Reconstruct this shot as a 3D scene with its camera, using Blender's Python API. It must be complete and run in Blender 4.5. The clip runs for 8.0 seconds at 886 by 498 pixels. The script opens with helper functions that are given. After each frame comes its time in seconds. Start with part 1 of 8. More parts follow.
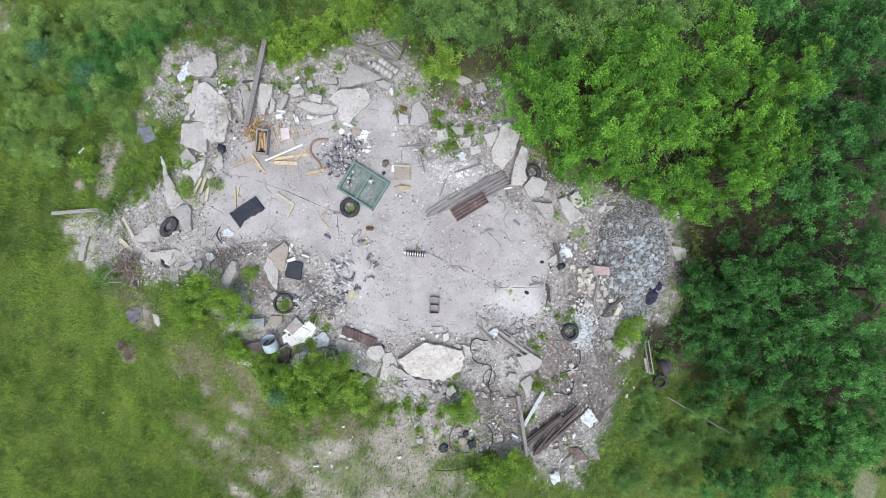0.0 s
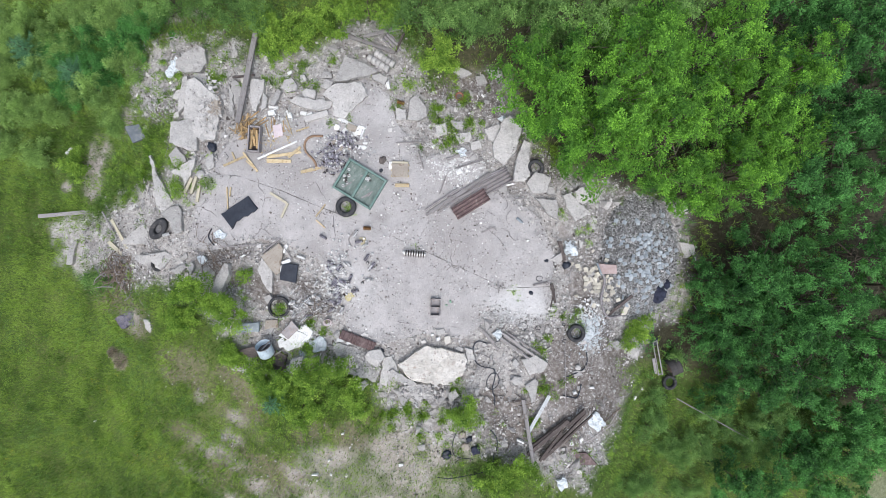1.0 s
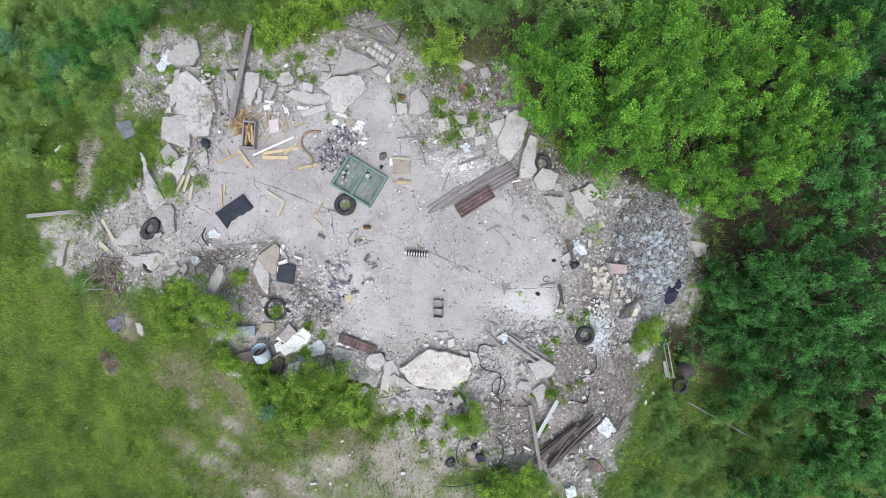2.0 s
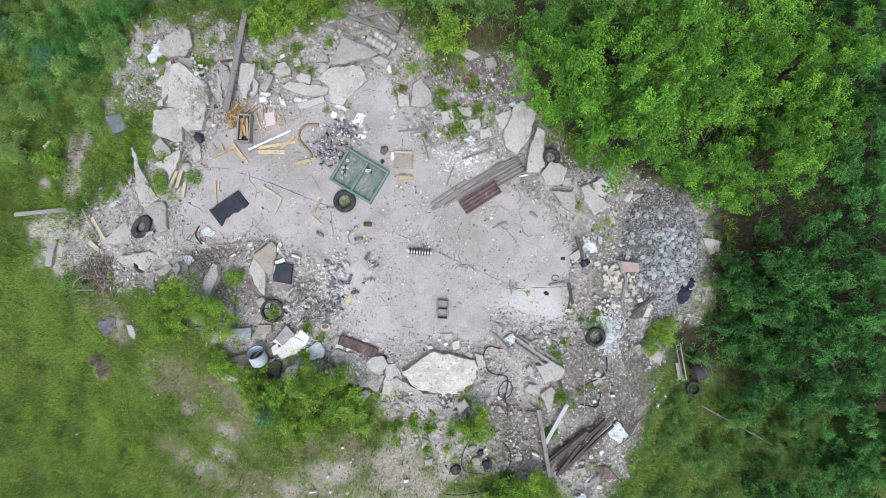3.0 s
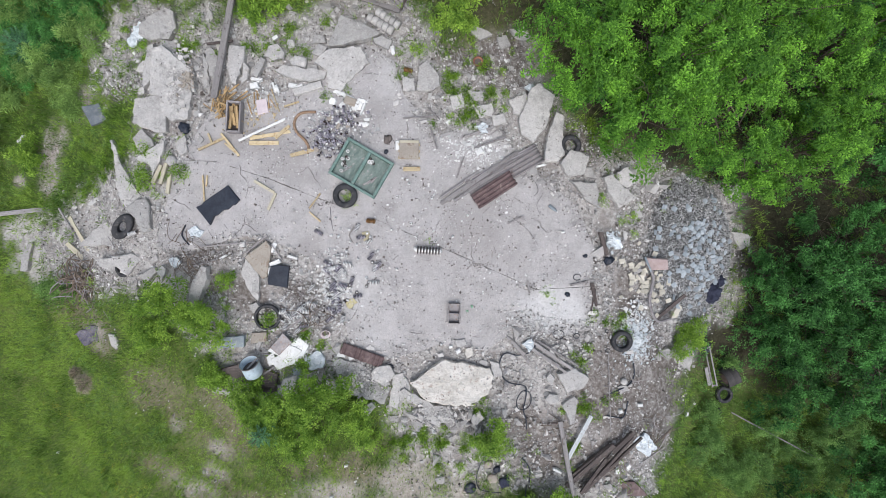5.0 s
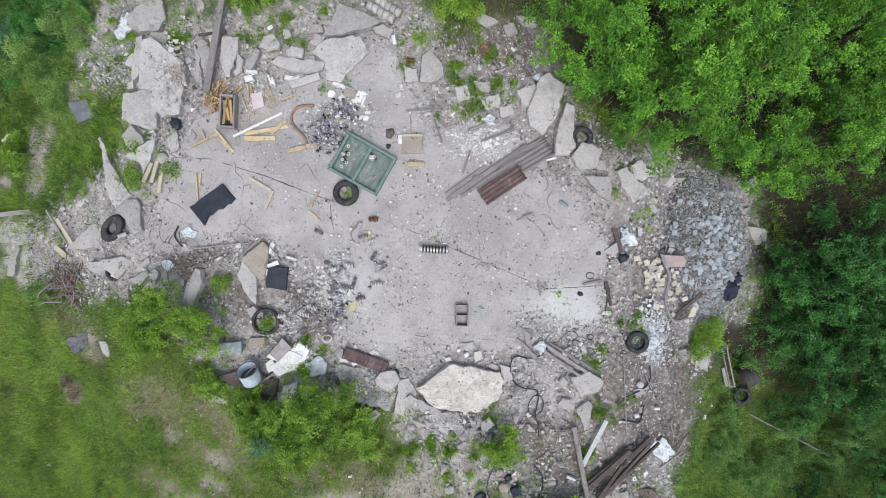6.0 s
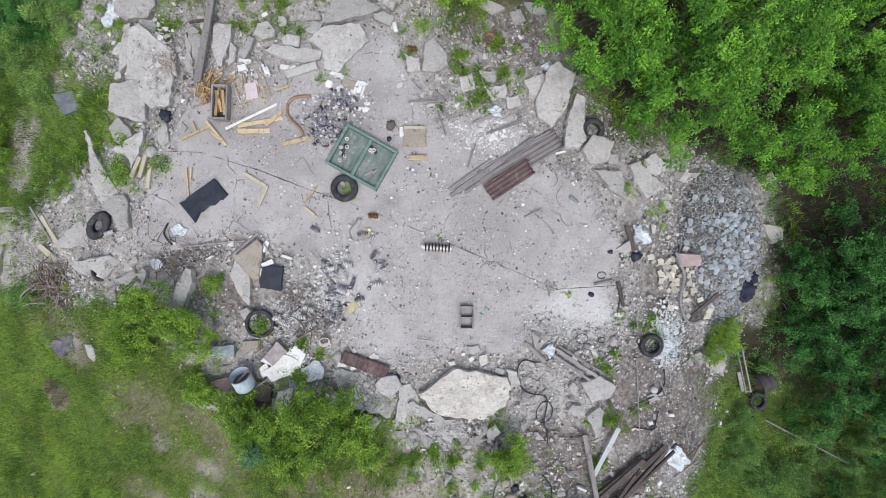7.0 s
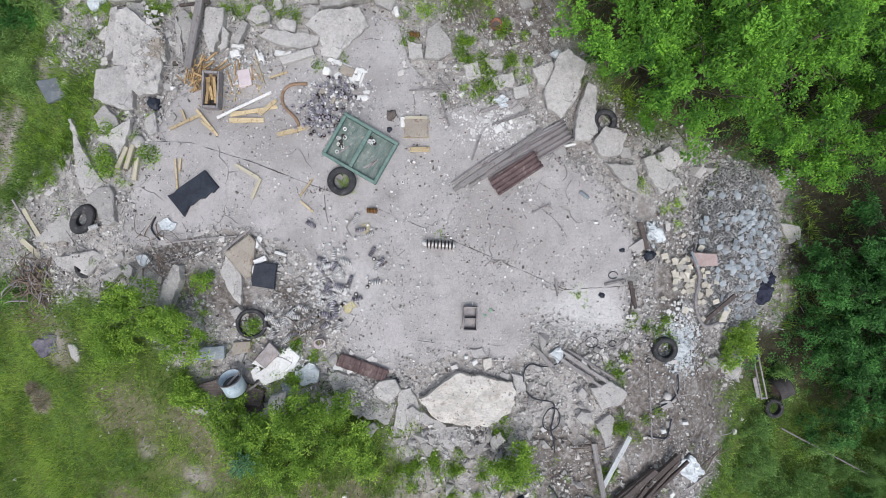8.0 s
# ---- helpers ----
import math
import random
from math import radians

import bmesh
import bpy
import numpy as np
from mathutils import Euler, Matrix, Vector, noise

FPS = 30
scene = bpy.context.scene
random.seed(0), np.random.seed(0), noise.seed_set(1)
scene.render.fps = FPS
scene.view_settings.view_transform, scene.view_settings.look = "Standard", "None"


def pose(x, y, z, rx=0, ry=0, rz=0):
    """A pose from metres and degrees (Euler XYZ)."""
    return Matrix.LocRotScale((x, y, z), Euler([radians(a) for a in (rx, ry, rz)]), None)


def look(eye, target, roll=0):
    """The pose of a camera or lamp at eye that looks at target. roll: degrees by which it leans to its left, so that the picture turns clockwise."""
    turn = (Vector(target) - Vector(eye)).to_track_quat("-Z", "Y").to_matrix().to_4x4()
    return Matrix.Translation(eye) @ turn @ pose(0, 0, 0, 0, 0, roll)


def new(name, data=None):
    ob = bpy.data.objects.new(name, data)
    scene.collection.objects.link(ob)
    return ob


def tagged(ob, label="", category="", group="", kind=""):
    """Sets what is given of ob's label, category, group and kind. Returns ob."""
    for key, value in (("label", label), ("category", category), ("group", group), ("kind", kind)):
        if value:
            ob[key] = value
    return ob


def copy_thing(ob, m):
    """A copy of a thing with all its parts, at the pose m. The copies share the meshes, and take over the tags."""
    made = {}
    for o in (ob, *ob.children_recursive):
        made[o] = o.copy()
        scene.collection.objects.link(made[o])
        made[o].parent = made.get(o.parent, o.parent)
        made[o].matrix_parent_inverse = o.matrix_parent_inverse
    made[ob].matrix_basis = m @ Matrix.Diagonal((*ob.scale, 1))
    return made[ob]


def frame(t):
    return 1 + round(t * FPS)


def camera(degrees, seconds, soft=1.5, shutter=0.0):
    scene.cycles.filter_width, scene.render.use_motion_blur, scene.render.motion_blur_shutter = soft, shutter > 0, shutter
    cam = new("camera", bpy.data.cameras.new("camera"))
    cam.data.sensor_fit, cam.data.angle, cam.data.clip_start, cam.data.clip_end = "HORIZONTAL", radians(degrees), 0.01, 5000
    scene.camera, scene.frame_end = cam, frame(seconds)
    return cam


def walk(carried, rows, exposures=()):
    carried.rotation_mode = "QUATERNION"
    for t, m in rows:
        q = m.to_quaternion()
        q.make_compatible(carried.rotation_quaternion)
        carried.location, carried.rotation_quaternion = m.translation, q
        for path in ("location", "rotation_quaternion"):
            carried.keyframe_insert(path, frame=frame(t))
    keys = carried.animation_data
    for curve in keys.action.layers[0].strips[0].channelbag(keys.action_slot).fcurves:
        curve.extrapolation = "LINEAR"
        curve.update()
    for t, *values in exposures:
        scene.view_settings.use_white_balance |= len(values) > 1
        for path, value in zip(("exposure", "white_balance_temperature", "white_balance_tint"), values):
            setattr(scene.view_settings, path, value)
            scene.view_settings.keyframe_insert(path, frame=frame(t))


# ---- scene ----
from mathutils.geometry import delaunay_2d_cdt

# ---- camera ----
cam = camera(84.0, 8.0, soft=0.8)
ROWS = [
    (0.0, -0.167, 0.139, 15.901, -0.81, -0.528, -0.527),
    (0.5, -0.166, 0.188, 15.604, -0.975, -0.543, -0.73),
    (1.0, -0.174, 0.177, 15.306, -1.029, -0.533, -1.2),
    (1.5, -0.202, 0.175, 15.007, -1.05, -0.494, -1.346),
    (3.0, -0.363, 0.089, 14.074, -1.04, -0.484, -1.597),
    (3.5, -0.409, 0.065, 13.753, -1.073, -0.508, -1.7),
    (4.0, -0.464, 0.079, 13.432, -1.107, -0.516, -1.609),
    (4.5, -0.569, 0.049, 13.127, -1.054, -0.596, -1.848),
    (6.0, -0.859, 0.033, 12.217, -1.195, -0.845, -2.935),
    (6.5, -0.925, -0.001, 11.908, -1.088, -0.918, -2.978),
    (7.0, -0.959, -0.066, 11.594, -0.955, -0.934, -2.952),
    (7.5, -0.977, -0.098, 11.289, -0.921, -0.89, -2.812),
    (8.0, -1.004, -0.163, 10.975, -0.83, -0.892, -2.577),
]
walk(cam, [(t, pose(x, y, z, rx, ry, rz)) for t, x, y, z, rx, ry, rz in ROWS], [(0.0, 0.2, 6260, 11), (8.0, -0.04, 6330, 11)])

# ---- light: a bright overcast day ----
world = bpy.data.worlds.new("sky")
scene.world = world
world.use_nodes = True
wn = world.node_tree
sky = wn.nodes.new("ShaderNodeTexSky")
sky.sky_type, sky.sun_disc = "NISHITA", False
sky.sun_elevation, sky.sun_rotation = radians(58), radians(200)
sky.dust_density, sky.air_density = 4.0, 1.5
hsv = wn.nodes.new("ShaderNodeHueSaturation")
hsv.inputs["Saturation"].default_value = 0.6
back = wn.nodes["Background"]
back.inputs["Strength"].default_value = 0.15
wn.links.new(sky.outputs[0], hsv.inputs["Color"])
wn.links.new(hsv.outputs[0], back.inputs["Color"])
sun_lamp = bpy.data.lights.new("sun", "SUN")
sun_lamp.energy, sun_lamp.angle, sun_lamp.color = 1.3, radians(25), (1.0, 0.985, 0.96)
sun = new("sun", sun_lamp)
sun.matrix_world = look((3, -8, 20), (0, 0, 0))

# ---- terrain shape: a dome fitted to the camera view, falling away on all sides ----


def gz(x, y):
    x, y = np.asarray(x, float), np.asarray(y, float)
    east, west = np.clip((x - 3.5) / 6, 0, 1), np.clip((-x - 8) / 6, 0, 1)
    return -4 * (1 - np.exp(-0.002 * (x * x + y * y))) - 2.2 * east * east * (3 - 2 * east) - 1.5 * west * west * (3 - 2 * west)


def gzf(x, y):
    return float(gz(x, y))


def lattice(ix, iy, seed):
    h = (ix.astype(np.int64) * 374761393 + iy.astype(np.int64) * 668265263 + seed * 982451653) & 0x7FFFFFFF
    h = ((h ^ (h >> 13)) * 1274126177) & 0x7FFFFFFF
    return ((h ^ (h >> 16)) & 0xFFFF) / 65535.0


def vnoise(x, y, scale, seed=0, octaves=3):
    """Smooth noise from 0 to 1 over the plan; scale in metres."""
    total, amp, norm = 0, 1.0, 0.0
    for o in range(octaves):
        u, v = np.asarray(x) / scale * 2 ** o + 100.3, np.asarray(y) / scale * 2 ** o + 57.7
        iu, iv = np.floor(u), np.floor(v)
        fu, fv = u - iu, v - iv
        fu, fv = fu * fu * (3 - 2 * fu), fv * fv * (3 - 2 * fv)
        a, b = lattice(iu, iv, seed + o), lattice(iu + 1, iv, seed + o)
        c, d = lattice(iu, iv + 1, seed + o), lattice(iu + 1, iv + 1, seed + o)
        total = total + amp * ((a * (1 - fu) + b * fu) * (1 - fv) + (c * (1 - fu) + d * fu) * fv)
        norm += amp
        amp *= 0.5
    return total / norm


def inside_by(x, y, poly):
    """Metres inside (plus) or outside (minus) a closed outline."""
    x, y = np.asarray(x, float), np.asarray(y, float)
    best, odd = np.full(x.shape, 1e9), np.zeros(x.shape, bool)
    for (ax, ay), (bx, by) in zip(poly, poly[1:] + poly[:1]):
        ex, ey = bx - ax, by - ay
        s = np.clip(((x - ax) * ex + (y - ay) * ey) / (ex * ex + ey * ey + 1e-9), 0, 1)
        best = np.minimum(best, np.hypot(x - ax - s * ex, y - ay - s * ey))
        odd ^= ((ay > y) != (by > y)) & (x < ex * (y - ay) / (ey + 1e-12) + ax)
    return np.where(odd, best, -best)


def soft(v, lo, hi):
    s = np.clip((v - lo) / (hi - lo), 0, 1)
    return s * s * (3 - 2 * s)


def blob(x, y, cx, cy, rx, ry, turn=0.0):
    c, s = math.cos(radians(turn)), math.sin(radians(turn))
    u, v = (x - cx) * c + (y - cy) * s, -(x - cx) * s + (y - cy) * c
    return 1 - np.sqrt((u / rx) ** 2 + (v / ry) ** 2)


def litter_shade_at(x, y):
    """Share of bare ground under the trees: fallen leaves, darkened to stand in for shade."""
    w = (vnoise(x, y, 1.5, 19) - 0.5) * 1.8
    # under: puts the shade in the crowns' gaps into the ground colour
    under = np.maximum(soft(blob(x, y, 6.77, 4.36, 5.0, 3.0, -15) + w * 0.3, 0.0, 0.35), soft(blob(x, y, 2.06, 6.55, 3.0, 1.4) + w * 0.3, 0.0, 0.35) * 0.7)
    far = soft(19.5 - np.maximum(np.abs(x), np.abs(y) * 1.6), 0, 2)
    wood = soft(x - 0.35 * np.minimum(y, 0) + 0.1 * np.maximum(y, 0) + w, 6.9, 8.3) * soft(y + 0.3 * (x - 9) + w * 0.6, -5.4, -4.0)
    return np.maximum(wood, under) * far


RUBBLE = [(-11.04, 6.47), (-8.85, 7.00), (-5.65, 6.63), (-4.13, 6.10), (-3.19, 6.65), (-1.33, 6.90), (-0.41, 5.28), (1.80, 5.27), (2.70, 3.77), (4.20, 2.12), (6.52, 1.65), (8.70, 0.99), (8.95, -0.62), (8.84, -2.34), (7.21, -3.05), (6.39, -5.20), (5.47, -6.95), (4.69, -7.99), (3.26, -7.72), (1.73, -6.67), (-0.52, -6.05), (-1.82, -5.46), (-2.72, -3.74), (-6.31, -3.76), (-7.03, -2.25), (-8.60, -1.13), (-11.76, -1.21), (-13.94, -0.19), (-14.28, 0.88), (-11.69, 1.44), (-9.98, 2.15), (-8.77, 3.03), (-8.78, 4.37), (-10.28, 4.93)]


PAD_ALL = [(-7.63, 2.47), (-6.53, 3.69), (-5.58, 4.14), (-4.53, 4.07), (-3.48, 4.66), (-2.43, 5.28), (-1.62, 4.75), (-1.40, 3.83), (-0.50, 2.76), (0.79, 3.10), (1.51, 2.18), (1.99, 1.65), (2.99, 0.78), (3.46, -0.38), (3.56, -2.45), (2.34, -2.64), (1.32, -2.33), (0.52, -2.93), (-0.74, -2.72), (-2.04, -3.07), (-3.10, -2.58), (-3.23, -1.48), (-3.88, -0.37), (-4.70, 0.05), (-5.73, 0.35), (-7.36, 0.0), (-8.25, 0.14), (-7.84, 1.36)]


def masks(x, y):
    """Shares of bare rubble, of sand and of pale dust at places of the plan."""
    wob = (vnoise(x, y, 2.2, 3) - 0.5) * 1.6 + (vnoise(x, y, 0.5, 9) - 0.5) * 0.7
    rub = soft(inside_by(x, y, RUBBLE) + wob * 0.8 + (vnoise(x, y, 0.25, 10, 2) - 0.5) * 0.5, -0.35, 0.4)
    warp = wob * 0.5
    patch = lambda cx, cy, rx, ry, turn=0: soft(blob(x, y, cx, cy, rx, ry, turn) + warp * 0.9, 0.0, 0.5)
    blot = soft(vnoise(x, y, 0.7, 17), 0.3, 0.62)
    sand = np.maximum.reduce([patch(-2.25, -8.02, 3.6, 1.8), patch(-1.00, -6.53, 2.0, 1.0), patch(-3.75, -7.03, 1.5, 0.9)]) * (0.5 + 0.5 * blot)
    dust = np.maximum.reduce([
        patch(-7.42, -6.71, 1.5, 0.5, -28), patch(-6.99, -6.10, 0.7, 0.4, -30), patch(-6.10, -7.88, 1.3, 0.4, -32), patch(-6.77, -5.50, 0.8, 0.4, -25), patch(-4.91, -7.45, 0.9, 0.35, -32), patch(-8.48, -7.36, 0.9, 0.25, -30), patch(-7.12, -8.32, 0.9, 0.3, -30), patch(-8.02, -4.75, 0.25, 0.3), patch(-12.28, 2.92, 0.5, 1.1, -10), patch(-13.66, 2.36, 0.3, 0.3), patch(-9.64, 5.43, 0.7, 0.6), patch(-10.82, 4.00, 0.5, 0.4),
        patch(-11.85, 3.71, 0.4, 0.35), patch(-12.88, 0.44, 1.0, 0.7), patch(-10.64, -2.37, 0.9, 0.5, -40), patch(-13.44, 0.02, 0.2, 0.7), patch(-16.99, 9.09, 0.6, 0.8),
        patch(-11.30, -3.65, 0.3, 0.4), patch(-10.00, 4.50, 0.5, 0.5), patch(17.65, -10.51, 0.6, 1.2, -15), patch(-8.23, 7.63, 1.1, 0.35), patch(-9.5, 5.25, 1.3, 1.1), patch(-12.06, 3.57, 0.9, 0.9), patch(-12.44, 2.67, 0.7, 1.3), patch(-10.8, 4.62, 0.9, 0.7)])
    tan = np.maximum.reduce([patch(-11.62, -1.31, 1.9, 1.3, -20), patch(-6.73, -4.73, 1.4, 1.8), patch(-8.70, -3.81, 1.7, 1.0, -30), patch(-6.65, -7.08, 2.8, 1.7, -25), patch(-8.62, -6.16, 1.2, 0.8), patch(-10.64, -2.37, 1.3, 0.9, -30), patch(-1.64, -5.65, 2.5, 0.7), patch(0.87, 4.89, 1.6, 0.9),
                            patch(8.97, -2.78, 1.2, 2.4), patch(10.38, 0.23, 1.2, 0.9), patch(-3.52, -6.04, 2.0, 0.8)])
    tan = tan * soft(vnoise(x, y, 0.6, 27) + 0.25 * (vnoise(x, y, 0.16, 28, 2) - 0.5), 0.28, 0.54)
    litter_shade = litter_shade_at(x, y)
    return rub, sand, dust * (0.3 + 0.7 * blot), np.maximum(tan, litter_shade)


# ---- materials ----


class Mat:
    def __init__(self, name):
        self.m = bpy.data.materials.new(name)
        self.m.use_nodes = True
        self.t = self.m.node_tree
        self.b = self.t.nodes["Principled BSDF"]
        self.co = self.t.nodes.new("ShaderNodeTexCoord").outputs["Object"]
        self.geo = self.t.nodes.new("ShaderNodeNewGeometry")

    def link(self, a, b):
        self.t.links.new(a, b)

    def noise(self, scale, detail=4, rough=0.6, co=None, stretch=None):
        n = self.t.nodes.new("ShaderNodeTexNoise")
        n.inputs["Scale"].default_value, n.inputs["Detail"].default_value, n.inputs["Roughness"].default_value = scale, detail, rough
        co = co or self.co
        if stretch:
            mp = self.t.nodes.new("ShaderNodeMapping")
            mp.inputs["Scale"].default_value = stretch
            self.link(co, mp.inputs["Vector"])
            co = mp.outputs[0]
        self.link(co, n.inputs["Vector"])
        return n.outputs["Fac"]

    def cells(self, scale, out="Distance", co=None):
        n = self.t.nodes.new("ShaderNodeTexVoronoi")
        n.inputs["Scale"].default_value = scale
        self.link(co or self.co, n.inputs["Vector"])
        return n.outputs[out]

    def attr(self, name):
        n = self.t.nodes.new("ShaderNodeAttribute")
        n.attribute_name = name
        return n.outputs["Fac"]

    def ramp(self, fac, *stops):
        n = self.t.nodes.new("ShaderNodeValToRGB")
        e = n.color_ramp.elements
        while len(e) < len(stops):
            e.new(0.5)
        for el, (p, c) in zip(e, stops):
            el.position = p
            el.color = (*c, 1) if isinstance(c, tuple) else (c, c, c, 1)
        self.link(fac, n.inputs[0])
        return n.outputs[0]

    def mix(self, fac, a, b, mode="MIX"):
        n = self.t.nodes.new("ShaderNodeMix")
        n.data_type, n.blend_type = "RGBA", mode
        for sock, v in ((n.inputs[0], fac), (n.inputs[6], a), (n.inputs[7], b)):
            if isinstance(v, (int, float)):
                sock.default_value = v
            elif isinstance(v, tuple):
                sock.default_value = (*v, 1)
            else:
                self.link(v, sock)
        return n.outputs[2]

    def math(self, op, a, b=0.0):
        n = self.t.nodes.new("ShaderNodeMath")
        n.operation = op
        for sock, v in zip(n.inputs, (a, b)):
            if isinstance(v, (int, float)):
                sock.default_value = v
            else:
                self.link(v, sock)
        return n.outputs[0]

    def done(self, colour, rough=0.9, bump=None, strength=0.4, dist=0.01, metal=0.0):
        if isinstance(colour, tuple):
            self.b.inputs["Base Color"].default_value = (*colour, 1)
        else:
            self.link(colour, self.b.inputs["Base Color"])
        if isinstance(rough, (int, float)):
            self.b.inputs["Roughness"].default_value = rough
        else:
            self.link(rough, self.b.inputs["Roughness"])
        self.b.inputs["Metallic"].default_value = metal
        self.b.inputs["Specular IOR Level"].default_value = 0.3
        if bump is not None:
            n = self.t.nodes.new("ShaderNodeBump")
            n.inputs["Strength"].default_value, n.inputs["Distance"].default_value = strength, dist
            self.link(bump, n.inputs["Height"])
            self.link(n.outputs[0], self.b.inputs["Normal"])
        return self.m


def rnd(m):
    """A random number for each object."""
    return m.t.nodes.new("ShaderNodeObjectInfo").outputs["Random"]


def mottled(name, a, b, scale=6, fine=60, rough=0.9, spots=None, strength=0.4, dist=0.01, metal=0.0, vary=0.0, stretch=None, island=False):
    """Two tones blended at two scales, with relief; spots: a third colour in small flecks."""
    m = Mat(name)
    big, small = m.noise(scale, 5, stretch=stretch), m.noise(fine, 3, stretch=stretch)
    f = m.math("ADD", m.math("MULTIPLY", big, 0.65), m.math("MULTIPLY", small, 0.35))
    c = m.ramp(f, (0.33, a), (0.67, b))
    if spots:
        c = m.mix(m.ramp(m.noise(scale * 2.7, 6, 0.7), (0.56, 0.0), (0.66, 1.0)), c, spots)
    if vary:
        src = m.geo.outputs["Random Per Island"] if island else rnd(m)
        c = m.mix(1.0, c, m.ramp(src, (0, 1 - vary), (1, 1 + vary * 0.3)), "MULTIPLY")
    return m.done(c, rough, m.math("ADD", m.math("MULTIPLY", big, 0.6), small), strength, dist, metal)


def make_ground():
    m = Mat("ground_soil")
    rub, sand, dust, tan = (m.attr(k) for k in ("rub", "sand", "dust", "tan"))
    n1, n2, n3 = m.noise(0.9, 6, 0.65), m.noise(9, 5, 0.7), m.noise(45, 4, 0.7)
    green = m.ramp(m.math("ADD", m.math("MULTIPLY", n1, 0.5), m.math("MULTIPLY", n2, 0.5)), (0.35, (0.05, 0.09, 0.022)), (0.5, (0.1, 0.15, 0.035)), (0.68, (0.2, 0.21, 0.08)))
    grey = m.ramp(m.math("ADD", m.math("MULTIPLY", n2, 0.6), m.math("MULTIPLY", n3, 0.4)), (0.36, (0.2, 0.185, 0.175)), (0.5, (0.43, 0.41, 0.395)), (0.64, (0.64, 0.62, 0.6)))
    grey = m.mix(m.ramp(m.noise(1.4, 4), (0.52, 0.0), (0.66, 0.55)), grey, (0.22, 0.19, 0.17))
    brown = m.ramp(m.math("ADD", m.math("MULTIPLY", n2, 0.5), m.math("MULTIPLY", n3, 0.5)), (0.36, (0.09, 0.085, 0.05)), (0.5, (0.2, 0.175, 0.12)), (0.64, (0.34, 0.295, 0.23)))
    sandc = m.ramp(m.math("ADD", m.math("MULTIPLY", n1, 0.25), m.math("ADD", m.math("MULTIPLY", n2, 0.4), m.math("MULTIPLY", n3, 0.35))), (0.36, (0.19, 0.17, 0.14)), (0.5, (0.37, 0.34, 0.3)), (0.64, (0.55, 0.52, 0.475)))
    dustc = m.ramp(n2, (0.3, (0.22, 0.19, 0.16)), (0.7, (0.5, 0.46, 0.43)))
    c = m.mix(m.math("MULTIPLY", tan, 0.75), green, brown)
    c = m.mix(sand, c, sandc)
    # nearly black leaf cover; the trees' shade is part of this colour
    c = m.mix(m.attr("litter_shade"), c, m.ramp(n2, (0.35, (0.022, 0.022, 0.012)), (0.65, (0.075, 0.07, 0.042))))
    c = m.mix(dust, c, dustc)
    grey = m.mix(m.math("MULTIPLY", m.attr("soil"), m.ramp(n2, (0.35, 1.0), (0.66, 0.45))), grey, (0.12, 0.1, 0.088))
    c = m.mix(rub, c, grey)
    return m.done(c, 0.95, m.math("ADD", n2, m.math("MULTIPLY", n3, 0.5)), 0.7, 0.03)


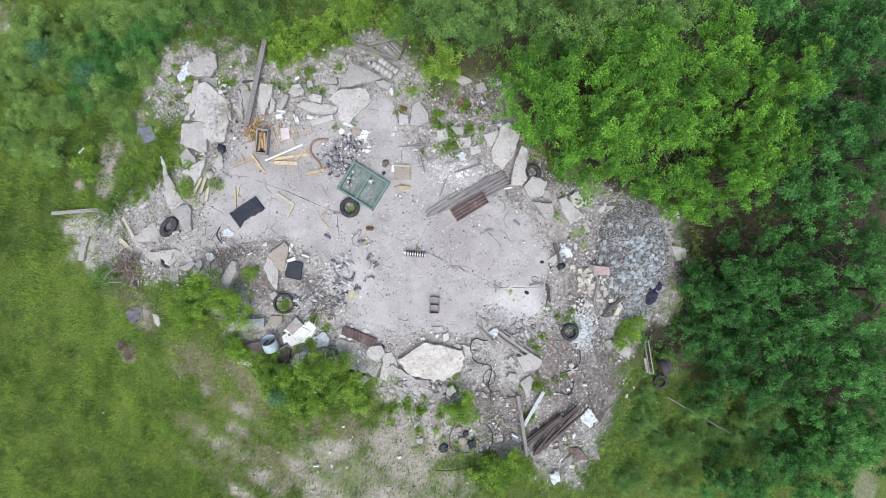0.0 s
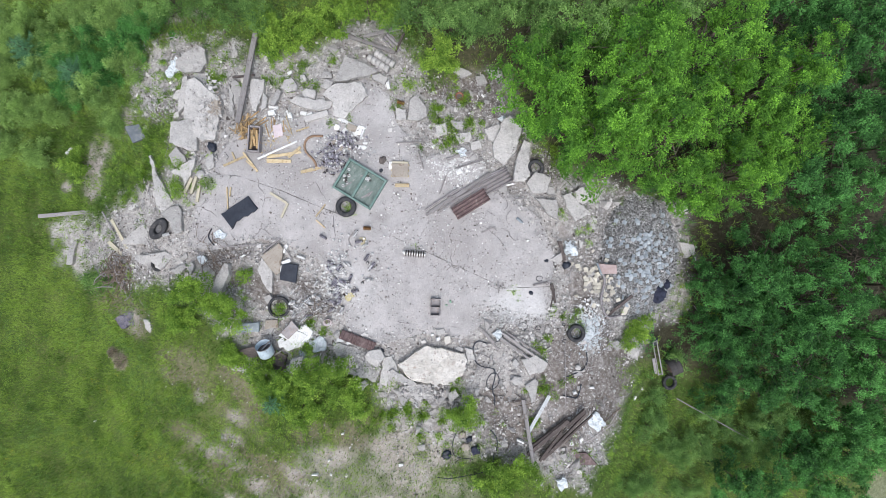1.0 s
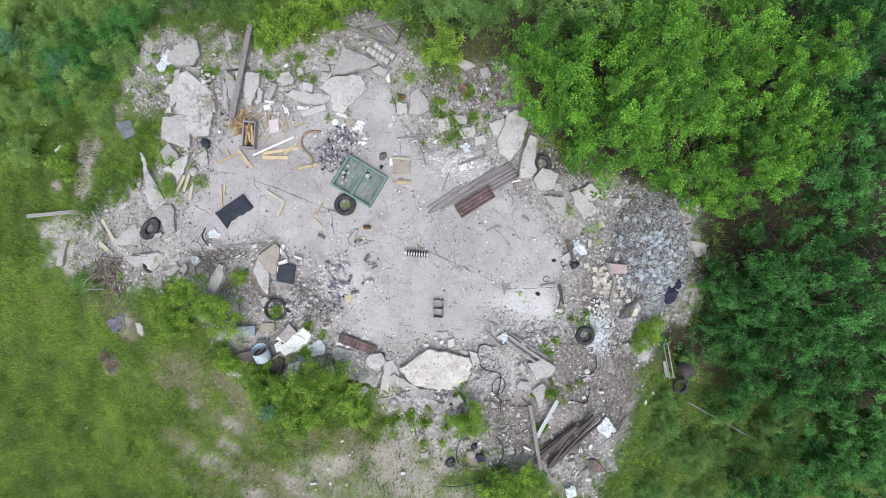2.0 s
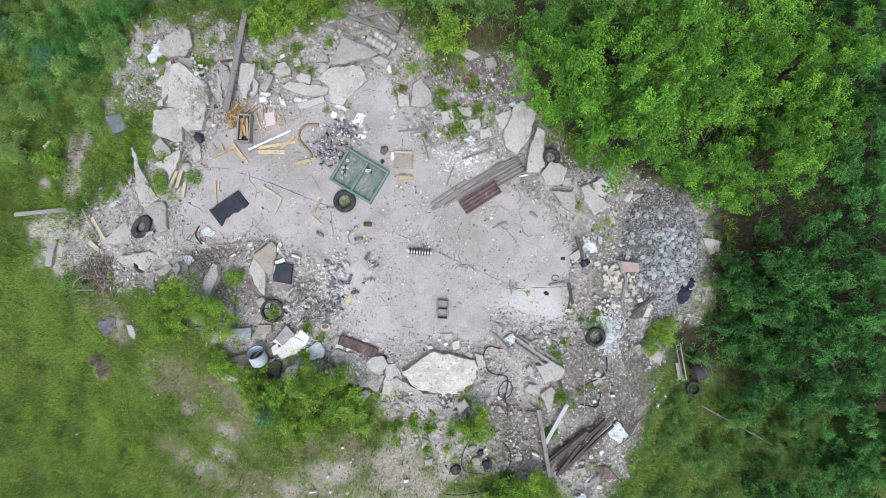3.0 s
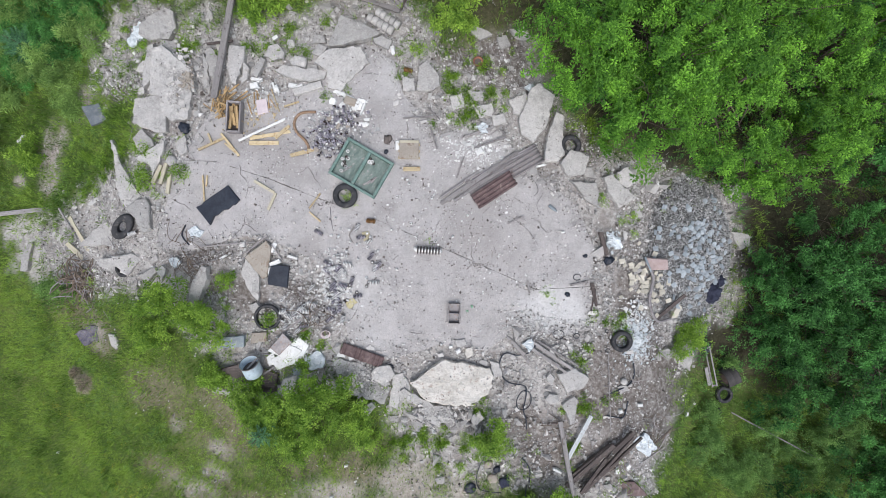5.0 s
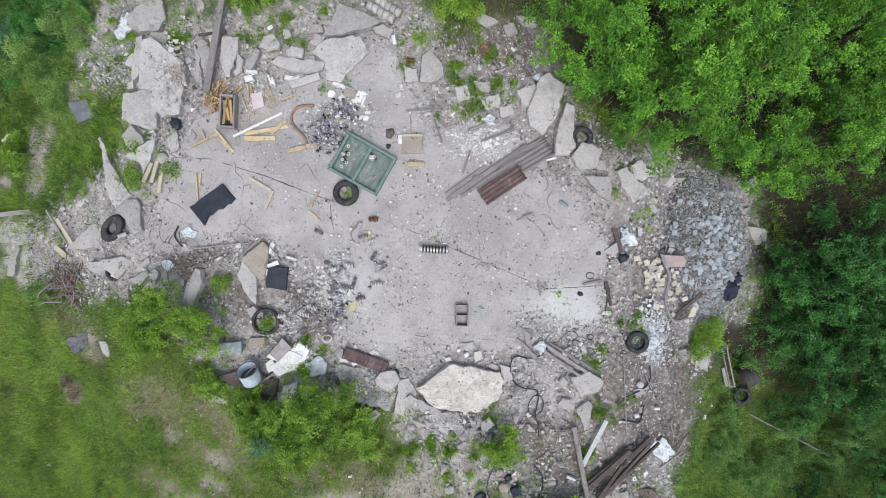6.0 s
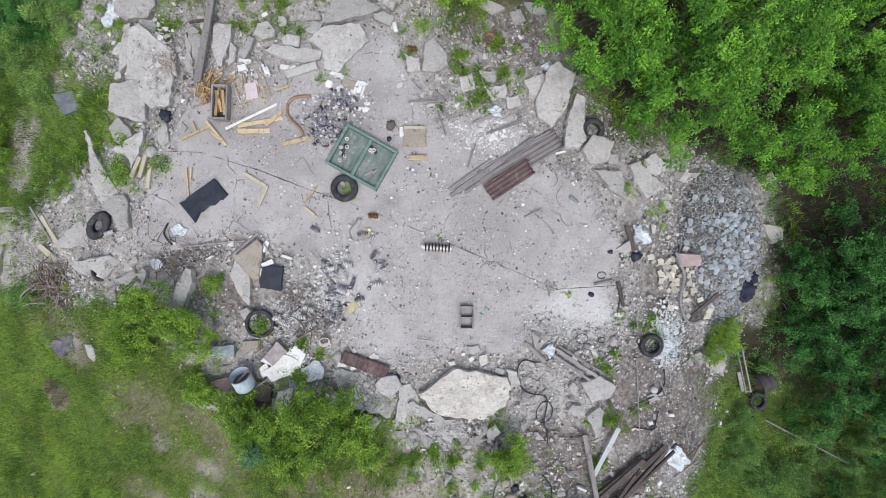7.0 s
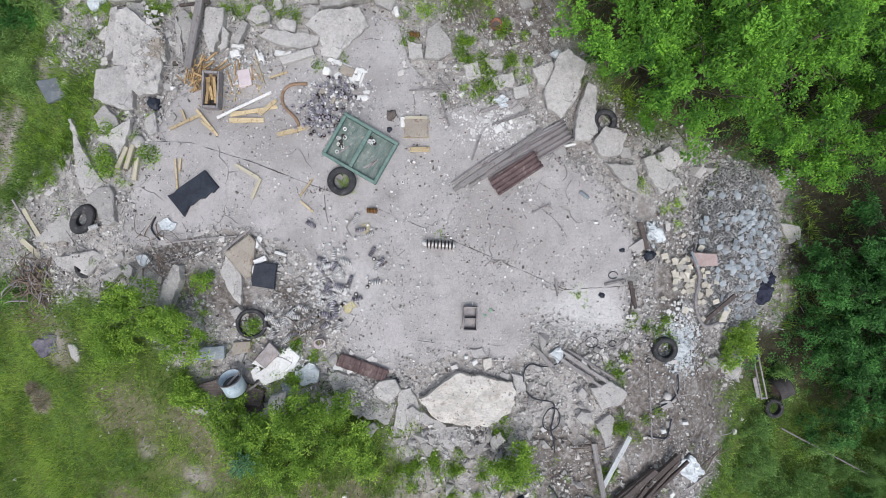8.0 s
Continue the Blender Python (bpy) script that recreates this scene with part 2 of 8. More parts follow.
def make_concrete(name, a, b, vary=0.15, stain=0.5, floor=False):
    m = Mat(name)
    n1, n2, n3 = m.noise(1.3, 7, 0.65), m.noise(13, 7, 0.85), m.noise(34, 5, 0.85)
    f = m.math("ADD", m.math("MULTIPLY", n1, 0.35), m.math("ADD", m.math("MULTIPLY", n2, 0.35), m.math("MULTIPLY", n3, 0.3)))
    grit = m.noise(95, 3, 0.7)
    f = m.math("ADD", m.math("MULTIPLY", f, 0.72), m.math("MULTIPLY", grit, 0.28))
    c = m.ramp(f, (0.42, a), (0.57, b)) if floor else m.ramp(f, (0.4, tuple(v * 0.8 for v in a)), (0.49, tuple((p + q) / 2 for p, q in zip(a, b))), (0.58, b))
    c = m.mix(m.math("MULTIPLY", m.ramp(m.noise(2.3, 8, 0.75), (0.5, 0.0), (0.68, 1.0)), stain), c, tuple(v * 0.6 for v in a))
    pick = m.ramp(m.noise(5, 4, 0.7), (0.42, 0.0), (0.6, 1.0))
    dots = m.ramp(m.cells(30), (0.0, 1.0), (0.12, 1.0), (0.2, 0.0))
    c = m.mix(m.math("MULTIPLY", m.math("MULTIPLY", dots, pick), 0.6), c, (0.12, 0.105, 0.095))
    pale = m.ramp(m.cells(23), (0.0, 1.0), (0.1, 1.0), (0.17, 0.0))
    c = m.mix(m.math("MULTIPLY", m.math("MULTIPLY", pale, m.ramp(m.noise(3.1, 4, 0.7), (0.45, 0.0), (0.6, 1.0))), 0.6), c, (0.68, 0.67, 0.66))
    warp = m.t.nodes.new("ShaderNodeTexNoise")
    warp.inputs["Scale"].default_value = 1.6
    m.link(m.co, warp.inputs["Vector"])
    bent = m.mix(0.35, m.co, warp.outputs["Color"], "ADD")
    vor = m.t.nodes.new("ShaderNodeTexVoronoi")
    vor.feature = "DISTANCE_TO_EDGE"
    vor.inputs["Scale"].default_value = 0.55 if floor else 0.9
    m.link(bent, vor.inputs["Vector"])
    line = m.ramp(vor.outputs["Distance"], (0.0, 1.0), (0.002, 0.8), (0.006, 0.0))
    seen = m.ramp(m.noise(0.8, 3), (0.54, 0.0), (0.62, 1.0))
    crack = m.math("MULTIPLY", line, seen)
    c = m.mix(m.math("MULTIPLY", crack, 0.7 if floor else 0.25), c, (0.1, 0.085, 0.07))
    if floor:
        broken = m.ramp(n2, (0.35, 0.3), (0.6, 1.0))
        c = m.mix(m.math("MULTIPLY", m.math("MULTIPLY", m.attr("pale"), broken), 0.75), c, (0.68, 0.68, 0.68))
        c = m.mix(m.math("MULTIPLY", m.math("MULTIPLY", m.attr("damp"), broken), 0.4), c, (0.23, 0.21, 0.2))
    c = m.mix(1.0, c, m.ramp(rnd(m), (0, 1 - vary), (1, 1 + vary * 0.3)), "MULTIPLY")
    return m.done(c, 0.92, m.math("ADD", n2, m.math("SUBTRACT", m.math("MULTIPLY", n3, 0.6), crack)), 0.8, 0.015)


def make_leaf(name, dark, light):
    """Leaves from dark to light; the tone of each sprig, where it has one, sets young growth apart from old. The dark
    end also paints the shade of gaps in the crowns.
    """
    m = Mat(name)
    mid = tuple((p + q) / 2 for p, q in zip(dark, light))
    # large patches of tone stand in for dark gaps and bright spots in crowns
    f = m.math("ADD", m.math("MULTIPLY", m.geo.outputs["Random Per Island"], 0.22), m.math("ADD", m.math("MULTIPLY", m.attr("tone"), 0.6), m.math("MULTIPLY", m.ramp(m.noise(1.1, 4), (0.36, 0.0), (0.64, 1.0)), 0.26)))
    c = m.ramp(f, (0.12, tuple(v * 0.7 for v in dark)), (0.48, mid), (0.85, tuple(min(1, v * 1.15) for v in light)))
    m.done(c, 0.55)
    m.b.inputs["Specular IOR Level"].default_value = 0.2
    tr = m.t.nodes.new("ShaderNodeBsdfTranslucent")
    m.link(m.mix(1.0, c, (1.0, 1.0, 0.45), "MULTIPLY"), tr.inputs["Color"])
    mx = m.t.nodes.new("ShaderNodeMixShader")
    mx.inputs[0].default_value = 0.28
    m.link(m.b.outputs[0], mx.inputs[1])
    m.link(tr.outputs[0], mx.inputs[2])
    m.link(mx.outputs[0], m.t.nodes["Material Output"].inputs["Surface"])
    return m.m


GROUND = make_ground()
PAD = make_concrete("pad_concrete", (0.33, 0.315, 0.312), (0.52, 0.5, 0.5), 0.05, 0.3, True)
CONCRETE = make_concrete("slab_concrete", (0.35, 0.335, 0.325), (0.64, 0.625, 0.61), 0.24, 0.75)
STONE = mottled("weathered_stone", (0.42, 0.395, 0.355), (0.74, 0.71, 0.67), 3.2, 22, 0.9, (0.36, 0.29, 0.25), 0.6, 0.03, stretch=(0.8, 1.3, 1.3))
PALE = make_concrete("pale_concrete", (0.44, 0.415, 0.38), (0.66, 0.635, 0.6), 0.05, 0.25)
LEAF_LIGHT = make_leaf("leaf_light", (0.026, 0.115, 0.022), (0.25, 0.53, 0.065))
LEAF_MID = make_leaf("leaf_mid", (0.08, 0.18, 0.05), (0.28, 0.47, 0.14))
LEAF_DARK = make_leaf("leaf_dark", (0.028, 0.115, 0.028), (0.185, 0.47, 0.125))
# dark end lowered to paint the deep shaded gaps between sprigs
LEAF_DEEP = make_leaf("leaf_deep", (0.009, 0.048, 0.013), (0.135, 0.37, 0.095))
LEAF_FERN = make_leaf("leaf_fern", (0.13, 0.26, 0.07), (0.46, 0.65, 0.23))
LEAF_LIME = make_leaf("leaf_lime", (0.09, 0.21, 0.03), (0.36, 0.54, 0.09))
LEAF_SPRUCE = make_leaf("spruce_needle", (0.03, 0.1, 0.05), (0.13, 0.29, 0.14))
LEAF_HERB = make_leaf("leaf_herb", (0.085, 0.19, 0.04), (0.3, 0.48, 0.11))
GRASS = make_leaf("grass_blade", (0.07, 0.165, 0.026), (0.285, 0.42, 0.08))
BARK = mottled("bark", (0.06, 0.05, 0.04), (0.17, 0.14, 0.11), 8, 50)

# ---- building helpers ----


def seat(ob, x, y, z=0.0, turn=0.0):
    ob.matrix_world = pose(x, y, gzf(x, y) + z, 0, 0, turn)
    return ob


def mesh_of(name, bm, material, smooth=False):
    bmesh.ops.recalc_face_normals(bm, faces=bm.faces)
    me = bpy.data.meshes.new(name)
    bm.to_mesh(me)
    bm.free()
    if smooth:
        me.shade_smooth()
    me.materials.append(material)
    return me


def part(name, bm, material, parent, label="", smooth=False):
    ob = new(name, mesh_of(name, bm, material, smooth))
    ob.parent = parent
    if label:
        ob["label"] = label
    return ob


def solo(name, bm, material, label, category, group="", kind="", smooth=False):
    return tagged(new(name, mesh_of(name, bm, material, smooth)), label, category, group, kind)


def thing(name, label, category, x, y, z=0.0, turn=0.0, group=""):
    return seat(tagged(new(name), label, category, group), x, y, z, turn)


def raw_mesh(name, verts, tris, material, per=3, smooth=False):
    """A mesh straight from arrays; per: corners of each face."""
    verts, tris = np.asarray(verts, np.float32), np.asarray(tris, np.int32)
    me = bpy.data.meshes.new(name)
    me.vertices.add(len(verts))
    me.vertices.foreach_set("co", verts.ravel())
    me.loops.add(tris.size)
    me.loops.foreach_set("vertex_index", tris.ravel())
    me.polygons.add(len(tris))
    me.polygons.foreach_set("loop_start", np.arange(0, tris.size, per, dtype=np.int32))
    me.update(calc_edges=True)
    me.validate()
    if smooth:
        me.shade_smooth()
    else:
        me.shade_flat()
    me.materials.append(material)
    return me


def ragged(poly, step, jag, rng):
    """The outline with its edges cut into short, uneven pieces."""
    out = []
    for (ax, ay), (bx, by) in zip(poly, poly[1:] + poly[:1]):
        n = max(1, int(math.hypot(bx - ax, by - ay) / step))
        ln = math.hypot(bx - ax, by - ay) + 1e-9
        for k in range(n):
            s, j = k / n, rng.uniform(-jag, jag) * (1 if k else 0.5)
            out.append((ax + (bx - ax) * s - (by - ay) / ln * j, ay + (by - ay) * s + (bx - ax) / ln * j))
    return out


def slab_bm(poly, th, rng, jag=0.025, rough=0.006, step=0.1):
    """A broken plate: ragged outline, chipped upper edge, uneven top."""
    area = sum(a[0] * b[1] - b[0] * a[1] for a, b in zip(poly, poly[1:] + poly[:1]))
    poly = poly if area > 0 else poly[::-1]
    line = ragged(poly, step, jag, rng)
    bm = bmesh.new()
    n = len(line)
    cx, cy = sum(p[0] for p in line) / n, sum(p[1] for p in line) / n
    edge = []
    for x, y in line:
        d = math.hypot(x - cx, y - cy) + 1e-6
        k = 1 - min(0.5, rng.uniform(0.004, 0.03) / d)
        edge.append((cx + (x - cx) * k, cy + (y - cy) * k))
    gx, gy = np.meshgrid(np.arange(min(p[0] for p in edge), max(p[0] for p in edge), 0.13), np.arange(min(p[1] for p in edge), max(p[1] for p in edge), 0.13))
    gx, gy = gx.ravel(), gy.ravel()
    keep = inside_by(gx, gy, edge) > 0.05
    pts = [Vector(p) for p in edge] + [Vector((a + rng.uniform(-0.03, 0.03), b + rng.uniform(-0.03, 0.03))) for a, b in zip(gx[keep], gy[keep])]
    vs, _, fs, src, *_ = delaunay_2d_cdt(pts, [(k, (k + 1) % n) for k in range(n)], [], 1, 1e-6)
    top = [bm.verts.new((v.x, v.y, th + rng.uniform(-rough, rough))) for v in vs]
    place = {o: top[k] for k, origin in enumerate(src) for o in origin}
    for f in fs:
        bm.faces.new([top[k] for k in f])
    rim = [bm.verts.new((x, y, th - rng.uniform(0.01, 0.03))) for x, y in line]
    low = [bm.verts.new((x + rng.uniform(-0.02, 0.02), y + rng.uniform(-0.02, 0.02), -0.06)) for x, y in line]
    for k in range(n):
        j = (k + 1) % n
        quads = [(low[k], low[j], rim[j], rim[k])]
        if k in place and j in place:
            quads.append((rim[k], rim[j], place[j], place[k]))
        for q in quads:
            if len(set(q)) == 4:
                bm.faces.new(q)
    return bm


SLABS = []


def slab(x, y, poly, th=0.14, tilt=(0, 0), lift=0.0, mat=None, name="concrete_slab", label="broken grey concrete slab lying among rubble", category="concrete slab", group="broken concrete slabs", jag=0.025, rough=0.006):
    rng = random.Random(int(abs(x * 977 + y * 131) * 100))
    ob = solo(name, slab_bm(poly, th * 0.8, rng, jag, rough), mat or CONCRETE, label, category, group)
    ob.matrix_world = pose(x, y, gzf(x, y) + lift + 0.02, tilt[0], tilt[1], 0)
    SLABS.append((ob.matrix_world.copy(), poly, th * 0.8))
    return ob


def box_bm(sx, sy, sz, bevel=0.006, bm=None, at=(0, 0, 0), turn=0.0, tip=0.0):
    """A box on z = 0, bevelled; added to bm where one is given."""
    bm = bm or bmesh.new()
    got = bmesh.ops.create_cube(bm, size=1, matrix=pose(*at, 0, tip, turn) @ Matrix.Translation((0, 0, sz / 2)) @ Matrix.Diagonal((sx, sy, sz, 1)))
    if bevel:
        edges = {e for v in got["verts"] for e in v.link_edges}
        bmesh.ops.bevel(bm, geom=list(edges), offset=min(bevel, sx / 3, sy / 3, sz / 3), segments=1, affect="EDGES")
    return bm


def bar(name, x1, y1, x2, y2, w, h, mat, label, category, z=0.0, tip=0.0, group="", wear=0.0):
    """A straight plank or beam from one place to another."""
    ln = math.hypot(x2 - x1, y2 - y1)
    rng = random.Random(int(abs(x1 * 71 + y2 * 37) * 100))
    bm = bmesh.new()
    n = max(2, int(ln / 0.25))
    rings = []
    for k in range(n + 1):
        u = (k / n - 0.5) * ln
        s = w / 2 * (1 - wear * rng.random())
        o = rng.uniform(-0.1, 0.1) * wear * w
        b = 0.12 * min(w, h)
        e = rng.uniform(-1, 1) * wear * w * 0.8 if k in (0, n) else 0
        rings.append([bm.verts.new((u + e * (-1) ** i, yy + o, zz)) for i, (yy, zz) in enumerate([(-s, 0), (s, 0), (s, h - b), (s - b, h), (-s + b, h), (-s, h - b)])])
    for r, q in zip(rings, rings[1:]):
        for i in range(6):
            bm.faces.new((r[i], r[(i + 1) % 6], q[(i + 1) % 6], q[i]))
    bm.faces.new(rings[0][::-1])
    bm.faces.new(rings[-1])
    ob = solo(name, bm, mat, label, category, group)
    cx, cy = (x1 + x2) / 2, (y1 + y2) / 2
    ob.matrix_world = pose(cx, cy, gzf(cx, cy) + z + 0.02 + abs(math.sin(radians(tip))) * ln / 2, 0, tip, math.degrees(math.atan2(y2 - y1, x2 - x1)))
    return ob


def lathe_bm(profile, seg=24, bm=None, m=None, squash=(1, 1)):
    """A turned shape: profile of (radius, z), closed at the ends where the radius is 0."""
    bm, m = bm or bmesh.new(), m or Matrix()
    rings = []
    for r, z in profile:
        if r <= 0:
            rings.append([bm.verts.new(m @ Vector((0, 0, z)))])
        else:
            rings.append([bm.verts.new(m @ Vector((r * squash[0] * math.cos(2 * math.pi * k / seg), r * squash[1] * math.sin(2 * math.pi * k / seg), z))) for k in range(seg)])
    for a, b in zip(rings, rings[1:]):
        for k in range(seg):
            j = (k + 1) % seg
            if len(a) == 1:
                bm.faces.new((a[0], b[j], b[k]))
            elif len(b) == 1:
                bm.faces.new((a[k], a[j], b[0]))
            else:
                bm.faces.new((a[k], a[j], b[j], b[k]))
    return bm


def tube_bm(pts, r, seg=8, bm=None, taper=1.0):
    """A round bar along a line of places, smoothed by hand-laid points."""
    bm = bm or bmesh.new()
    pts = [Vector(p) for p in pts]
    rings = []
    for k, p in enumerate(pts):
        d = (pts[min(k + 1, len(pts) - 1)] - pts[max(k - 1, 0)]).normalized()
        a = d.cross(Vector((0, 0, 1)) if abs(d.z) < 0.95 else Vector((1, 0, 0))).normalized()
        b = d.cross(a)
        rr = r * (1 + (taper - 1) * k / max(1, len(pts) - 1))
        rings.append([bm.verts.new(p + rr * (a * math.cos(2 * math.pi * i / seg) + b * math.sin(2 * math.pi * i / seg))) for i in range(seg)])
    for u, v in zip(rings, rings[1:]):
        for i in range(seg):
            bm.faces.new((u[i], u[(i + 1) % seg], v[(i + 1) % seg], v[i]))
    bm.faces.new(rings[0][::-1])
    bm.faces.new(rings[-1])
    return bm


def spline(pts, n=8):
    """Points of a smooth line through the given places."""
    pts = [Vector(p) for p in pts]
    out = []
    for k in range(len(pts) - 1):
        p0, p1, p2, p3 = pts[max(k - 1, 0)], pts[k], pts[k + 1], pts[min(k + 2, len(pts) - 1)]
        for i in range(n):
            s = i / n
            out.append(0.5 * ((2 * p1) + (p2 - p0) * s + (2 * p0 - 5 * p1 + 4 * p2 - p3) * s * s + (3 * p1 - p0 - 3 * p2 + p3) * s ** 3))
    return out + [pts[-1]]


# ---- ground ----


def build_ground():
    fx = np.concatenate([-np.geomspace(1800, 20.1, 34), np.arange(-20, 20.01, 0.15), np.geomspace(20.1, 1800, 34)])
    fy = np.concatenate([-np.geomspace(1800, 12.1, 34), np.arange(-12, 12.01, 0.15), np.geomspace(12.1, 1800, 34)])
    x, y = (g.ravel() for g in np.meshgrid(fx, fy))
    rub, sand, dust, tan = masks(x, y)
    litter_shade = litter_shade_at(x, y)
    soil = np.maximum.reduce([soft(blob(x, y, *q) + (vnoise(x, y, 0.8, 15) - 0.5) * 1.3, 0, 0.6) for q in [(4.06, -4.36, 2.1, 1.7, 0), (4.88, -5.63, 1.5, 1.3, 0), (5.26, -3.61, 1.1, 1.3, 0), (1.50, -4.97, 1.0, 0.6, 0), (-7.10, -0.17, 1.6, 0.35, 5), (0.61, 4.72, 1.4, 0.7, 0), (3.08, 2.70, 0.6, 0.6, 0), (-4.50, -1.18, 0.8, 0.5, 0), (-5.43, -1.40, 0.5, 0.6, 0), (-9.69, 3.61, 0.9, 1.5, 0), (6.51, 0.91, 1.5, 0.7, 0), (0.03, -6.84, 1.3, 0.6, 0), (3.82, -6.06, 1.9, 0.9, 0), (2.18, -5.61, 1.2, 0.9, 0), (0.97, 4.99, 1.5, 0.8, 0), (1.23, 4.31, 1.0, 0.6, 0), (3.45, 2.18, 0.8, 0.4, 0), (0.25, 5.00, 1.5, 0.7, 0), (4.3, -1.6, 0.6, 1.0, 0), (5.7, -4.5, 1.3, 1.6, 0), (-5.7, -1.1, 0.9, 0.9, 0), (-6.6, -0.8, 0.8, 0.5, 0), (-10.9, -0.8, 1.1, 0.8, 0)]])
    soil = np.maximum(soil, soft(inside_by(x, y, PAD_ALL), 0.2, 0.4))
    near = (np.abs(x) < 20.05) & (np.abs(y) < 12.05)
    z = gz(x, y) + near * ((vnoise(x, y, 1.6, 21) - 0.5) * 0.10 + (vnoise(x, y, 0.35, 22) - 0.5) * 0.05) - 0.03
    nx, ny = len(fx), len(fy)
    i = (np.arange(ny - 1)[:, None] * nx + np.arange(nx - 1)[None]).ravel()
    me = raw_mesh("ground", np.c_[x, y, z], np.c_[i, i + 1, i + 1 + nx, i + nx], GROUND, 4, True)
    for key, v in (("rub", rub), ("sand", sand), ("dust", dust), ("tan", tan), ("soil", soil), ("litter_shade", litter_shade)):
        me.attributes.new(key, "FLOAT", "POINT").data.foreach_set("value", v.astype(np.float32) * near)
    return tagged(new("ground", me), "grassy ground with bare grey rubble soil and sand", "ground", kind="structure")


build_ground()


def pad_piece(poly, th=0.035):
    rng = random.Random(len(poly) * 7)
    line = ragged(poly, 0.14, 0.009, rng)
    xs, ys = [p[0] for p in line], [p[1] for p in line]
    gx, gy = np.meshgrid(np.arange(min(xs), max(xs), 0.16), np.arange(min(ys), max(ys), 0.16))
    gx, gy = gx.ravel(), gy.ravel()
    keep = inside_by(gx, gy, line) > 0.1
    pts = [Vector(p) for p in line] + [Vector((a, b)) for a, b in zip(gx[keep], gy[keep])]
    n = len(line)
    vs, _, fs, *_ = delaunay_2d_cdt(pts, [(k, (k + 1) % n) for k in range(n)], [], 1, 1e-5)
    bm = bmesh.new()
    top = [bm.verts.new((v.x, v.y, gzf(v.x, v.y) + th + (float(vnoise(v.x, v.y, 1.5, 40)) - 0.5) * 0.03)) for v in vs]
    for f in fs:
        bm.faces.new([top[k] for k in f])
    edge = [e for e in bm.edges if e.is_boundary]
    got = bmesh.ops.extrude_edge_only(bm, edges=edge)
    for v in got["geom"]:
        if isinstance(v, bmesh.types.BMVert):
            v.co.z -= th + 0.12
    ob = solo("pavement", bm, PAD, "worn pale grey concrete floor slab strewn with dust", "concrete floor", "concrete floor slabs", "structure")
    co = np.array([v.co for v in ob.data.vertices])
    x, y = co[:, 0], co[:, 1]
    w = (vnoise(x, y, 0.9, 5) - 0.5) * 0.9
    pale = np.maximum.reduce([soft(blob(x, y, *q[:5]) + w, 0, 0.75) * (1.0 if q[0] > 0 else 0.5) for q in [(2.3, -2.05, 1.8, 0.85, -6), (-2.41, -2.48, 0.35, 0.6, 40), (-1.20, 4.14, 1.2, 0.9, 0), (-2.71, -1.25, 1.0, 0.8, 0)]])
    damp = np.maximum.reduce([soft(blob(x, y, *q) + w, 0, 0.6) for q in [(0.94, -2.12, 0.7, 0.4, 10), (-4.05, -0.05, 0.5, 0.4, 0), (-2.37, 3.43, 0.9, 0.5, 0), (-3.02, 3.08, 1.0, 0.6, -20), (-1.97, 1.00, 0.5, 0.25, 0), (0.40, 0.26, 1.6, 0.9, -30), (-5.36, 2.77, 1.8, 0.7, -10), (-4.61, 2.02, 1.3, 0.4, -18)]])
    for key, v in (("pale", pale), ("damp", damp)):
        ob.data.attributes.new(key, "FLOAT", "POINT").data.foreach_set("value", v.astype(np.float32))
    return ob


pad_piece([(-7.63, 2.47), (-6.44, 2.34), (-5.00, 1.81), (-3.86, 1.30), (-2.61, 0.80), (-1.25, 0.16), (0.05, -0.46), (1.86, -1.36), (3.30, -1.34), (3.46, -0.38), (2.99, 0.78), (1.99, 1.65), (1.51, 2.18), (0.79, 3.10), (-0.50, 2.76), (-1.40, 3.83), (-1.62, 4.75), (-2.43, 5.28), (-3.48, 4.66), (-4.53, 4.07), (-5.58, 4.14), (-6.53, 3.69), (-7.16, 2.88)])
pad_piece([(-7.63, 2.462), (-6.44, 2.33), (-5.01, 1.797), (-3.86, 1.289), (-2.61, 0.797), (-1.25, 0.157), (0.05, -0.474), (1.86, -1.372), (3.31, -1.352), (3.46, -1.47), (3.56, -2.45), (2.34, -2.64), (1.32, -2.33), (0.52, -2.93), (-0.74, -2.72), (-2.04, -3.07), (-3.10, -2.58), (-3.23, -1.48), (-3.88, -0.37), (-4.70, 0.05), (-5.73, 0.35), (-7.36, 0.0), (-8.25, 0.14), (-7.84, 1.36)])

# ---- trees and shrubs ----


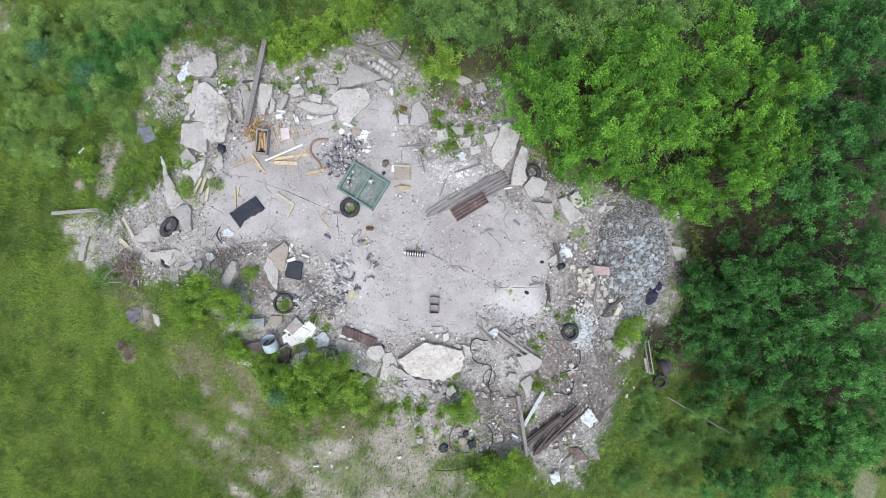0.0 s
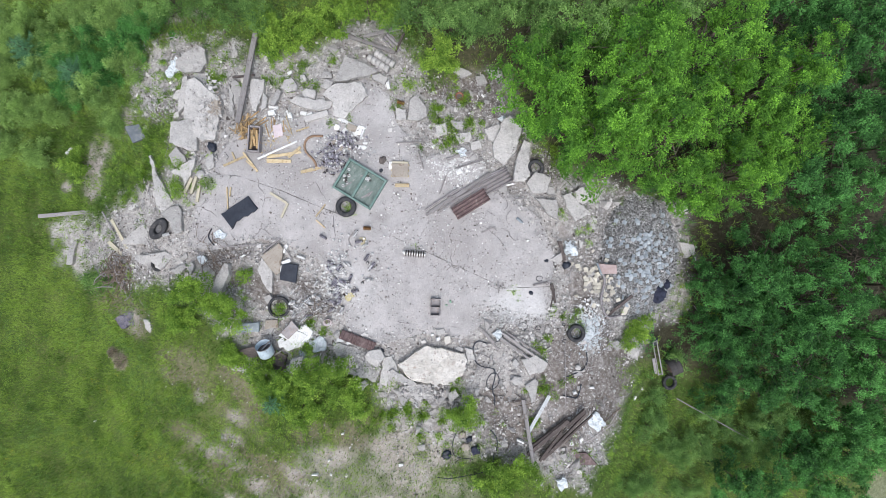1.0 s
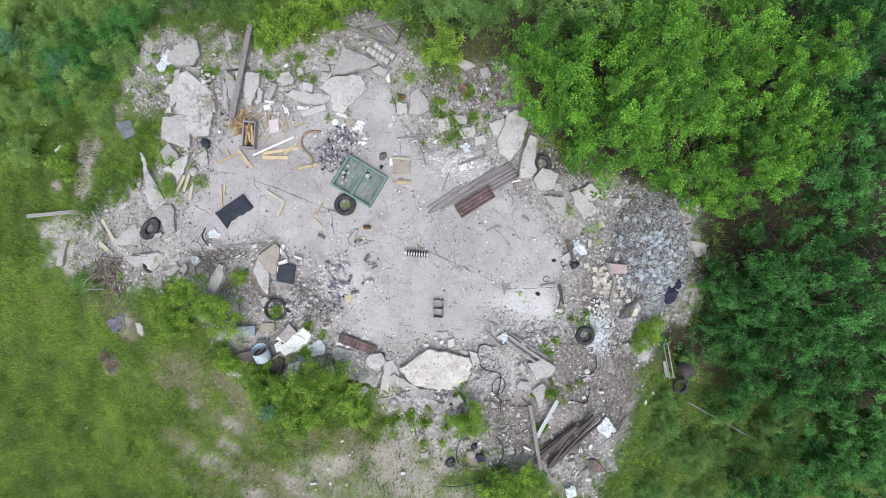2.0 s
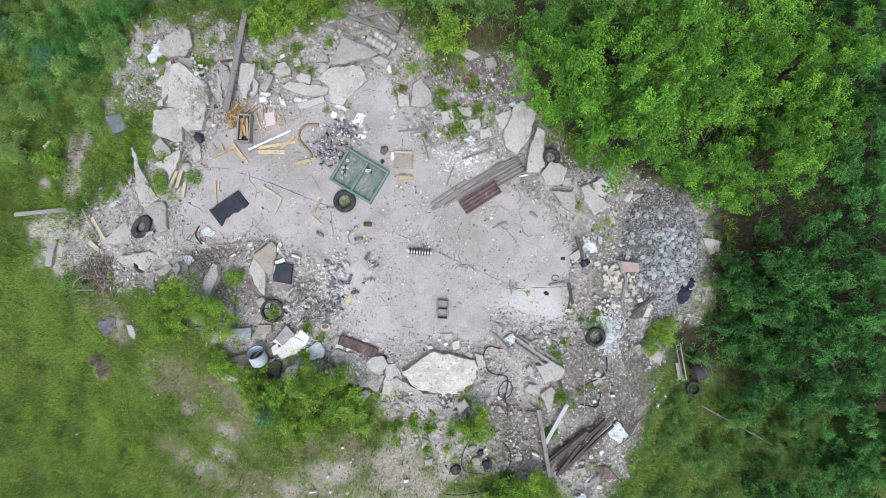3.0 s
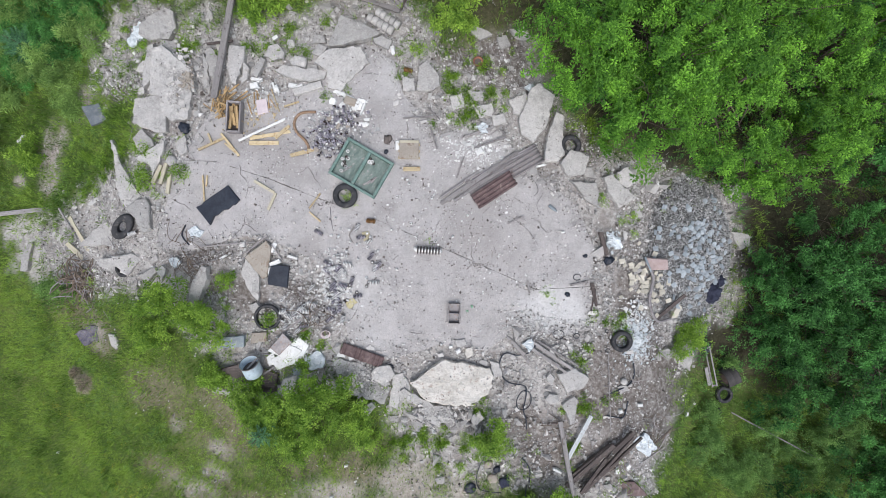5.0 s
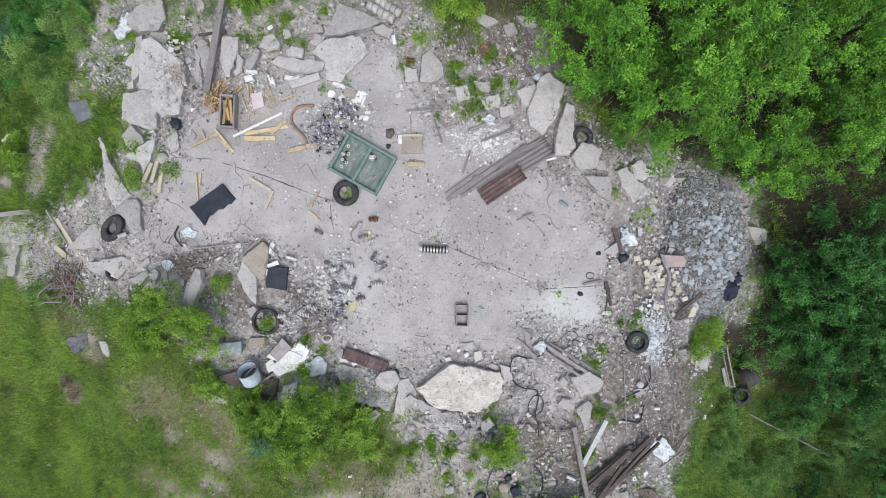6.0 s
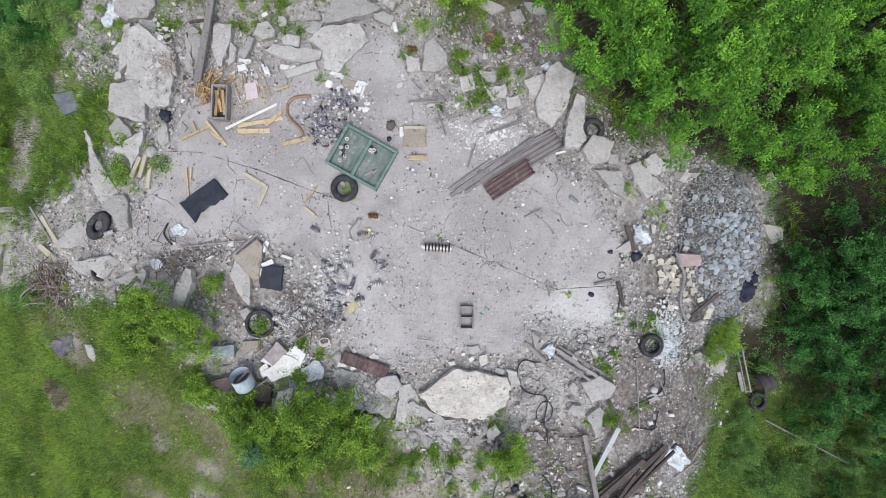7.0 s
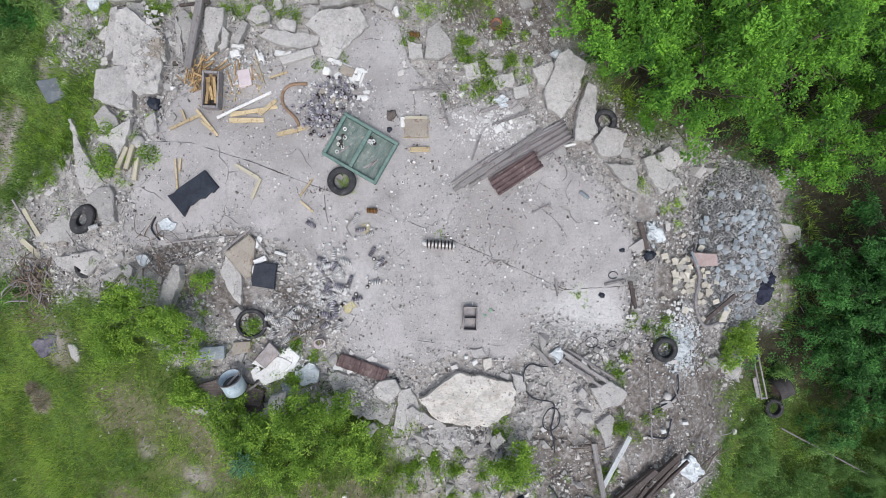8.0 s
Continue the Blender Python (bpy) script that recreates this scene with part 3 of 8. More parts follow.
def leaf_cloud(centres, normals, per, spread, size, rng, width=0.5, droop=0.2):
    """Sprigs: pointed leaves, each two triangles, that stand out round the given places."""
    n = len(centres) * per
    nrm = normals + rng.normal(0, 0.35, normals.shape)
    nrm = np.repeat(nrm / np.linalg.norm(nrm, axis=1, keepdims=True), per, 0)
    d = rng.normal(0, 1, (n, 3))
    d -= nrm * (d * nrm).sum(1, keepdims=True)
    d = d / np.linalg.norm(d, axis=1, keepdims=True) + nrm * rng.uniform(-0.25, 0.7, (n, 1))
    d /= np.linalg.norm(d, axis=1, keepdims=True)
    s = np.cross(nrm + rng.normal(0, 0.3, (n, 3)), d)
    s /= np.linalg.norm(s, axis=1, keepdims=True)
    up = np.cross(d, s)
    c = np.repeat(centres, per, 0) + nrm * rng.normal(0, spread * 0.7, (n, 1)) + d * rng.uniform(0.0, spread, (n, 1))
    ln = (np.repeat(rng.uniform(0.75, 1.25, len(centres)), per) * size * rng.uniform(0.6, 1.25, n))[:, None]
    wd = ln * width * 0.5
    v = np.stack([c, c + d * ln * 0.45 + s * wd + up * ln * 0.05, c + d * ln - up * ln * droop, c + d * ln * 0.45 - s * wd + up * ln * 0.05], 1).reshape(-1, 3)
    k = np.arange(n)[:, None] * 4
    return v, np.concatenate([k + np.array([[0, 1, 2]]), k + np.array([[0, 2, 3]])], 0), np.repeat(np.repeat(rng.uniform(0, 1, len(centres)) ** 1.5, per), 4)


def sprig_cloud(centres, normals, per, reach, size, rng, width=0.45, droop=0.15, vig=0.5):
    """Shoots: each a short axis with leaves set round it in a spiral, old leaves below, darkened like shaded gaps,
    young ones at the tip.
    """
    m = len(centres)
    n = m * per
    ax = normals + rng.normal(0, 0.3, normals.shape)
    ax = ax / np.linalg.norm(ax, axis=1, keepdims=True)
    side = np.cross(ax, rng.normal(0, 1, (m, 3)))
    side /= np.linalg.norm(side, axis=1, keepdims=True)
    other = np.cross(ax, side)
    u = np.tile(np.arange(per) / (per - 1), m) + rng.uniform(-0.04, 0.04, n)
    a = np.tile(np.arange(per) * 2.4, m) + rng.normal(0, 0.25, n)
    vigour = rng.uniform(0.75, 1.3, m)
    axr, sr, orr = (np.repeat(q, per, 0) for q in (ax, side, other))
    out = sr * np.cos(a)[:, None] + orr * np.sin(a)[:, None]
    d = out * (1.05 - 0.5 * u)[:, None] + axr * (0.05 + 0.75 * u * u + rng.normal(0, 0.15, n))[:, None]
    d /= np.linalg.norm(d, axis=1, keepdims=True)
    s = np.cross(axr + rng.normal(0, 0.25, (n, 3)), d)
    s /= np.linalg.norm(s, axis=1, keepdims=True)
    up = np.cross(d, s)
    vr = np.repeat(vigour, per)
    c = np.repeat(centres, per, 0) + axr * (u * reach * vr)[:, None] + d * (0.012 + rng.uniform(0, 0.03, n))[:, None]
    ln = (size * vr * (1.15 - 0.55 * u) * rng.uniform(0.75, 1.2, n))[:, None]
    wd = ln * width * 0.5
    v = np.stack([c, c + d * ln * 0.45 + s * wd + up * ln * 0.06, c + d * ln - up * ln * droop, c + d * ln * 0.45 - s * wd + up * ln * 0.06], 1).reshape(-1, 3)
    k = np.arange(n)[:, None] * 4
    # tone mixes young growth with painted shade: whole branchlets and shoot bases go dark
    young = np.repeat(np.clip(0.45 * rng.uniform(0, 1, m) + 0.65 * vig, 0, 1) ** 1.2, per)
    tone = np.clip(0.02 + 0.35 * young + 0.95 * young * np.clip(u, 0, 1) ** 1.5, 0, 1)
    return v, np.concatenate([k + np.array([[0, 1, 2]]), k + np.array([[0, 2, 3]])], 0), np.repeat(tone, 4)


def crown_points(rx, ry, h, low, count, rng, lumps=7):
    """Places and outward directions over an uneven crown: lobes that carry branchlets, which carry shoots."""
    lobes = []
    for k in range(lumps):
        a, q = 2.4 * k + rng.uniform(-0.4, 0.4), math.sqrt((k + 0.2) / lumps) * 0.78
        zc = h * (1 - 0.55 * q * q) - (h - low) * 0.33 + rng.uniform(-0.12, 0.06) * h
        lobes.append((rx * q * math.cos(a), ry * q * math.sin(a), zc, rng.uniform(0.26, 0.44)))
    out, nor, vig = [], [], []
    m = count // lumps
    for lx, ly, lz, s in lobes:
        b = max(4, m // 13)
        d = rng.normal(0, 1, (b, 3))
        d[:, 2] = np.abs(d[:, 2]) * 1.2 - 0.35
        d /= np.linalg.norm(d, axis=1, keepdims=True)
        r = rng.uniform(0.5, 1.08, (b, 1)) ** 0.7
        pick = rng.integers(0, b, m)
        tuft = rng.normal(0, 1, (m, 3)) * np.array([0.13, 0.13, 0.06]) * min(1.0, 0.45 + rx * 0.35)
        out.append(np.array([lx, ly, lz]) + (d * r)[pick] * np.array([rx * s, ry * s, (h - low) * 0.42]) + tuft)
        nor.append(d[pick] * 0.6 + tuft * 1.5 + np.array([0, 0, 0.9]))
        vig.append(rng.uniform(0, 1, b)[pick])
    out = np.concatenate(out)
    out[:, 2] = np.clip(out[:, 2], low * 0.5 + 0.05, h * 1.08)
    return out, np.concatenate(nor), np.concatenate(vig), lobes


def toned(me, tone):
    me.attributes.new("tone", "FLOAT", "POINT").data.foreach_set("value", np.asarray(tone, np.float32))
    return me


def tree(x, y, r, h, mat, label, leaf=0.12, clumps=1100, per=12, name="tree", category="tree", ry=None, reach=0.12, width=0.42, low=None, group="woodland trees"):
    seed = int(abs(x * 313 + y * 771) * 10) + 1
    rng = np.random.default_rng(seed)
    low = h * 0.3 if low is None else low
    pts, nor, vig, lobes = crown_points(r, ry or r, h, low, clumps, rng, max(6, min(15, int(r * 6))))
    root = thing(name, label, category, x, y, -0.05, 0, group)
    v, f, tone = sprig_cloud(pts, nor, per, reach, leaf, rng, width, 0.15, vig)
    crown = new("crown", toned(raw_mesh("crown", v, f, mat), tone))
    crown.parent = root
    bm = bmesh.new()
    base = max(0.015, h * 0.018)
    hub = Vector((rng.uniform(-0.1, 0.1) * r, rng.uniform(-0.1, 0.1) * r, h * 0.8))
    tube_bm(spline([(0, 0, -0.1), (hub.x * 0.4 + 0.03, hub.y * 0.4, h * 0.35), hub], 4), base, 8, bm, 0.35)
    part("trunk", bm, BARK, root, "", True)
    for lx, ly, lz, s in lobes:
        foot = hub * rng.uniform(0.3, 0.75)
        limb = tube_bm(spline([foot, Vector((lx * 0.5, ly * 0.5, (foot.z + lz) / 2 + 0.1)), Vector((lx, ly, lz))], 3), base * 0.45, 6, None, 0.3)
        for k in range(5):
            d = rng.normal(0, 1, 3) * np.array([r * s, r * s, (h - low) * 0.3]) * 0.8
            tube_bm([Vector((lx, ly, lz)) * 0.9 + Vector(foot) * 0.1, Vector((lx + d[0] * 0.5, ly + d[1] * 0.5, lz + abs(d[2]) * 0.4)), Vector((lx + d[0], ly + d[1], lz + d[2] * 0.6))], base * 0.16, 4, limb, 0.3)
        part("limb", limb, BARK, root, "", True)
    return root


LT = "light green broadleaf tree with dense summer foliage"
DT = "dark green broadleaf tree in dense woodland"
MT = "mid green broadleaf tree with small leaves"
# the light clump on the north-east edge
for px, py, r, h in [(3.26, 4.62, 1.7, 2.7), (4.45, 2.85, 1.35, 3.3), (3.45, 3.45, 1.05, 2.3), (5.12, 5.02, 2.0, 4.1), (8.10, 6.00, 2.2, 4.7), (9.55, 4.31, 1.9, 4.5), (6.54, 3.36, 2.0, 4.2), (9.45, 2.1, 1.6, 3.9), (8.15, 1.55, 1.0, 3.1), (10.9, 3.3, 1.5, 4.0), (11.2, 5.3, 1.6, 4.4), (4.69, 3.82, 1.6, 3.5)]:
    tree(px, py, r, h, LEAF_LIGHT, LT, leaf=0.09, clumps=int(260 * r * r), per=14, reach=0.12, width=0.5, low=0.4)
for px, py, r, h in [(0.91, 6.81, 1.2, 1.8), (2.79, 6.74, 1.3, 1.9), (-0.63, 7.18, 1.2, 1.7), (4.31, 6.68, 1.6, 3.0), (1.31, 7.33, 1.5, 2.2), (6.54, 7.22, 1.7, 3.8)]:
    tree(px, py, r, h, LEAF_MID, MT, leaf=0.09, clumps=int(330 * r * r), per=13, low=0.2)
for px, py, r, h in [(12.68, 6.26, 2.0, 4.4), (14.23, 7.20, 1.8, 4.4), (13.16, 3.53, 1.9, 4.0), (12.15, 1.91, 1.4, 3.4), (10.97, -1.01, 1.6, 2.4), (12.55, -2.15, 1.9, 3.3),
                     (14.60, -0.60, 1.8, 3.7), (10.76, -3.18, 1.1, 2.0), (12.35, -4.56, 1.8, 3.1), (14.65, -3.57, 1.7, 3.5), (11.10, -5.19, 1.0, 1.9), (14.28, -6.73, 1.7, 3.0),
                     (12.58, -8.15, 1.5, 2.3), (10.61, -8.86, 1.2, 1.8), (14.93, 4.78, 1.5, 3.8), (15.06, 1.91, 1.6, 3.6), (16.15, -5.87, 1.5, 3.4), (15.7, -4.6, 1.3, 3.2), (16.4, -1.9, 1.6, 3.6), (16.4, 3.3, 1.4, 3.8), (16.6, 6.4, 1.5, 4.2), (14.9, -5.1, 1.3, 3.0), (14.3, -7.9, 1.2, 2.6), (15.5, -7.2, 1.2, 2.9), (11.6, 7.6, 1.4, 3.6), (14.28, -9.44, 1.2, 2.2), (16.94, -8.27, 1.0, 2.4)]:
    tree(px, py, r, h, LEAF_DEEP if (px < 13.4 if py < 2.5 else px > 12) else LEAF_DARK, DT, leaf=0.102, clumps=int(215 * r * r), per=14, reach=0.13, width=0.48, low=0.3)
for px, py, r, h in [(9.23, -1.40, 0.9, 1.5), (9.48, -3.03, 0.8, 1.5), (9.90, -3.86, 1.0, 1.8), (10.02, -2.00, 1.1, 2.2), (9.95, -5.58, 0.8, 1.2)]:
    tree(px, py, r, h, LEAF_DEEP, "low dark green bush at the woodland edge", leaf=0.1, clumps=int(290 * r * r), per=13, name="shrub", category="shrub", low=0.1, group="shrubs")
for px, py, r, ry, h in [(7.04, -6.51, 0.8, 0.6, 0.5), (10.93, -7.27, 1.0, 0.8, 0.8), (9.57, -7.68, 0.9, 0.6, 0.6), (12.2, -6.6, 1.0, 0.9, 1.2), (11.6, -8.0, 0.9, 0.8, 0.9), (13.2, -7.6, 1.0, 0.8, 1.2), (9.8, -6.5, 0.7, 0.6, 0.6), (13.4, -5.3, 0.9, 0.8, 1.3), (7.27, -5.49, 0.45, 0.5, 0.45), (8.81, -9.39, 0.9, 0.5, 0.5)]:
    tree(px, py, r, h, LEAF_MID, "low green leafy ground cover bush", leaf=0.07, clumps=int(420 * r * ry + 40), per=11, name="shrub", category="shrub", ry=ry, low=0.05, group="shrubs")
for px, py, r in [(-8.5, 2.06, 0.33), (-4.3, -3.15, 0.2), (-5.2, -1.85, 0.16), (-6.3, -0.75, 0.25), (-8.35, 2.75, 0.2), (-7.45, 2.1, 0.18), (6.0, -3.3, 0.35), (6.9, -2.75, 0.3)]:
    tree(px, py, r, r * 1.1, LEAF_LIME, "small lime green weed plant among rubble", leaf=0.075, clumps=int(420 * r * r + 14), per=10, name="weed_plant", category="plant", low=0.03, group="weed plants")
SH = "leafy green shrub growing at the rubble edge"
for px, py, r, ry, h in [(-7.67, -1.34, 0.8, 0.7, 1.2), (-6.80, -1.81, 0.7, 0.65, 1.0), (-8.41, -2.12, 0.5, 0.5, 0.7), (-5.26, -4.12, 0.75, 0.7, 1.2), (-3.90, -3.79, 0.85, 0.7, 1.3), (-2.97, -4.58, 0.7, 0.6, 1.0), (-4.52, -4.91, 0.9, 0.7, 1.0),
                         (0.56, -5.21, 0.55, 0.5, 0.8), (6.41, -3.03, 0.4, 0.35, 0.6), (1.84, -7.27, 1.0, 0.7, 0.9), (-13.04, 3.12, 0.4, 0.6, 0.6), (-5.82, -3.73, 0.45, 0.35, 0.7), (-6.75, -3.36, 0.4, 0.35, 0.5)]:
    tree(px, py, r, h, LEAF_LIME, SH, leaf=0.085, clumps=int(470 * r * ry + 50), per=12, name="shrub", category="shrub", ry=ry, low=0.1, group="shrubs")
for px, py, r, ry, h in [(-7.95, 7.42, 1.3, 0.9, 2.2), (-6.06, 7.41, 1.1, 0.9, 2.0), (-11.96, -0.99, 0.65, 0.5, 0.6), (8.12, -7.60, 1.0, 0.9, 0.7), (6.29, -8.41, 1.0, 0.5, 0.5), (8.25, -4.36, 0.4, 0.6, 0.6)]:
    tree(px, py, r, h, LEAF_MID, "bushy green shrub with small leaves", leaf=0.085, clumps=int(430 * r * ry + 50), per=12, name="shrub", category="shrub", ry=ry, low=0.05, group="shrubs", width=0.3)
for px, py, r, ry, h in [(-10.93, 7.68, 1.3, 0.9, 0.9), (-13.60, 6.97, 1.1, 1.1, 1.1), (-11.61, 5.56, 1.0, 1.0, 1.0), (-15.26, 8.20, 1.1, 0.9, 0.9), (-15.50, 5.34, 0.9, 0.9, 0.7), (-12.84, 8.51, 1.0, 0.7, 0.9), (-14.08, 5.06, 0.7, 0.6, 0.6), (-16.18, 4.10, 0.8, 0.6, 0.5), (-10.26, 6.38, 0.7, 0.7, 0.7), (-14.61, 3.62, 0.6, 0.5, 0.5), (-16.26, 6.89, 0.9, 0.9, 0.7), (-11.13, 4.37, 0.4, 0.4, 0.5)]:
    tree(px, py, r, h, LEAF_FERN, "feathery green shrub in tall grass", leaf=0.12, clumps=int(470 * r * ry + 50), per=12, name="shrub", category="shrub", ry=ry, low=0.05, group="shrubs", width=0.2)
for px, py, r, ry, h in [(-13.5, 7.2, 0.8, 0.7, 0.9), (-12.6, 6.5, 0.8, 0.7, 1.0), (-11.4, 6.1, 0.8, 0.6, 1.0), (-13.1, 5.7, 0.6, 0.6, 0.8), (-11.7, 7.5, 0.9, 0.6, 1.1), (-9.5, 7.2, 0.8, 0.6, 1.1), (-10.3, 6.8, 0.6, 0.5, 0.9)]:
    tree(px, py, r, h, LEAF_DARK, "dark green leafy shrub in tall grass", leaf=0.1, clumps=int(400 * r * ry + 50), per=12, name="shrub", category="shrub", ry=ry, low=0.05, group="shrubs", width=0.28)
for px, py, r, ry, h in [(-2.21, 7.18, 1.2, 0.9, 2.3), (0.04, 5.82, 0.6, 0.7, 1.2), (-5.45, 7.03, 0.6, 0.5, 0.9), (-3.92, 6.93, 1.0, 0.6, 0.8), (-5.11, 6.41, 0.6, 0.5, 0.7)]:
    tree(px, py, r, h, LEAF_LIME, "bright lime green young sapling", leaf=0.1, clumps=int(400 * r * ry + 40), per=12, name="sapling", category="sapling", ry=ry, low=0.1, group="saplings")


def young_spruce(x, y, r, h):
    """A small conifer: whorls of flat branches that carry needles on both sides."""
    rng = np.random.default_rng(int(abs(x * 37 + y * 91) * 10))
    root = thing("young_spruce", "small dark green young spruce in tall grass", "spruce", x, y, -0.05, 0, "young spruces")
    part("trunk", tube_bm([(0, 0, 0), (0.01, 0, h * 0.5), (0, 0.01, h)], 0.02, 6, None, 0.3), BARK, root, "", True)
    at, way, size = [], [], []
    for k in range(7):
        ln, n = r * (1 - k / 7.5), 9 - k // 2
        for j in range(n):
            a = 2 * math.pi * (j + 0.5 * (k % 2)) / n + rng.normal(0, 0.12)
            d = np.array([math.cos(a), math.sin(a), 0.12 + 0.09 * k])
            for u in np.arange(0.15, 1.0, 0.035 / ln * 0.8):
                for side in (-1, 1):
                    b = a + side * rng.uniform(0.6, 1.0)
                    at.append(d * ln * u + np.array([0, 0, h * (0.12 + 0.125 * k)]))
                    way.append([math.cos(b), math.sin(b), rng.uniform(0.0, 0.35)])
                    size.append(ln * (1.08 - u) * 0.3 + 0.03)
    at, way, size = np.array(at), np.array(way), np.array(size)[:, None]
    w = np.c_[-way[:, 1], way[:, 0], np.zeros(len(way))] * 0.011
    v = np.stack([at, at + way * size * 0.5 - w, at + way * size * 0.5 + w, at + way * size], 1).reshape(-1, 3)
    q = np.arange(len(at))[:, None] * 4
    f = np.concatenate([q + np.array([[0, 2, 1]]), q + np.array([[1, 2, 3]])])
    crown = new("crown", toned(raw_mesh("crown", v, f, LEAF_SPRUCE), np.repeat(rng.uniform(0, 1, len(at)), 4)))
    crown.parent = root


for px, py, r, h in [(-14.41, 7.13, 0.95, 1.75), (-12.32, 6.08, 0.9, 1.7), (-5.26, -4.64, 0.6, 1.6)]:
    young_spruce(px, py, r, h)

# ---- materials of the things ----
WOOD_FRESH = mottled("fresh_wood", (0.44, 0.34, 0.19), (0.74, 0.63, 0.43), 5, 40, 0.75, (0.34, 0.2, 0.09), 0.2, 0.003, vary=0.25, stretch=(0.3, 6, 6))
WOOD_GREY = mottled("weathered_wood", (0.22, 0.205, 0.205), (0.42, 0.4, 0.4), 5, 50, 0.85, (0.14, 0.12, 0.11), 0.4, 0.004, vary=0.3, stretch=(0.25, 6, 6))
WOOD_DARK = mottled("dark_wood", (0.055, 0.044, 0.042), (0.165, 0.138, 0.13), 5, 50, 0.85, (0.22, 0.19, 0.175), 0.4, 0.004, vary=0.3, stretch=(0.25, 6, 6))
WOOD_PALE = mottled("pale_wood", (0.45, 0.41, 0.3), (0.62, 0.58, 0.47), 5, 50, 0.8, None, 0.3, 0.003, vary=0.2, stretch=(0.25, 6, 6))
WOOD_WHITE = mottled("painted_wood", (0.42, 0.45, 0.47), (0.66, 0.69, 0.7), 5, 50, 0.7, (0.36, 0.35, 0.34), 0.3, 0.003, vary=0.1, stretch=(0.3, 5, 5))
SPLINTER = mottled("splintered_wood", (0.32, 0.19, 0.08), (0.66, 0.5, 0.28), 5, 40, 0.75, (0.2, 0.11, 0.05), 0.3, 0.003, vary=0.35, stretch=(0.3, 6, 6))
PLY = mottled("plywood", (0.27, 0.235, 0.2), (0.42, 0.385, 0.34), 3, 40, 0.8, (0.2, 0.14, 0.1), 0.3, 0.003)
WHITE = mottled("white_paint", (0.68, 0.68, 0.67), (0.86, 0.87, 0.87), 7, 60, 0.6, (0.5, 0.48, 0.46), 0.2, 0.003, vary=0.1)
FOIL = mottled("plastic_film", (0.5, 0.56, 0.6), (0.78, 0.82, 0.85), 9, 40, 0.3, (0.35, 0.4, 0.42), 0.8, 0.02, vary=0.15)
RUBBER = mottled("rubber", (0.018, 0.02, 0.024), (0.06, 0.06, 0.066), 4, 40, 0.7, (0.11, 0.105, 0.1), 0.3, 0.004)
BLACK = mottled("black_plastic", (0.014, 0.018, 0.03), (0.04, 0.048, 0.066), 4, 30, 0.4, None, 0.2, 0.003)
TEAL = mottled("teal_paint", (0.1, 0.175, 0.155), (0.19, 0.285, 0.26), 8, 60, 0.55, (0.26, 0.3, 0.27), 0.3, 0.003)
MURK = mottled("grimy_panel", (0.08, 0.125, 0.11), (0.25, 0.3, 0.275), 4, 22, 0.45, (0.38, 0.36, 0.34), 0.3, 0.003, stretch=(2.2, 0.7, 1))
RUST = mottled("brown_sheet", (0.085, 0.055, 0.055), (0.17, 0.12, 0.12), 3, 30, 0.6, (0.24, 0.18, 0.17), 0.3, 0.003, stretch=(0.4, 4, 4))
ASBESTOS = mottled("grey_sheet", (0.24, 0.22, 0.23), (0.4, 0.38, 0.39), 4, 40, 0.8, (0.18, 0.15, 0.15), 0.3, 0.003, vary=0.2, stretch=(0.4, 4, 4))
STEEL = mottled("grey_metal", (0.16, 0.15, 0.16), (0.3, 0.29, 0.3), 6, 50, 0.5, (0.2, 0.13, 0.09), 0.3, 0.003, 0.5)
PORCELAIN = mottled("white_porcelain", (0.58, 0.58, 0.58), (0.8, 0.8, 0.8), 8, 60, 0.25, None, 0.05, 0.002, vary=0.15)
GLAZE = mottled("dark_glaze", (0.022, 0.014, 0.014), (0.06, 0.035, 0.03), 8, 60, 0.3, None, 0.1, 0.002, vary=0.3)
AMBER = mottled("amber_glaze", (0.12, 0.06, 0.02), (0.24, 0.13, 0.05), 8, 60, 0.3, None, 0.1, 0.002)
SLATE = mottled("blue_grey_glaze", (0.19, 0.18, 0.225), (0.5, 0.485, 0.54), 8, 60, 0.35, None, 0.1, 0.002, vary=0.5)
PAINT_BLUE = mottled("pale_blue_enamel", (0.4, 0.5, 0.58), (0.56, 0.66, 0.73), 5, 40, 0.4, (0.3, 0.36, 0.4), 0.2, 0.003)
GREYBLUE = mottled("blue_grey_panel", (0.16, 0.19, 0.22), (0.3, 0.345, 0.38), 4, 40, 0.5, (0.4, 0.45, 0.42), 0.2, 0.003)
LIDGREY = mottled("dull_lid", (0.1, 0.115, 0.13), (0.19, 0.215, 0.24), 3, 40, 0.6, (0.25, 0.26, 0.26), 0.2, 0.003)
ROOF_GREY = mottled("weathered_roofing", (0.14, 0.13, 0.132), (0.28, 0.26, 0.262), 3, 30, 0.7, (0.16, 0.125, 0.12), 0.3, 0.003, stretch=(0.4, 4, 4))
CLAY = mottled("red_clay", (0.2, 0.085, 0.055), (0.33, 0.15, 0.1), 6, 50, 0.8)
CLAY_PINK = mottled("faded_pink", (0.33, 0.25, 0.24), (0.46, 0.37, 0.36), 6, 50, 0.8)
PINK = mottled("pink_enamel", (0.55, 0.47, 0.5), (0.68, 0.6, 0.62), 6, 50, 0.4)
TILE = mottled("grey_tile", (0.26, 0.3, 0.335), (0.46, 0.51, 0.55), 5, 60, 0.45, None, 0.1, 0.002, vary=0.3)
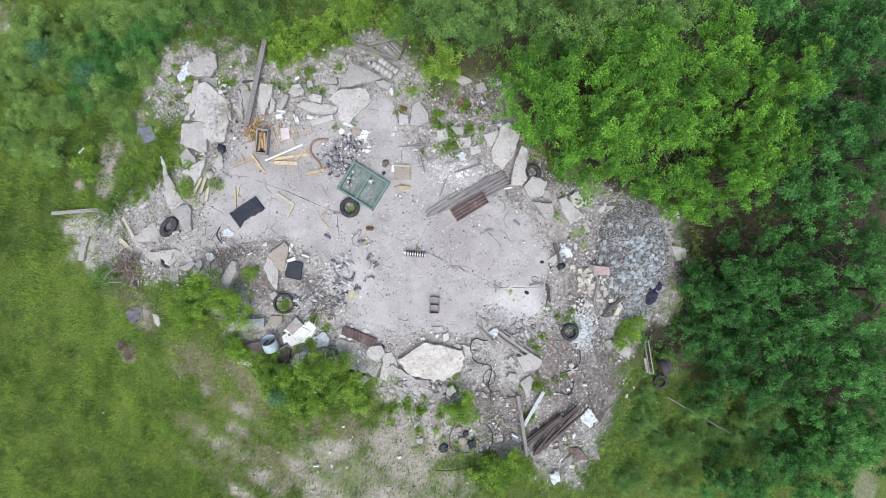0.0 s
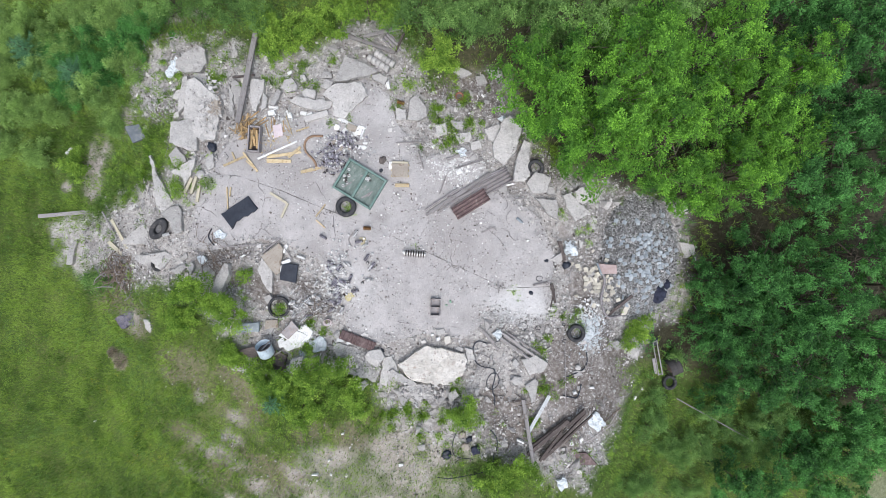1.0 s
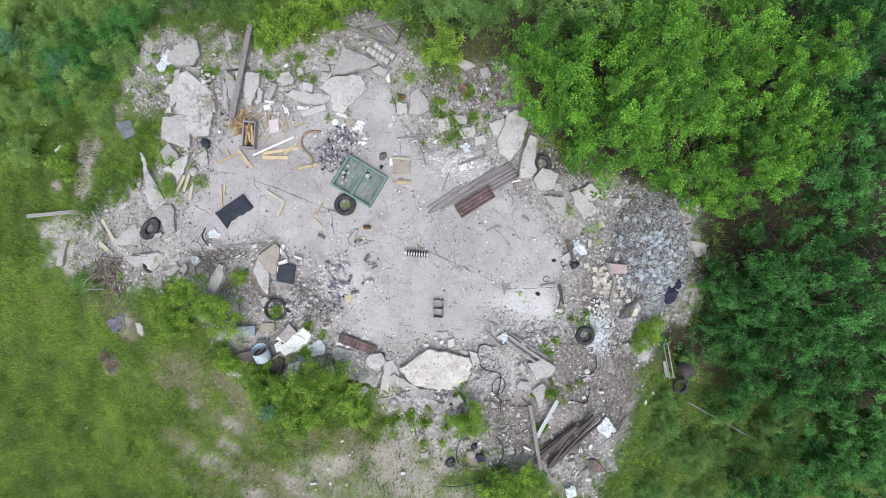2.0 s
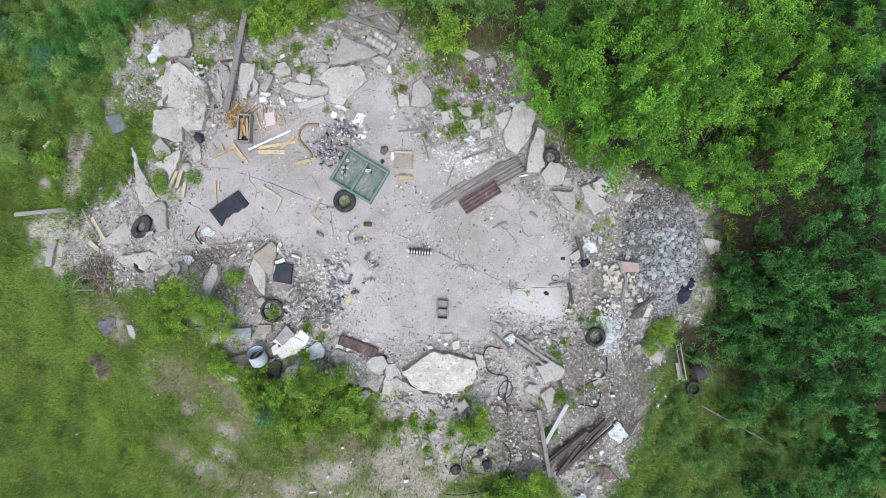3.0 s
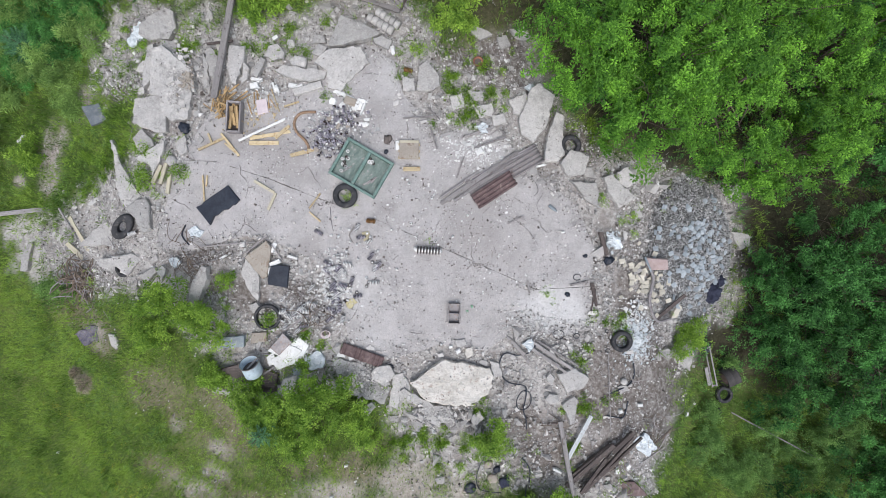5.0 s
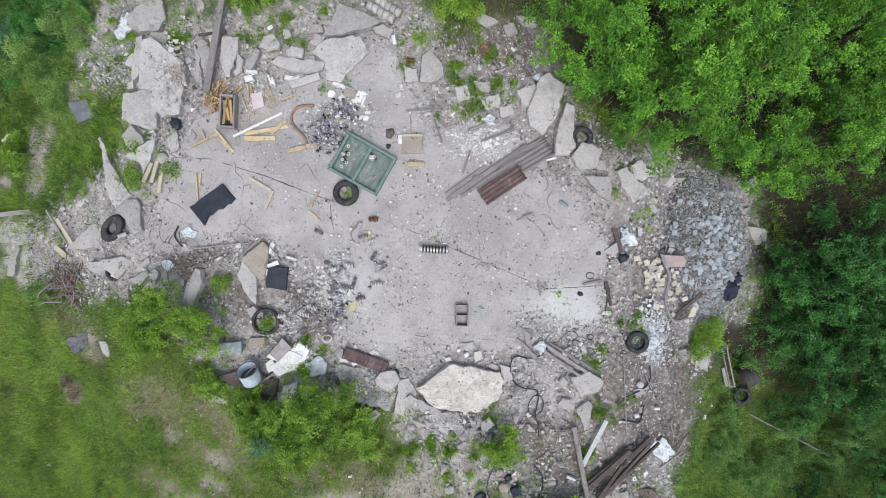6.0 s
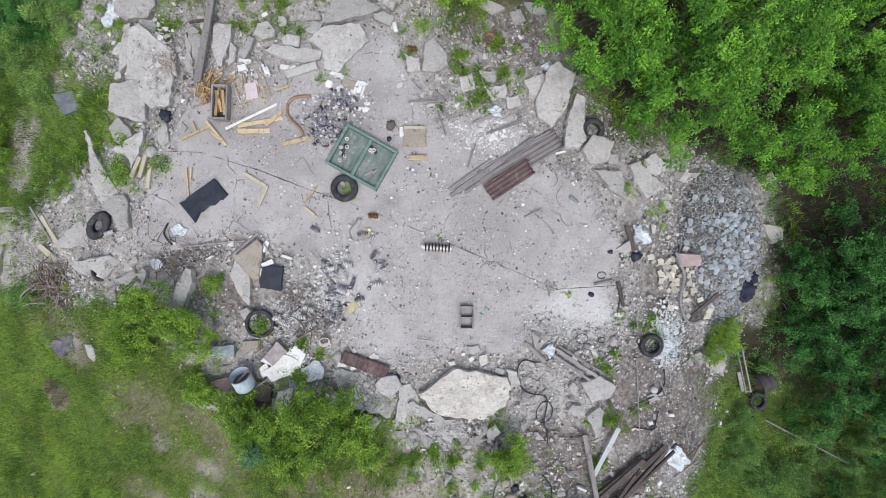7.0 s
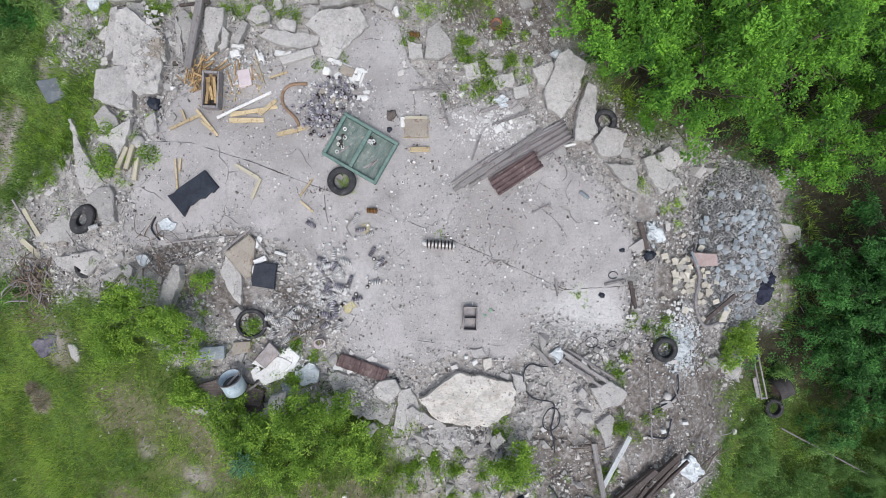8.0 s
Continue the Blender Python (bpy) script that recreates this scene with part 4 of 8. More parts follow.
CREAM = mottled("cream_tile", (0.5, 0.465, 0.38), (0.68, 0.65, 0.58), 5, 60, 0.5, None, 0.1, 0.002, vary=0.22)
SHARD = mottled("tile_shards", (0.26, 0.26, 0.265), (0.54, 0.545, 0.55), 3, 40, 0.5, None, 0.2, 0.003, vary=0.55, island=True)
SHARD_PALE = mottled("curved_shard_glaze", (0.36, 0.37, 0.37), (0.66, 0.67, 0.67), 3, 40, 0.45, None, 0.2, 0.003, vary=0.65, island=True)
CHIP = mottled("rubble_chips", (0.42, 0.405, 0.395), (0.66, 0.645, 0.63), 4, 60, 0.9, None, 0.3, 0.004, vary=0.48, island=True)
CHIP_PALE = mottled("white_chips", (0.6, 0.6, 0.59), (0.84, 0.84, 0.84), 4, 60, 0.6, None, 0.2, 0.004, vary=0.3, island=True)
CHIP_DARK = mottled("dark_chips", (0.1, 0.085, 0.08), (0.22, 0.19, 0.175), 4, 60, 0.8, None, 0.3, 0.004, vary=0.4, island=True)

NAVY = mottled("navy_cloth", (0.012, 0.016, 0.035), (0.06, 0.065, 0.1), 7, 50, 0.9, None, 0.6, 0.02)
FADED = mottled("faded_cloth", (0.07, 0.07, 0.1), (0.26, 0.24, 0.28), 5, 40, 0.9, (0.2, 0.18, 0.14), 0.6, 0.02)
DRUM = mottled("drum_steel", (0.035, 0.033, 0.033), (0.085, 0.078, 0.078), 5, 40, 0.7)
TWIG = mottled("dead_twig", (0.13, 0.1, 0.08), (0.26, 0.21, 0.17), 8, 50)
STRAW = make_leaf("dry_stalk", (0.14, 0.1, 0.06), (0.36, 0.29, 0.19))
DEAD_GRASS = make_leaf("dead_grass", (0.2, 0.17, 0.13), (0.5, 0.44, 0.36))
YELLOW = mottled("yellow_petal", (0.6, 0.45, 0.02), (0.75, 0.6, 0.05), 6, 60, 0.6)
HOSE = mottled("brown_rubber", (0.2, 0.12, 0.075), (0.36, 0.25, 0.17), 7, 50, 0.7, (0.45, 0.36, 0.28), 0.3, 0.004)
ROCK = make_concrete("rubble_stone", (0.36, 0.345, 0.335), (0.58, 0.56, 0.55), 0.25, 0.35)

# ---- broken slabs, north-west side ----
slab(-8.11, 3.69, [(-0.43, 0.40), (0.20, 0.50), (0.31, 0.36), (0.35, -0.50), (0.09, -0.52), (-0.51, -0.24)], 0.16, (0, 3), 0.05)
slab(-7.59, 4.35, [(-0.55, -0.15), (-0.43, 1.02), (-0.14, 1.13), (0.58, 0.48), (0.67, 0.09), (0.42, -0.83), (-0.01, -0.88), (-0.23, -0.68), (-0.31, -0.19)], 0.2, (2, -3), 0.03, rough=0.02, label="long broken concrete slab topped with crumbled rubble")
slab(-8.20, 4.99, [(0.01, 0.54), (0.14, 0.59), (0.16, 0.26), (0.03, -0.39), (-0.17, -0.59), (-0.18, -0.41)], 0.22, (0, 8), 0.02)
slab(-7.88, 6.06, [(-0.53, -0.24), (-0.49, -0.02), (-0.10, 0.31), (0.25, 0.46), (0.43, 0.33), (0.44, -0.09), (0.22, -0.37), (-0.23, -0.38)], 0.24, (3, 4), 0.05, rough=0.02)
slab(-7.65, 5.50, [(-0.23, 0.18), (0.20, 0.14), (0.22, -0.19), (0.0, -0.14), (-0.20, 0.0)], 0.12)
slab(-8.39, 5.03, [(-0.22, -0.13), (-0.04, 0.16), (0.19, 0.14), (0.07, -0.17)], 0.1)
slab(-8.38, 2.99, [(-0.33, 0.07), (-0.03, 0.33), (0.21, 0.05), (0.27, -0.14), (-0.12, -0.32)], 0.15, (0, -4), 0.03)
slab(-8.16, 2.50, [(-0.46, 0.03), (0.35, 0.46), (0.27, 0.13), (-0.05, -0.46), (-0.11, -0.16)], 0.08, (6, 0), 0.05)
slab(-7.37, 2.78, [(-0.10, 0.16), (0.11, 0.31), (0.18, -0.16), (-0.03, -0.24), (-0.15, -0.07)], 0.13)
slab(-9.39, 2.76, [(-0.12, 0.35), (-0.05, 0.37), (0.16, -0.33), (0.01, -0.39)], 0.14, (0, 4))
slab(-9.08, 1.83, [(-0.24, 0.56), (-0.06, 0.59), (0.43, -0.29), (0.04, -0.63), (-0.17, -0.24)], 0.15, (0, 4), 0.02)
slab(-8.56, 1.06, [(-0.42, 0.15), (-0.10, 0.36), (0.15, 0.38), (0.23, 0.20), (0.27, -0.43), (0.03, -0.53), (-0.17, -0.13)], 0.16, (-3, 0), 0.03)
slab(-10.04, 0.58, [(-0.66, -0.31), (0.07, 0.31), (0.24, 0.34), (0.35, -0.34)], 0.12, (4, 0), 0.02)
slab(-9.21, -0.24, [(-0.53, 0.11), (0.21, 0.24), (0.48, 0.11), (0.04, -0.35), (-0.21, -0.11)], 0.12, (5, 5), 0.04)
slab(-9.79, -0.28, [(-0.37, 0.16), (0.08, 0.19), (0.44, -0.04), (0.14, -0.26), (-0.30, -0.05)], 0.08)
slab(-7.04, -0.97, [(0.18, 0.57), (0.31, 0.53), (0.32, 0.21), (-0.10, -0.59), (-0.27, -0.53), (-0.30, -0.36), (-0.13, 0.16)], 0.16, (0, -10), 0.06)
slab(-5.59, -0.78, [(-0.28, 0.17), (-0.14, 0.53), (0.15, 0.29), (0.20, 0.0), (0.14, -0.61), (-0.06, -0.37)], 0.1)
slab(-5.52, -1.56, [(-0.18, 0.07), (0.01, 0.14), (0.26, -0.05), (-0.09, -0.16)], 0.1)
slab(-8.07, -0.51, [(-0.15, 0.0), (0.03, 0.15), (0.11, 0.06), (0.01, -0.21)], 0.1)
slab(-8.44, -0.57, [(-0.36, -0.05), (0.15, 0.19), (0.24, 0.06), (-0.03, -0.20)], 0.12)
slab(-13.42, 0.0, [(-0.18, -0.42), (0.0, -0.45), (0.1, -0.05), (0.22, 0.46), (0.1, 0.42), (-0.12, 0.02)], 0.14, (0, 5), 0.02, CONCRETE, label="long pale stone lying in grass")
slab(-9.87, -2.46, [(-0.12, 0.24), (0.06, 0.2), (0.15, -0.1), (0.08, -0.25), (-0.07, -0.1)], 0.08, (4, 0), 0.0, ROCK, label="pale stone half sunk in weeds")
slab(-0.16, -2.68, [(-0.17, 0.09), (0.1, 0.11), (0.17, -0.05), (-0.09, -0.13)], 0.1)
slab(0.03, -2.93, [(-0.08, 0.1), (0.1, 0.14), (0.12, -0.08), (-0.06, -0.16)], 0.12, label="reddish grey broken stone", mat=STONE)
# ---- slabs, north side ----
slab(-6.45, 4.95, [(-0.19, 0.33), (-0.03, 0.43), (0.22, 0.12), (0.08, -0.60), (-0.09, -0.27)], 0.14, (0, 3))
slab(-6.21, 5.38, [(-0.18, 0.25), (0.22, 0.21), (0.06, -0.21), (-0.09, -0.25)], 0.1, label="pale broken slab under a grey beam", mat=PALE)
slab(-5.80, 4.86, [(-0.12, 0.50), (0.28, 0.49), (0.21, 0.04), (-0.01, -0.52), (-0.12, -0.49), (-0.24, -0.03)], 0.14, (0, -3), 0.03)
slab(-6.64, 4.70, [(-0.04, 0.55), (0.05, 0.28), (0.08, -0.46), (-0.09, -0.37)], 0.09)
slab(-5.18, 4.75, [(-0.21, -0.17), (0.07, 0.27), (0.19, 0.18), (-0.05, -0.28)], 0.16, (0, 2), 0.03)
slab(-5.55, 4.63, [(-0.04, 0.31), (0.12, 0.14), (0.05, -0.16), (-0.13, -0.28)], 0.12)
slab(-4.05, 4.52, [(-0.66, 0.06), (-0.47, 0.23), (0.01, 0.15), (0.69, 0.05), (0.59, -0.17), (0.21, -0.24), (-0.36, -0.08)], 0.14, (0, 2), 0.04)

slab(-3.05, 4.64, [(-0.63, 0.12), (-0.38, 0.36), (-0.19, 0.45), (0.60, 0.50), (0.79, 0.07), (0.40, -0.23), (0.02, -0.64), (-0.30, -0.52), (-0.31, -0.12)], 0.16, (2, 2), 0.05, label="large cracked concrete slab with a ragged edge")
slab(-2.65, 5.45, [(-0.66, -0.28), (-0.30, 0.50), (0.39, 0.21), (0.75, 0.01), (0.20, -0.16), (-0.38, -0.29)], 0.16, (-3, 3), 0.08)
slab(-1.91, 5.26, [(-0.23, 0.09), (0.0, 0.17), (0.27, 0.01), (0.16, -0.22), (-0.20, -0.05)], 0.12, (0, 4), 0.03)
slab(-3.53, 5.11, [(-0.22, -0.05), (-0.06, 0.18), (0.19, 0.06), (0.09, -0.19)], 0.16, rough=0.03)
slab(-4.72, 5.10, [(-0.30, -0.07), (-0.18, 0.19), (0.09, 0.22), (0.25, 0.01), (0.21, -0.16), (-0.07, -0.19)], 0.18, rough=0.03)
slab(-4.13, 4.84, [(-0.23, 0.05), (-0.05, 0.16), (0.23, 0.09), (0.19, -0.17), (-0.14, -0.12)], 0.16, rough=0.03)
slab(-4.31, 5.34, [(-0.09, 0.12), (0.06, 0.11), (0.11, -0.11), (-0.08, -0.13)], 0.12)
slab(-3.56, 5.42, [(-0.18, -0.10), (-0.14, 0.10), (0.14, 0.08), (0.18, -0.09)], 0.1, label="rounded segmented concrete kerb piece")
slab(-1.25, 4.11, [(-0.17, -0.17), (-0.16, 0.20), (0.16, 0.15), (0.17, -0.18)], 0.12)
slab(-0.73, 4.22, [(-0.33, -0.29), (-0.24, 0.31), (-0.01, 0.49), (0.30, 0.02), (0.30, -0.21), (-0.02, -0.33)], 0.14, (2, 0), 0.03)
slab(-4.76, 3.89, [(-0.22, -0.08), (-0.18, 0.09), (0.22, 0.09), (0.18, -0.11)], 0.06)
slab(0.61, 5.42, [(-0.37, 0.10), (-0.06, 0.17), (0.38, -0.07), (0.05, -0.20)], 0.12)
slab(1.73, 5.32, [(-0.29, 0.16), (0.19, 0.12), (0.26, -0.18), (-0.15, -0.09)], 0.12)
slab(1.28, 5.15, [(-0.18, 0.12), (0.08, 0.16), (0.18, -0.10), (-0.08, -0.18)], 0.08)
# ---- slabs, north-east side ----
slab(1.98, 3.20, [(-0.43, -0.20), (-0.06, 0.67), (0.14, 0.76), (0.53, 0.42), (0.28, -0.35), (-0.08, -0.77), (-0.37, -0.53)], 0.18, (0, -6), 0.1)
slab(2.47, 2.46, [(-0.26, -0.07), (0.04, 0.77), (0.23, 0.69), (0.23, -0.36), (0.06, -0.54), (-0.30, -0.50)], 0.18, (0, 4), 0.04)
slab(2.96, 1.86, [(-0.37, 0.01), (-0.08, 0.38), (0.39, 0.19), (0.25, -0.27), (-0.19, -0.31)], 0.2, (0, 0), 0.03)
slab(3.32, 1.09, [(-0.47, 0.34), (0.22, 0.27), (0.26, -0.39), (-0.01, -0.22)], 0.14, (3, 0), 0.02)
slab(4.08, 1.18, [(-0.34, 0.32), (-0.12, 0.40), (0.13, 0.11), (0.54, -0.24), (0.04, -0.51), (-0.25, -0.07)], 0.16, (0, 4), 0.03)
slab(4.34, 1.46, [(-0.23, 0.16), (0.05, 0.31), (0.34, -0.06), (0.05, -0.26), (-0.20, -0.15)], 0.2, (4, -4), 0.06)
slab(1.62, 3.47, [(-0.30, 0.12), (0.16, 0.30), (0.28, 0.10), (0.04, -0.32), (-0.19, -0.21)], 0.12, (0, 5))
slab(-0.01, 3.60, [(-0.19, 0.14), (0.13, 0.23), (0.17, -0.16), (-0.11, -0.22)], 0.1)
slab(0.69, 3.34, [(-0.27, 0.09), (0.18, 0.20), (0.25, -0.12), (-0.16, -0.17)], 0.1)
slab(0.51, 3.73, [(-0.22, 0.16), (0.25, 0.10), (0.15, -0.15), (-0.18, -0.10)], 0.1)
slab(1.06, 3.10, [(-0.20, 0.12), (0.12, 0.17), (0.21, -0.11), (-0.13, -0.18)], 0.08)
slab(8.93, -0.37, [(-0.39, 0.31), (0.24, 0.18), (0.26, -0.19), (-0.11, -0.29)], 0.12, (0, 6), 0.05)
slab(8.76, 1.18, [(-0.36, -0.03), (0.12, 0.28), (0.33, 0.05), (-0.09, -0.29)], 0.12)
slab(6.57, 0.85, [(-0.31, -0.04), (-0.13, 0.14), (0.26, 0.04), (0.17, -0.14)], 0.1)
slab(3.34, 1.65, [(-0.24, 0.18), (0.11, 0.11), (0.20, -0.18), (-0.08, -0.11)], 0.07)
# ---- slabs, south side ----
slab(-0.35, -3.73, [(-1.18, 0.08), (-0.41, 0.54), (-0.22, 0.63), (0.92, 0.37), (1.01, 0.13), (0.84, -0.32), (0.34, -0.60), (-0.46, -0.48), (-0.84, -0.37)], 0.2, (-4, 0), 0.05, STONE, "stone_slab", "large pale weathered slab leaning on rubble", "stone slab", "", 0.035, 0.02)
slab(-1.85, -3.89, [(-0.12, 0.42), (0.15, 0.48), (0.32, -0.01), (-0.06, -0.50), (-0.28, -0.39)], 0.1)
slab(-1.41, -4.10, [(-0.38, 0.23), (-0.28, 0.30), (0.47, -0.18), (0.39, -0.28), (-0.19, -0.07)], 0.14, (0, 0), 0.06)
slab(-0.85, -4.57, [(-0.45, 0.22), (0.32, 0.28), (0.38, -0.08), (0.01, -0.27), (-0.26, -0.15)], 0.16, (3, 0), 0.04, rough=0.03)
slab(-2.25, -3.43, [(-0.29, 0.05), (-0.15, 0.22), (0.21, 0.23), (0.33, 0.01), (0.08, -0.33), (-0.17, -0.18)], 0.2, rough=0.03)
slab(-2.88, -3.58, [(-0.69, 0.63), (0.07, 0.44), (0.80, -0.21), (0.65, -0.66), (-0.24, -0.37), (-0.59, 0.17)], 0.06, jag=0.04)
slab(-3.53, -3.80, [(-0.07, 0.39), (0.17, 0.10), (0.02, -0.29), (-0.13, -0.20)], 0.1)
slab(2.79, -3.80, [(-0.46, 0.20), (0.04, 0.31), (0.40, 0.04), (0.24, -0.22), (-0.21, -0.33)], 0.12, (0, 3), 0.05)
slab(2.71, -4.64, [(-0.25, 0.18), (0.06, 0.40), (0.17, 0.30), (0.04, -0.41), (-0.02, -0.47)], 0.12, (0, 3), 0.02)
slab(2.20, -4.28, [(-0.20, 0.0), (-0.08, 0.14), (0.14, 0.10), (0.19, -0.08), (-0.06, -0.16)], 0.16, rough=0.03)
slab(2.17, -3.74, [(-0.14, 0.01), (-0.01, 0.15), (0.13, -0.01), (0.02, -0.15)], 0.12, rough=0.02)
slab(0.60, -5.07, [(-0.37, -0.20), (-0.08, 0.16), (0.25, 0.25), (0.31, 0.06), (-0.11, -0.27)], 0.14)
slab(-4.76, -3.65, [(-0.30, -0.18), (-0.08, 0.21), (0.26, 0.27), (0.17, -0.06), (-0.04, -0.25)], 0.22, (0, 5), 0.05)
slab(-6.56, -3.81, [(-0.32, 0.03), (-0.17, 0.16), (0.29, -0.03), (0.20, -0.16)], 0.1)
slab(-6.49, -1.87, [(-0.17, -0.01), (0.01, 0.31), (0.11, 0.24), (0.11, -0.28), (-0.06, -0.27)], 0.1)
slab(0.74, -3.43, [(-0.16, 0.24), (0.10, 0.16), (0.15, -0.17), (-0.08, -0.22)], 0.1)
slab(0.18, -4.71, [(-0.13, 0.09), (0.09, 0.19), (0.19, 0.01), (-0.01, -0.18), (-0.14, -0.11)], 0.16, rough=0.03)
slab(-2.65, -4.35, [(-0.22, -0.01), (0.07, 0.18), (0.19, 0.04), (-0.04, -0.21)], 0.1)
slab(6.34, -3.73, [(-0.39, 0.03), (-0.03, 0.28), (0.24, 0.03), (0.18, -0.34)], 0.14, rough=0.03)
slab(5.67, -3.43, [(-0.26, 0.07), (0.02, 0.17), (0.24, -0.03), (0.01, -0.22)], 0.12, rough=0.03)
slab(4.18, -4.18, [(-0.17, 0.07), (0.08, 0.11), (0.16, -0.05), (-0.07, -0.12)], 0.08)

# round stones and a segmented block
for px, py, r in [(-7.66, 2.42, 0.14), (4.19, -3.97, 0.09)]:
    solo("round_stone", lathe_bm([(0, 0), (r, 0), (r * 1.02, 0.06), (r * 0.9, 0.1), (0, 0.11)], 18), CONCRETE, "round grey concrete disc lying flat", "concrete disc", "", "", True).matrix_world = pose(px, py, gzf(px, py) + 0.02)


def ribbed_block(x1, y1, x2, y2, w):
    cx, cy = (x1 + x2) / 2, (y1 + y2) / 2
    ln = math.hypot(x2 - x1, y2 - y1)
    ob = thing("ribbed_block", "rounded ribbed concrete block beside slabs", "concrete block", cx, cy, 0.02, math.degrees(math.atan2(y2 - y1, x2 - x1)), "ribbed blocks")
    for k in range(5):
        part("segment", lathe_bm([(0, -ln / 10.4), (w * 0.42, -ln / 10.4), (w * 0.5, -ln / 14), (w * 0.5, ln / 14), (w * 0.42, ln / 10.4), (0, ln / 10.4)], 14, None, pose((k - 2) * ln / 5, 0, w * 0.3, 0, 90, 0)), CONCRETE, ob, "", True)


bar("kerb_stone", -4.26, 4.02, -3.53, 4.22, 0.2, 0.14, CONCRETE, "worn concrete kerb stone lying among slabs", "kerb stone", 0.0, 0, "", 0.12)
ribbed_block(-2.25, 5.95, -1.61, 5.53, 0.24)
ribbed_block(-2.02, 6.08, -1.44, 5.67, 0.24)

# ---- planks, beams and boards ----
W = "weathered grey wooden plank lying on the rubble"
bar("beam", -5.73, 6.73, -6.37, 3.97, 0.16, 0.1, WOOD_GREY, "long grey timber beam lying across slabs", "beam", 0.22)
bar("batten", -6.52, 5.42, -5.84, 5.48, 0.06, 0.05, WOOD_DARK, "dark wooden batten under a beam", "batten", 0.18)
bar("plank", -14.44, 1.33, -11.69, 1.52, 0.13, 0.05, WOOD_GREY, "pale grey plank lying in tall grass", "plank", 0.1)
bar("plank", -11.23, 1.11, -10.72, 0.11, 0.12, 0.04, WOOD_PALE, "pale split board standing among stones", "plank", 0.08, 0, "", 0.3)
bar("plank", -11.72, 1.40, -11.17, 0.34, 0.05, 0.04, WOOD_GREY, W, "plank", 0.05)
bar("plank", -11.46, 0.36, -11.02, -0.09, 0.16, 0.04, WOOD_PALE, "pale split board standing among stones", "plank", 0.04, 0, "", 0.3)
for x1, y1, x2, y2 in [(-8.20, 1.84, -7.95, 2.32), (-7.99, 1.82, -7.80, 2.36), (-7.80, 1.55, -7.70, 2.07)]:
    bar("batten", x1, y1, x2, y2, 0.1, 0.08, WOOD_PALE, "pale timber batten lying beside broken slabs", "batten", 0.03, 0, "pale battens", 0.1)
F_ = "fresh yellow splintered wood strip on concrete"
for x1, y1, x2, y2, w in [(-6.89, 2.66, -6.20, 2.95, 0.08), (-6.61, 3.08, -6.53, 2.84, 0.06), (-6.25, 3.06, -5.81, 2.46, 0.08), (-6.16, 2.8, -5.84, 2.5, 0.06), (-5.49, 2.77, -4.73, 2.74, 0.13), (-5.46, 2.88, -4.41, 3.03, 0.09), (-4.80, 2.87, -4.43, 3.16, 0.1), (-5.40, 2.95, -4.85, 2.93, 0.06), (-4.41, 2.38, -3.75, 2.53, 0.11),
                          (-6.80, 1.98, -6.79, 1.29, 0.045), (-6.68, 1.98, -6.72, 1.69, 0.045), (-4.54, 3.68, -4.15, 3.79, 0.05), (-3.67, 1.36, -3.97, 0.99, 0.05), (-3.97, 0.89, -3.69, 0.63, 0.045), (-4.86, 4.16, -4.68, 3.56, 0.03)]:
    bar("wood_strip", x1, y1, x2, y2, w, 0.03, WOOD_FRESH, F_, "wood strip", 0.05, 0, "wood strips", 0.25)
for x1, y1, x2, y2 in [(-5.40, 1.77, -4.89, 1.44), (-4.85, 1.43, -5.07, 0.99)]:
    bar("batten", x1, y1, x2, y2, 0.075, 0.035, WOOD_PALE, "cream painted batten lying on the concrete floor", "batten", 0.04, 0, "cream battens")
bar("white_strip", -5.77, 2.84, -4.53, 3.36, 0.06, 0.04, WHITE, "white plastic strip lying on the floor", "strip", 0.05)
bar("white_strip", -7.46, 4.17, -6.78, 4.08, 0.03, 0.02, WOOD_GREY, "thin grey rod across the rubble", "rod", 0.1)
for x1, y1, x2, y2, w in [(-0.54, 0.96, 1.48, 2.22, 0.1), (-0.39, 1.05, 0.72, 1.74, 0.12), (-0.20, 1.02, 1.47, 2.04, 0.08), (-0.57, 1.11, 0.47, 1.77, 0.06)]:
    bar("plank", x1, y1, x2, y2, w, 0.04, WOOD_GREY, "weathered grey board beside a brown sheet", "plank", 0.05, 0, "grey boards", 0.15)
for x1, y1, x2, y2, w in [(0.13, 2.67, 0.84, 2.88, 0.08), (0.37, 2.38, 1.21, 2.63, 0.06), (-0.74, 2.97, -0.58, 2.39, 0.05), (-1.43, 3.22, -0.60, 3.24, 0.04), (-0.78, 3.48, -0.48, 3.15, 0.03), (-0.11, 1.61, 0.11, 2.17, 0.04)]:
    bar("plank", x1, y1, x2, y2, w, 0.03, WOOD_GREY, W, "plank", 0.06, 0, "grey boards", 0.25)
# south-east timber
bar("beam", 2.39, -4.90, 2.67, -6.89, 0.12, 0.09, WOOD_GREY, "grey squared timber lying on debris", "beam", 0.15)
bar("white_board", 2.55, -5.95, 3.23, -4.8, 0.11, 0.03, WOOD_WHITE, "pale grey painted board lying on debris", "board", 0.14)
bar("dark_beam", 2.53, -6.69, 3.83, -5.64, 0.14, 0.1, WOOD_DARK, "dark rotten timber in a pile", "beam", 0.1, 0, "dark timbers", 0.2)
bar("dark_beam", 3.82, -5.83, 4.38, -5.34, 0.14, 0.1, WOOD_DARK, "dark rotten timber in a pile", "beam", 0.14, 0, "dark timbers", 0.2)
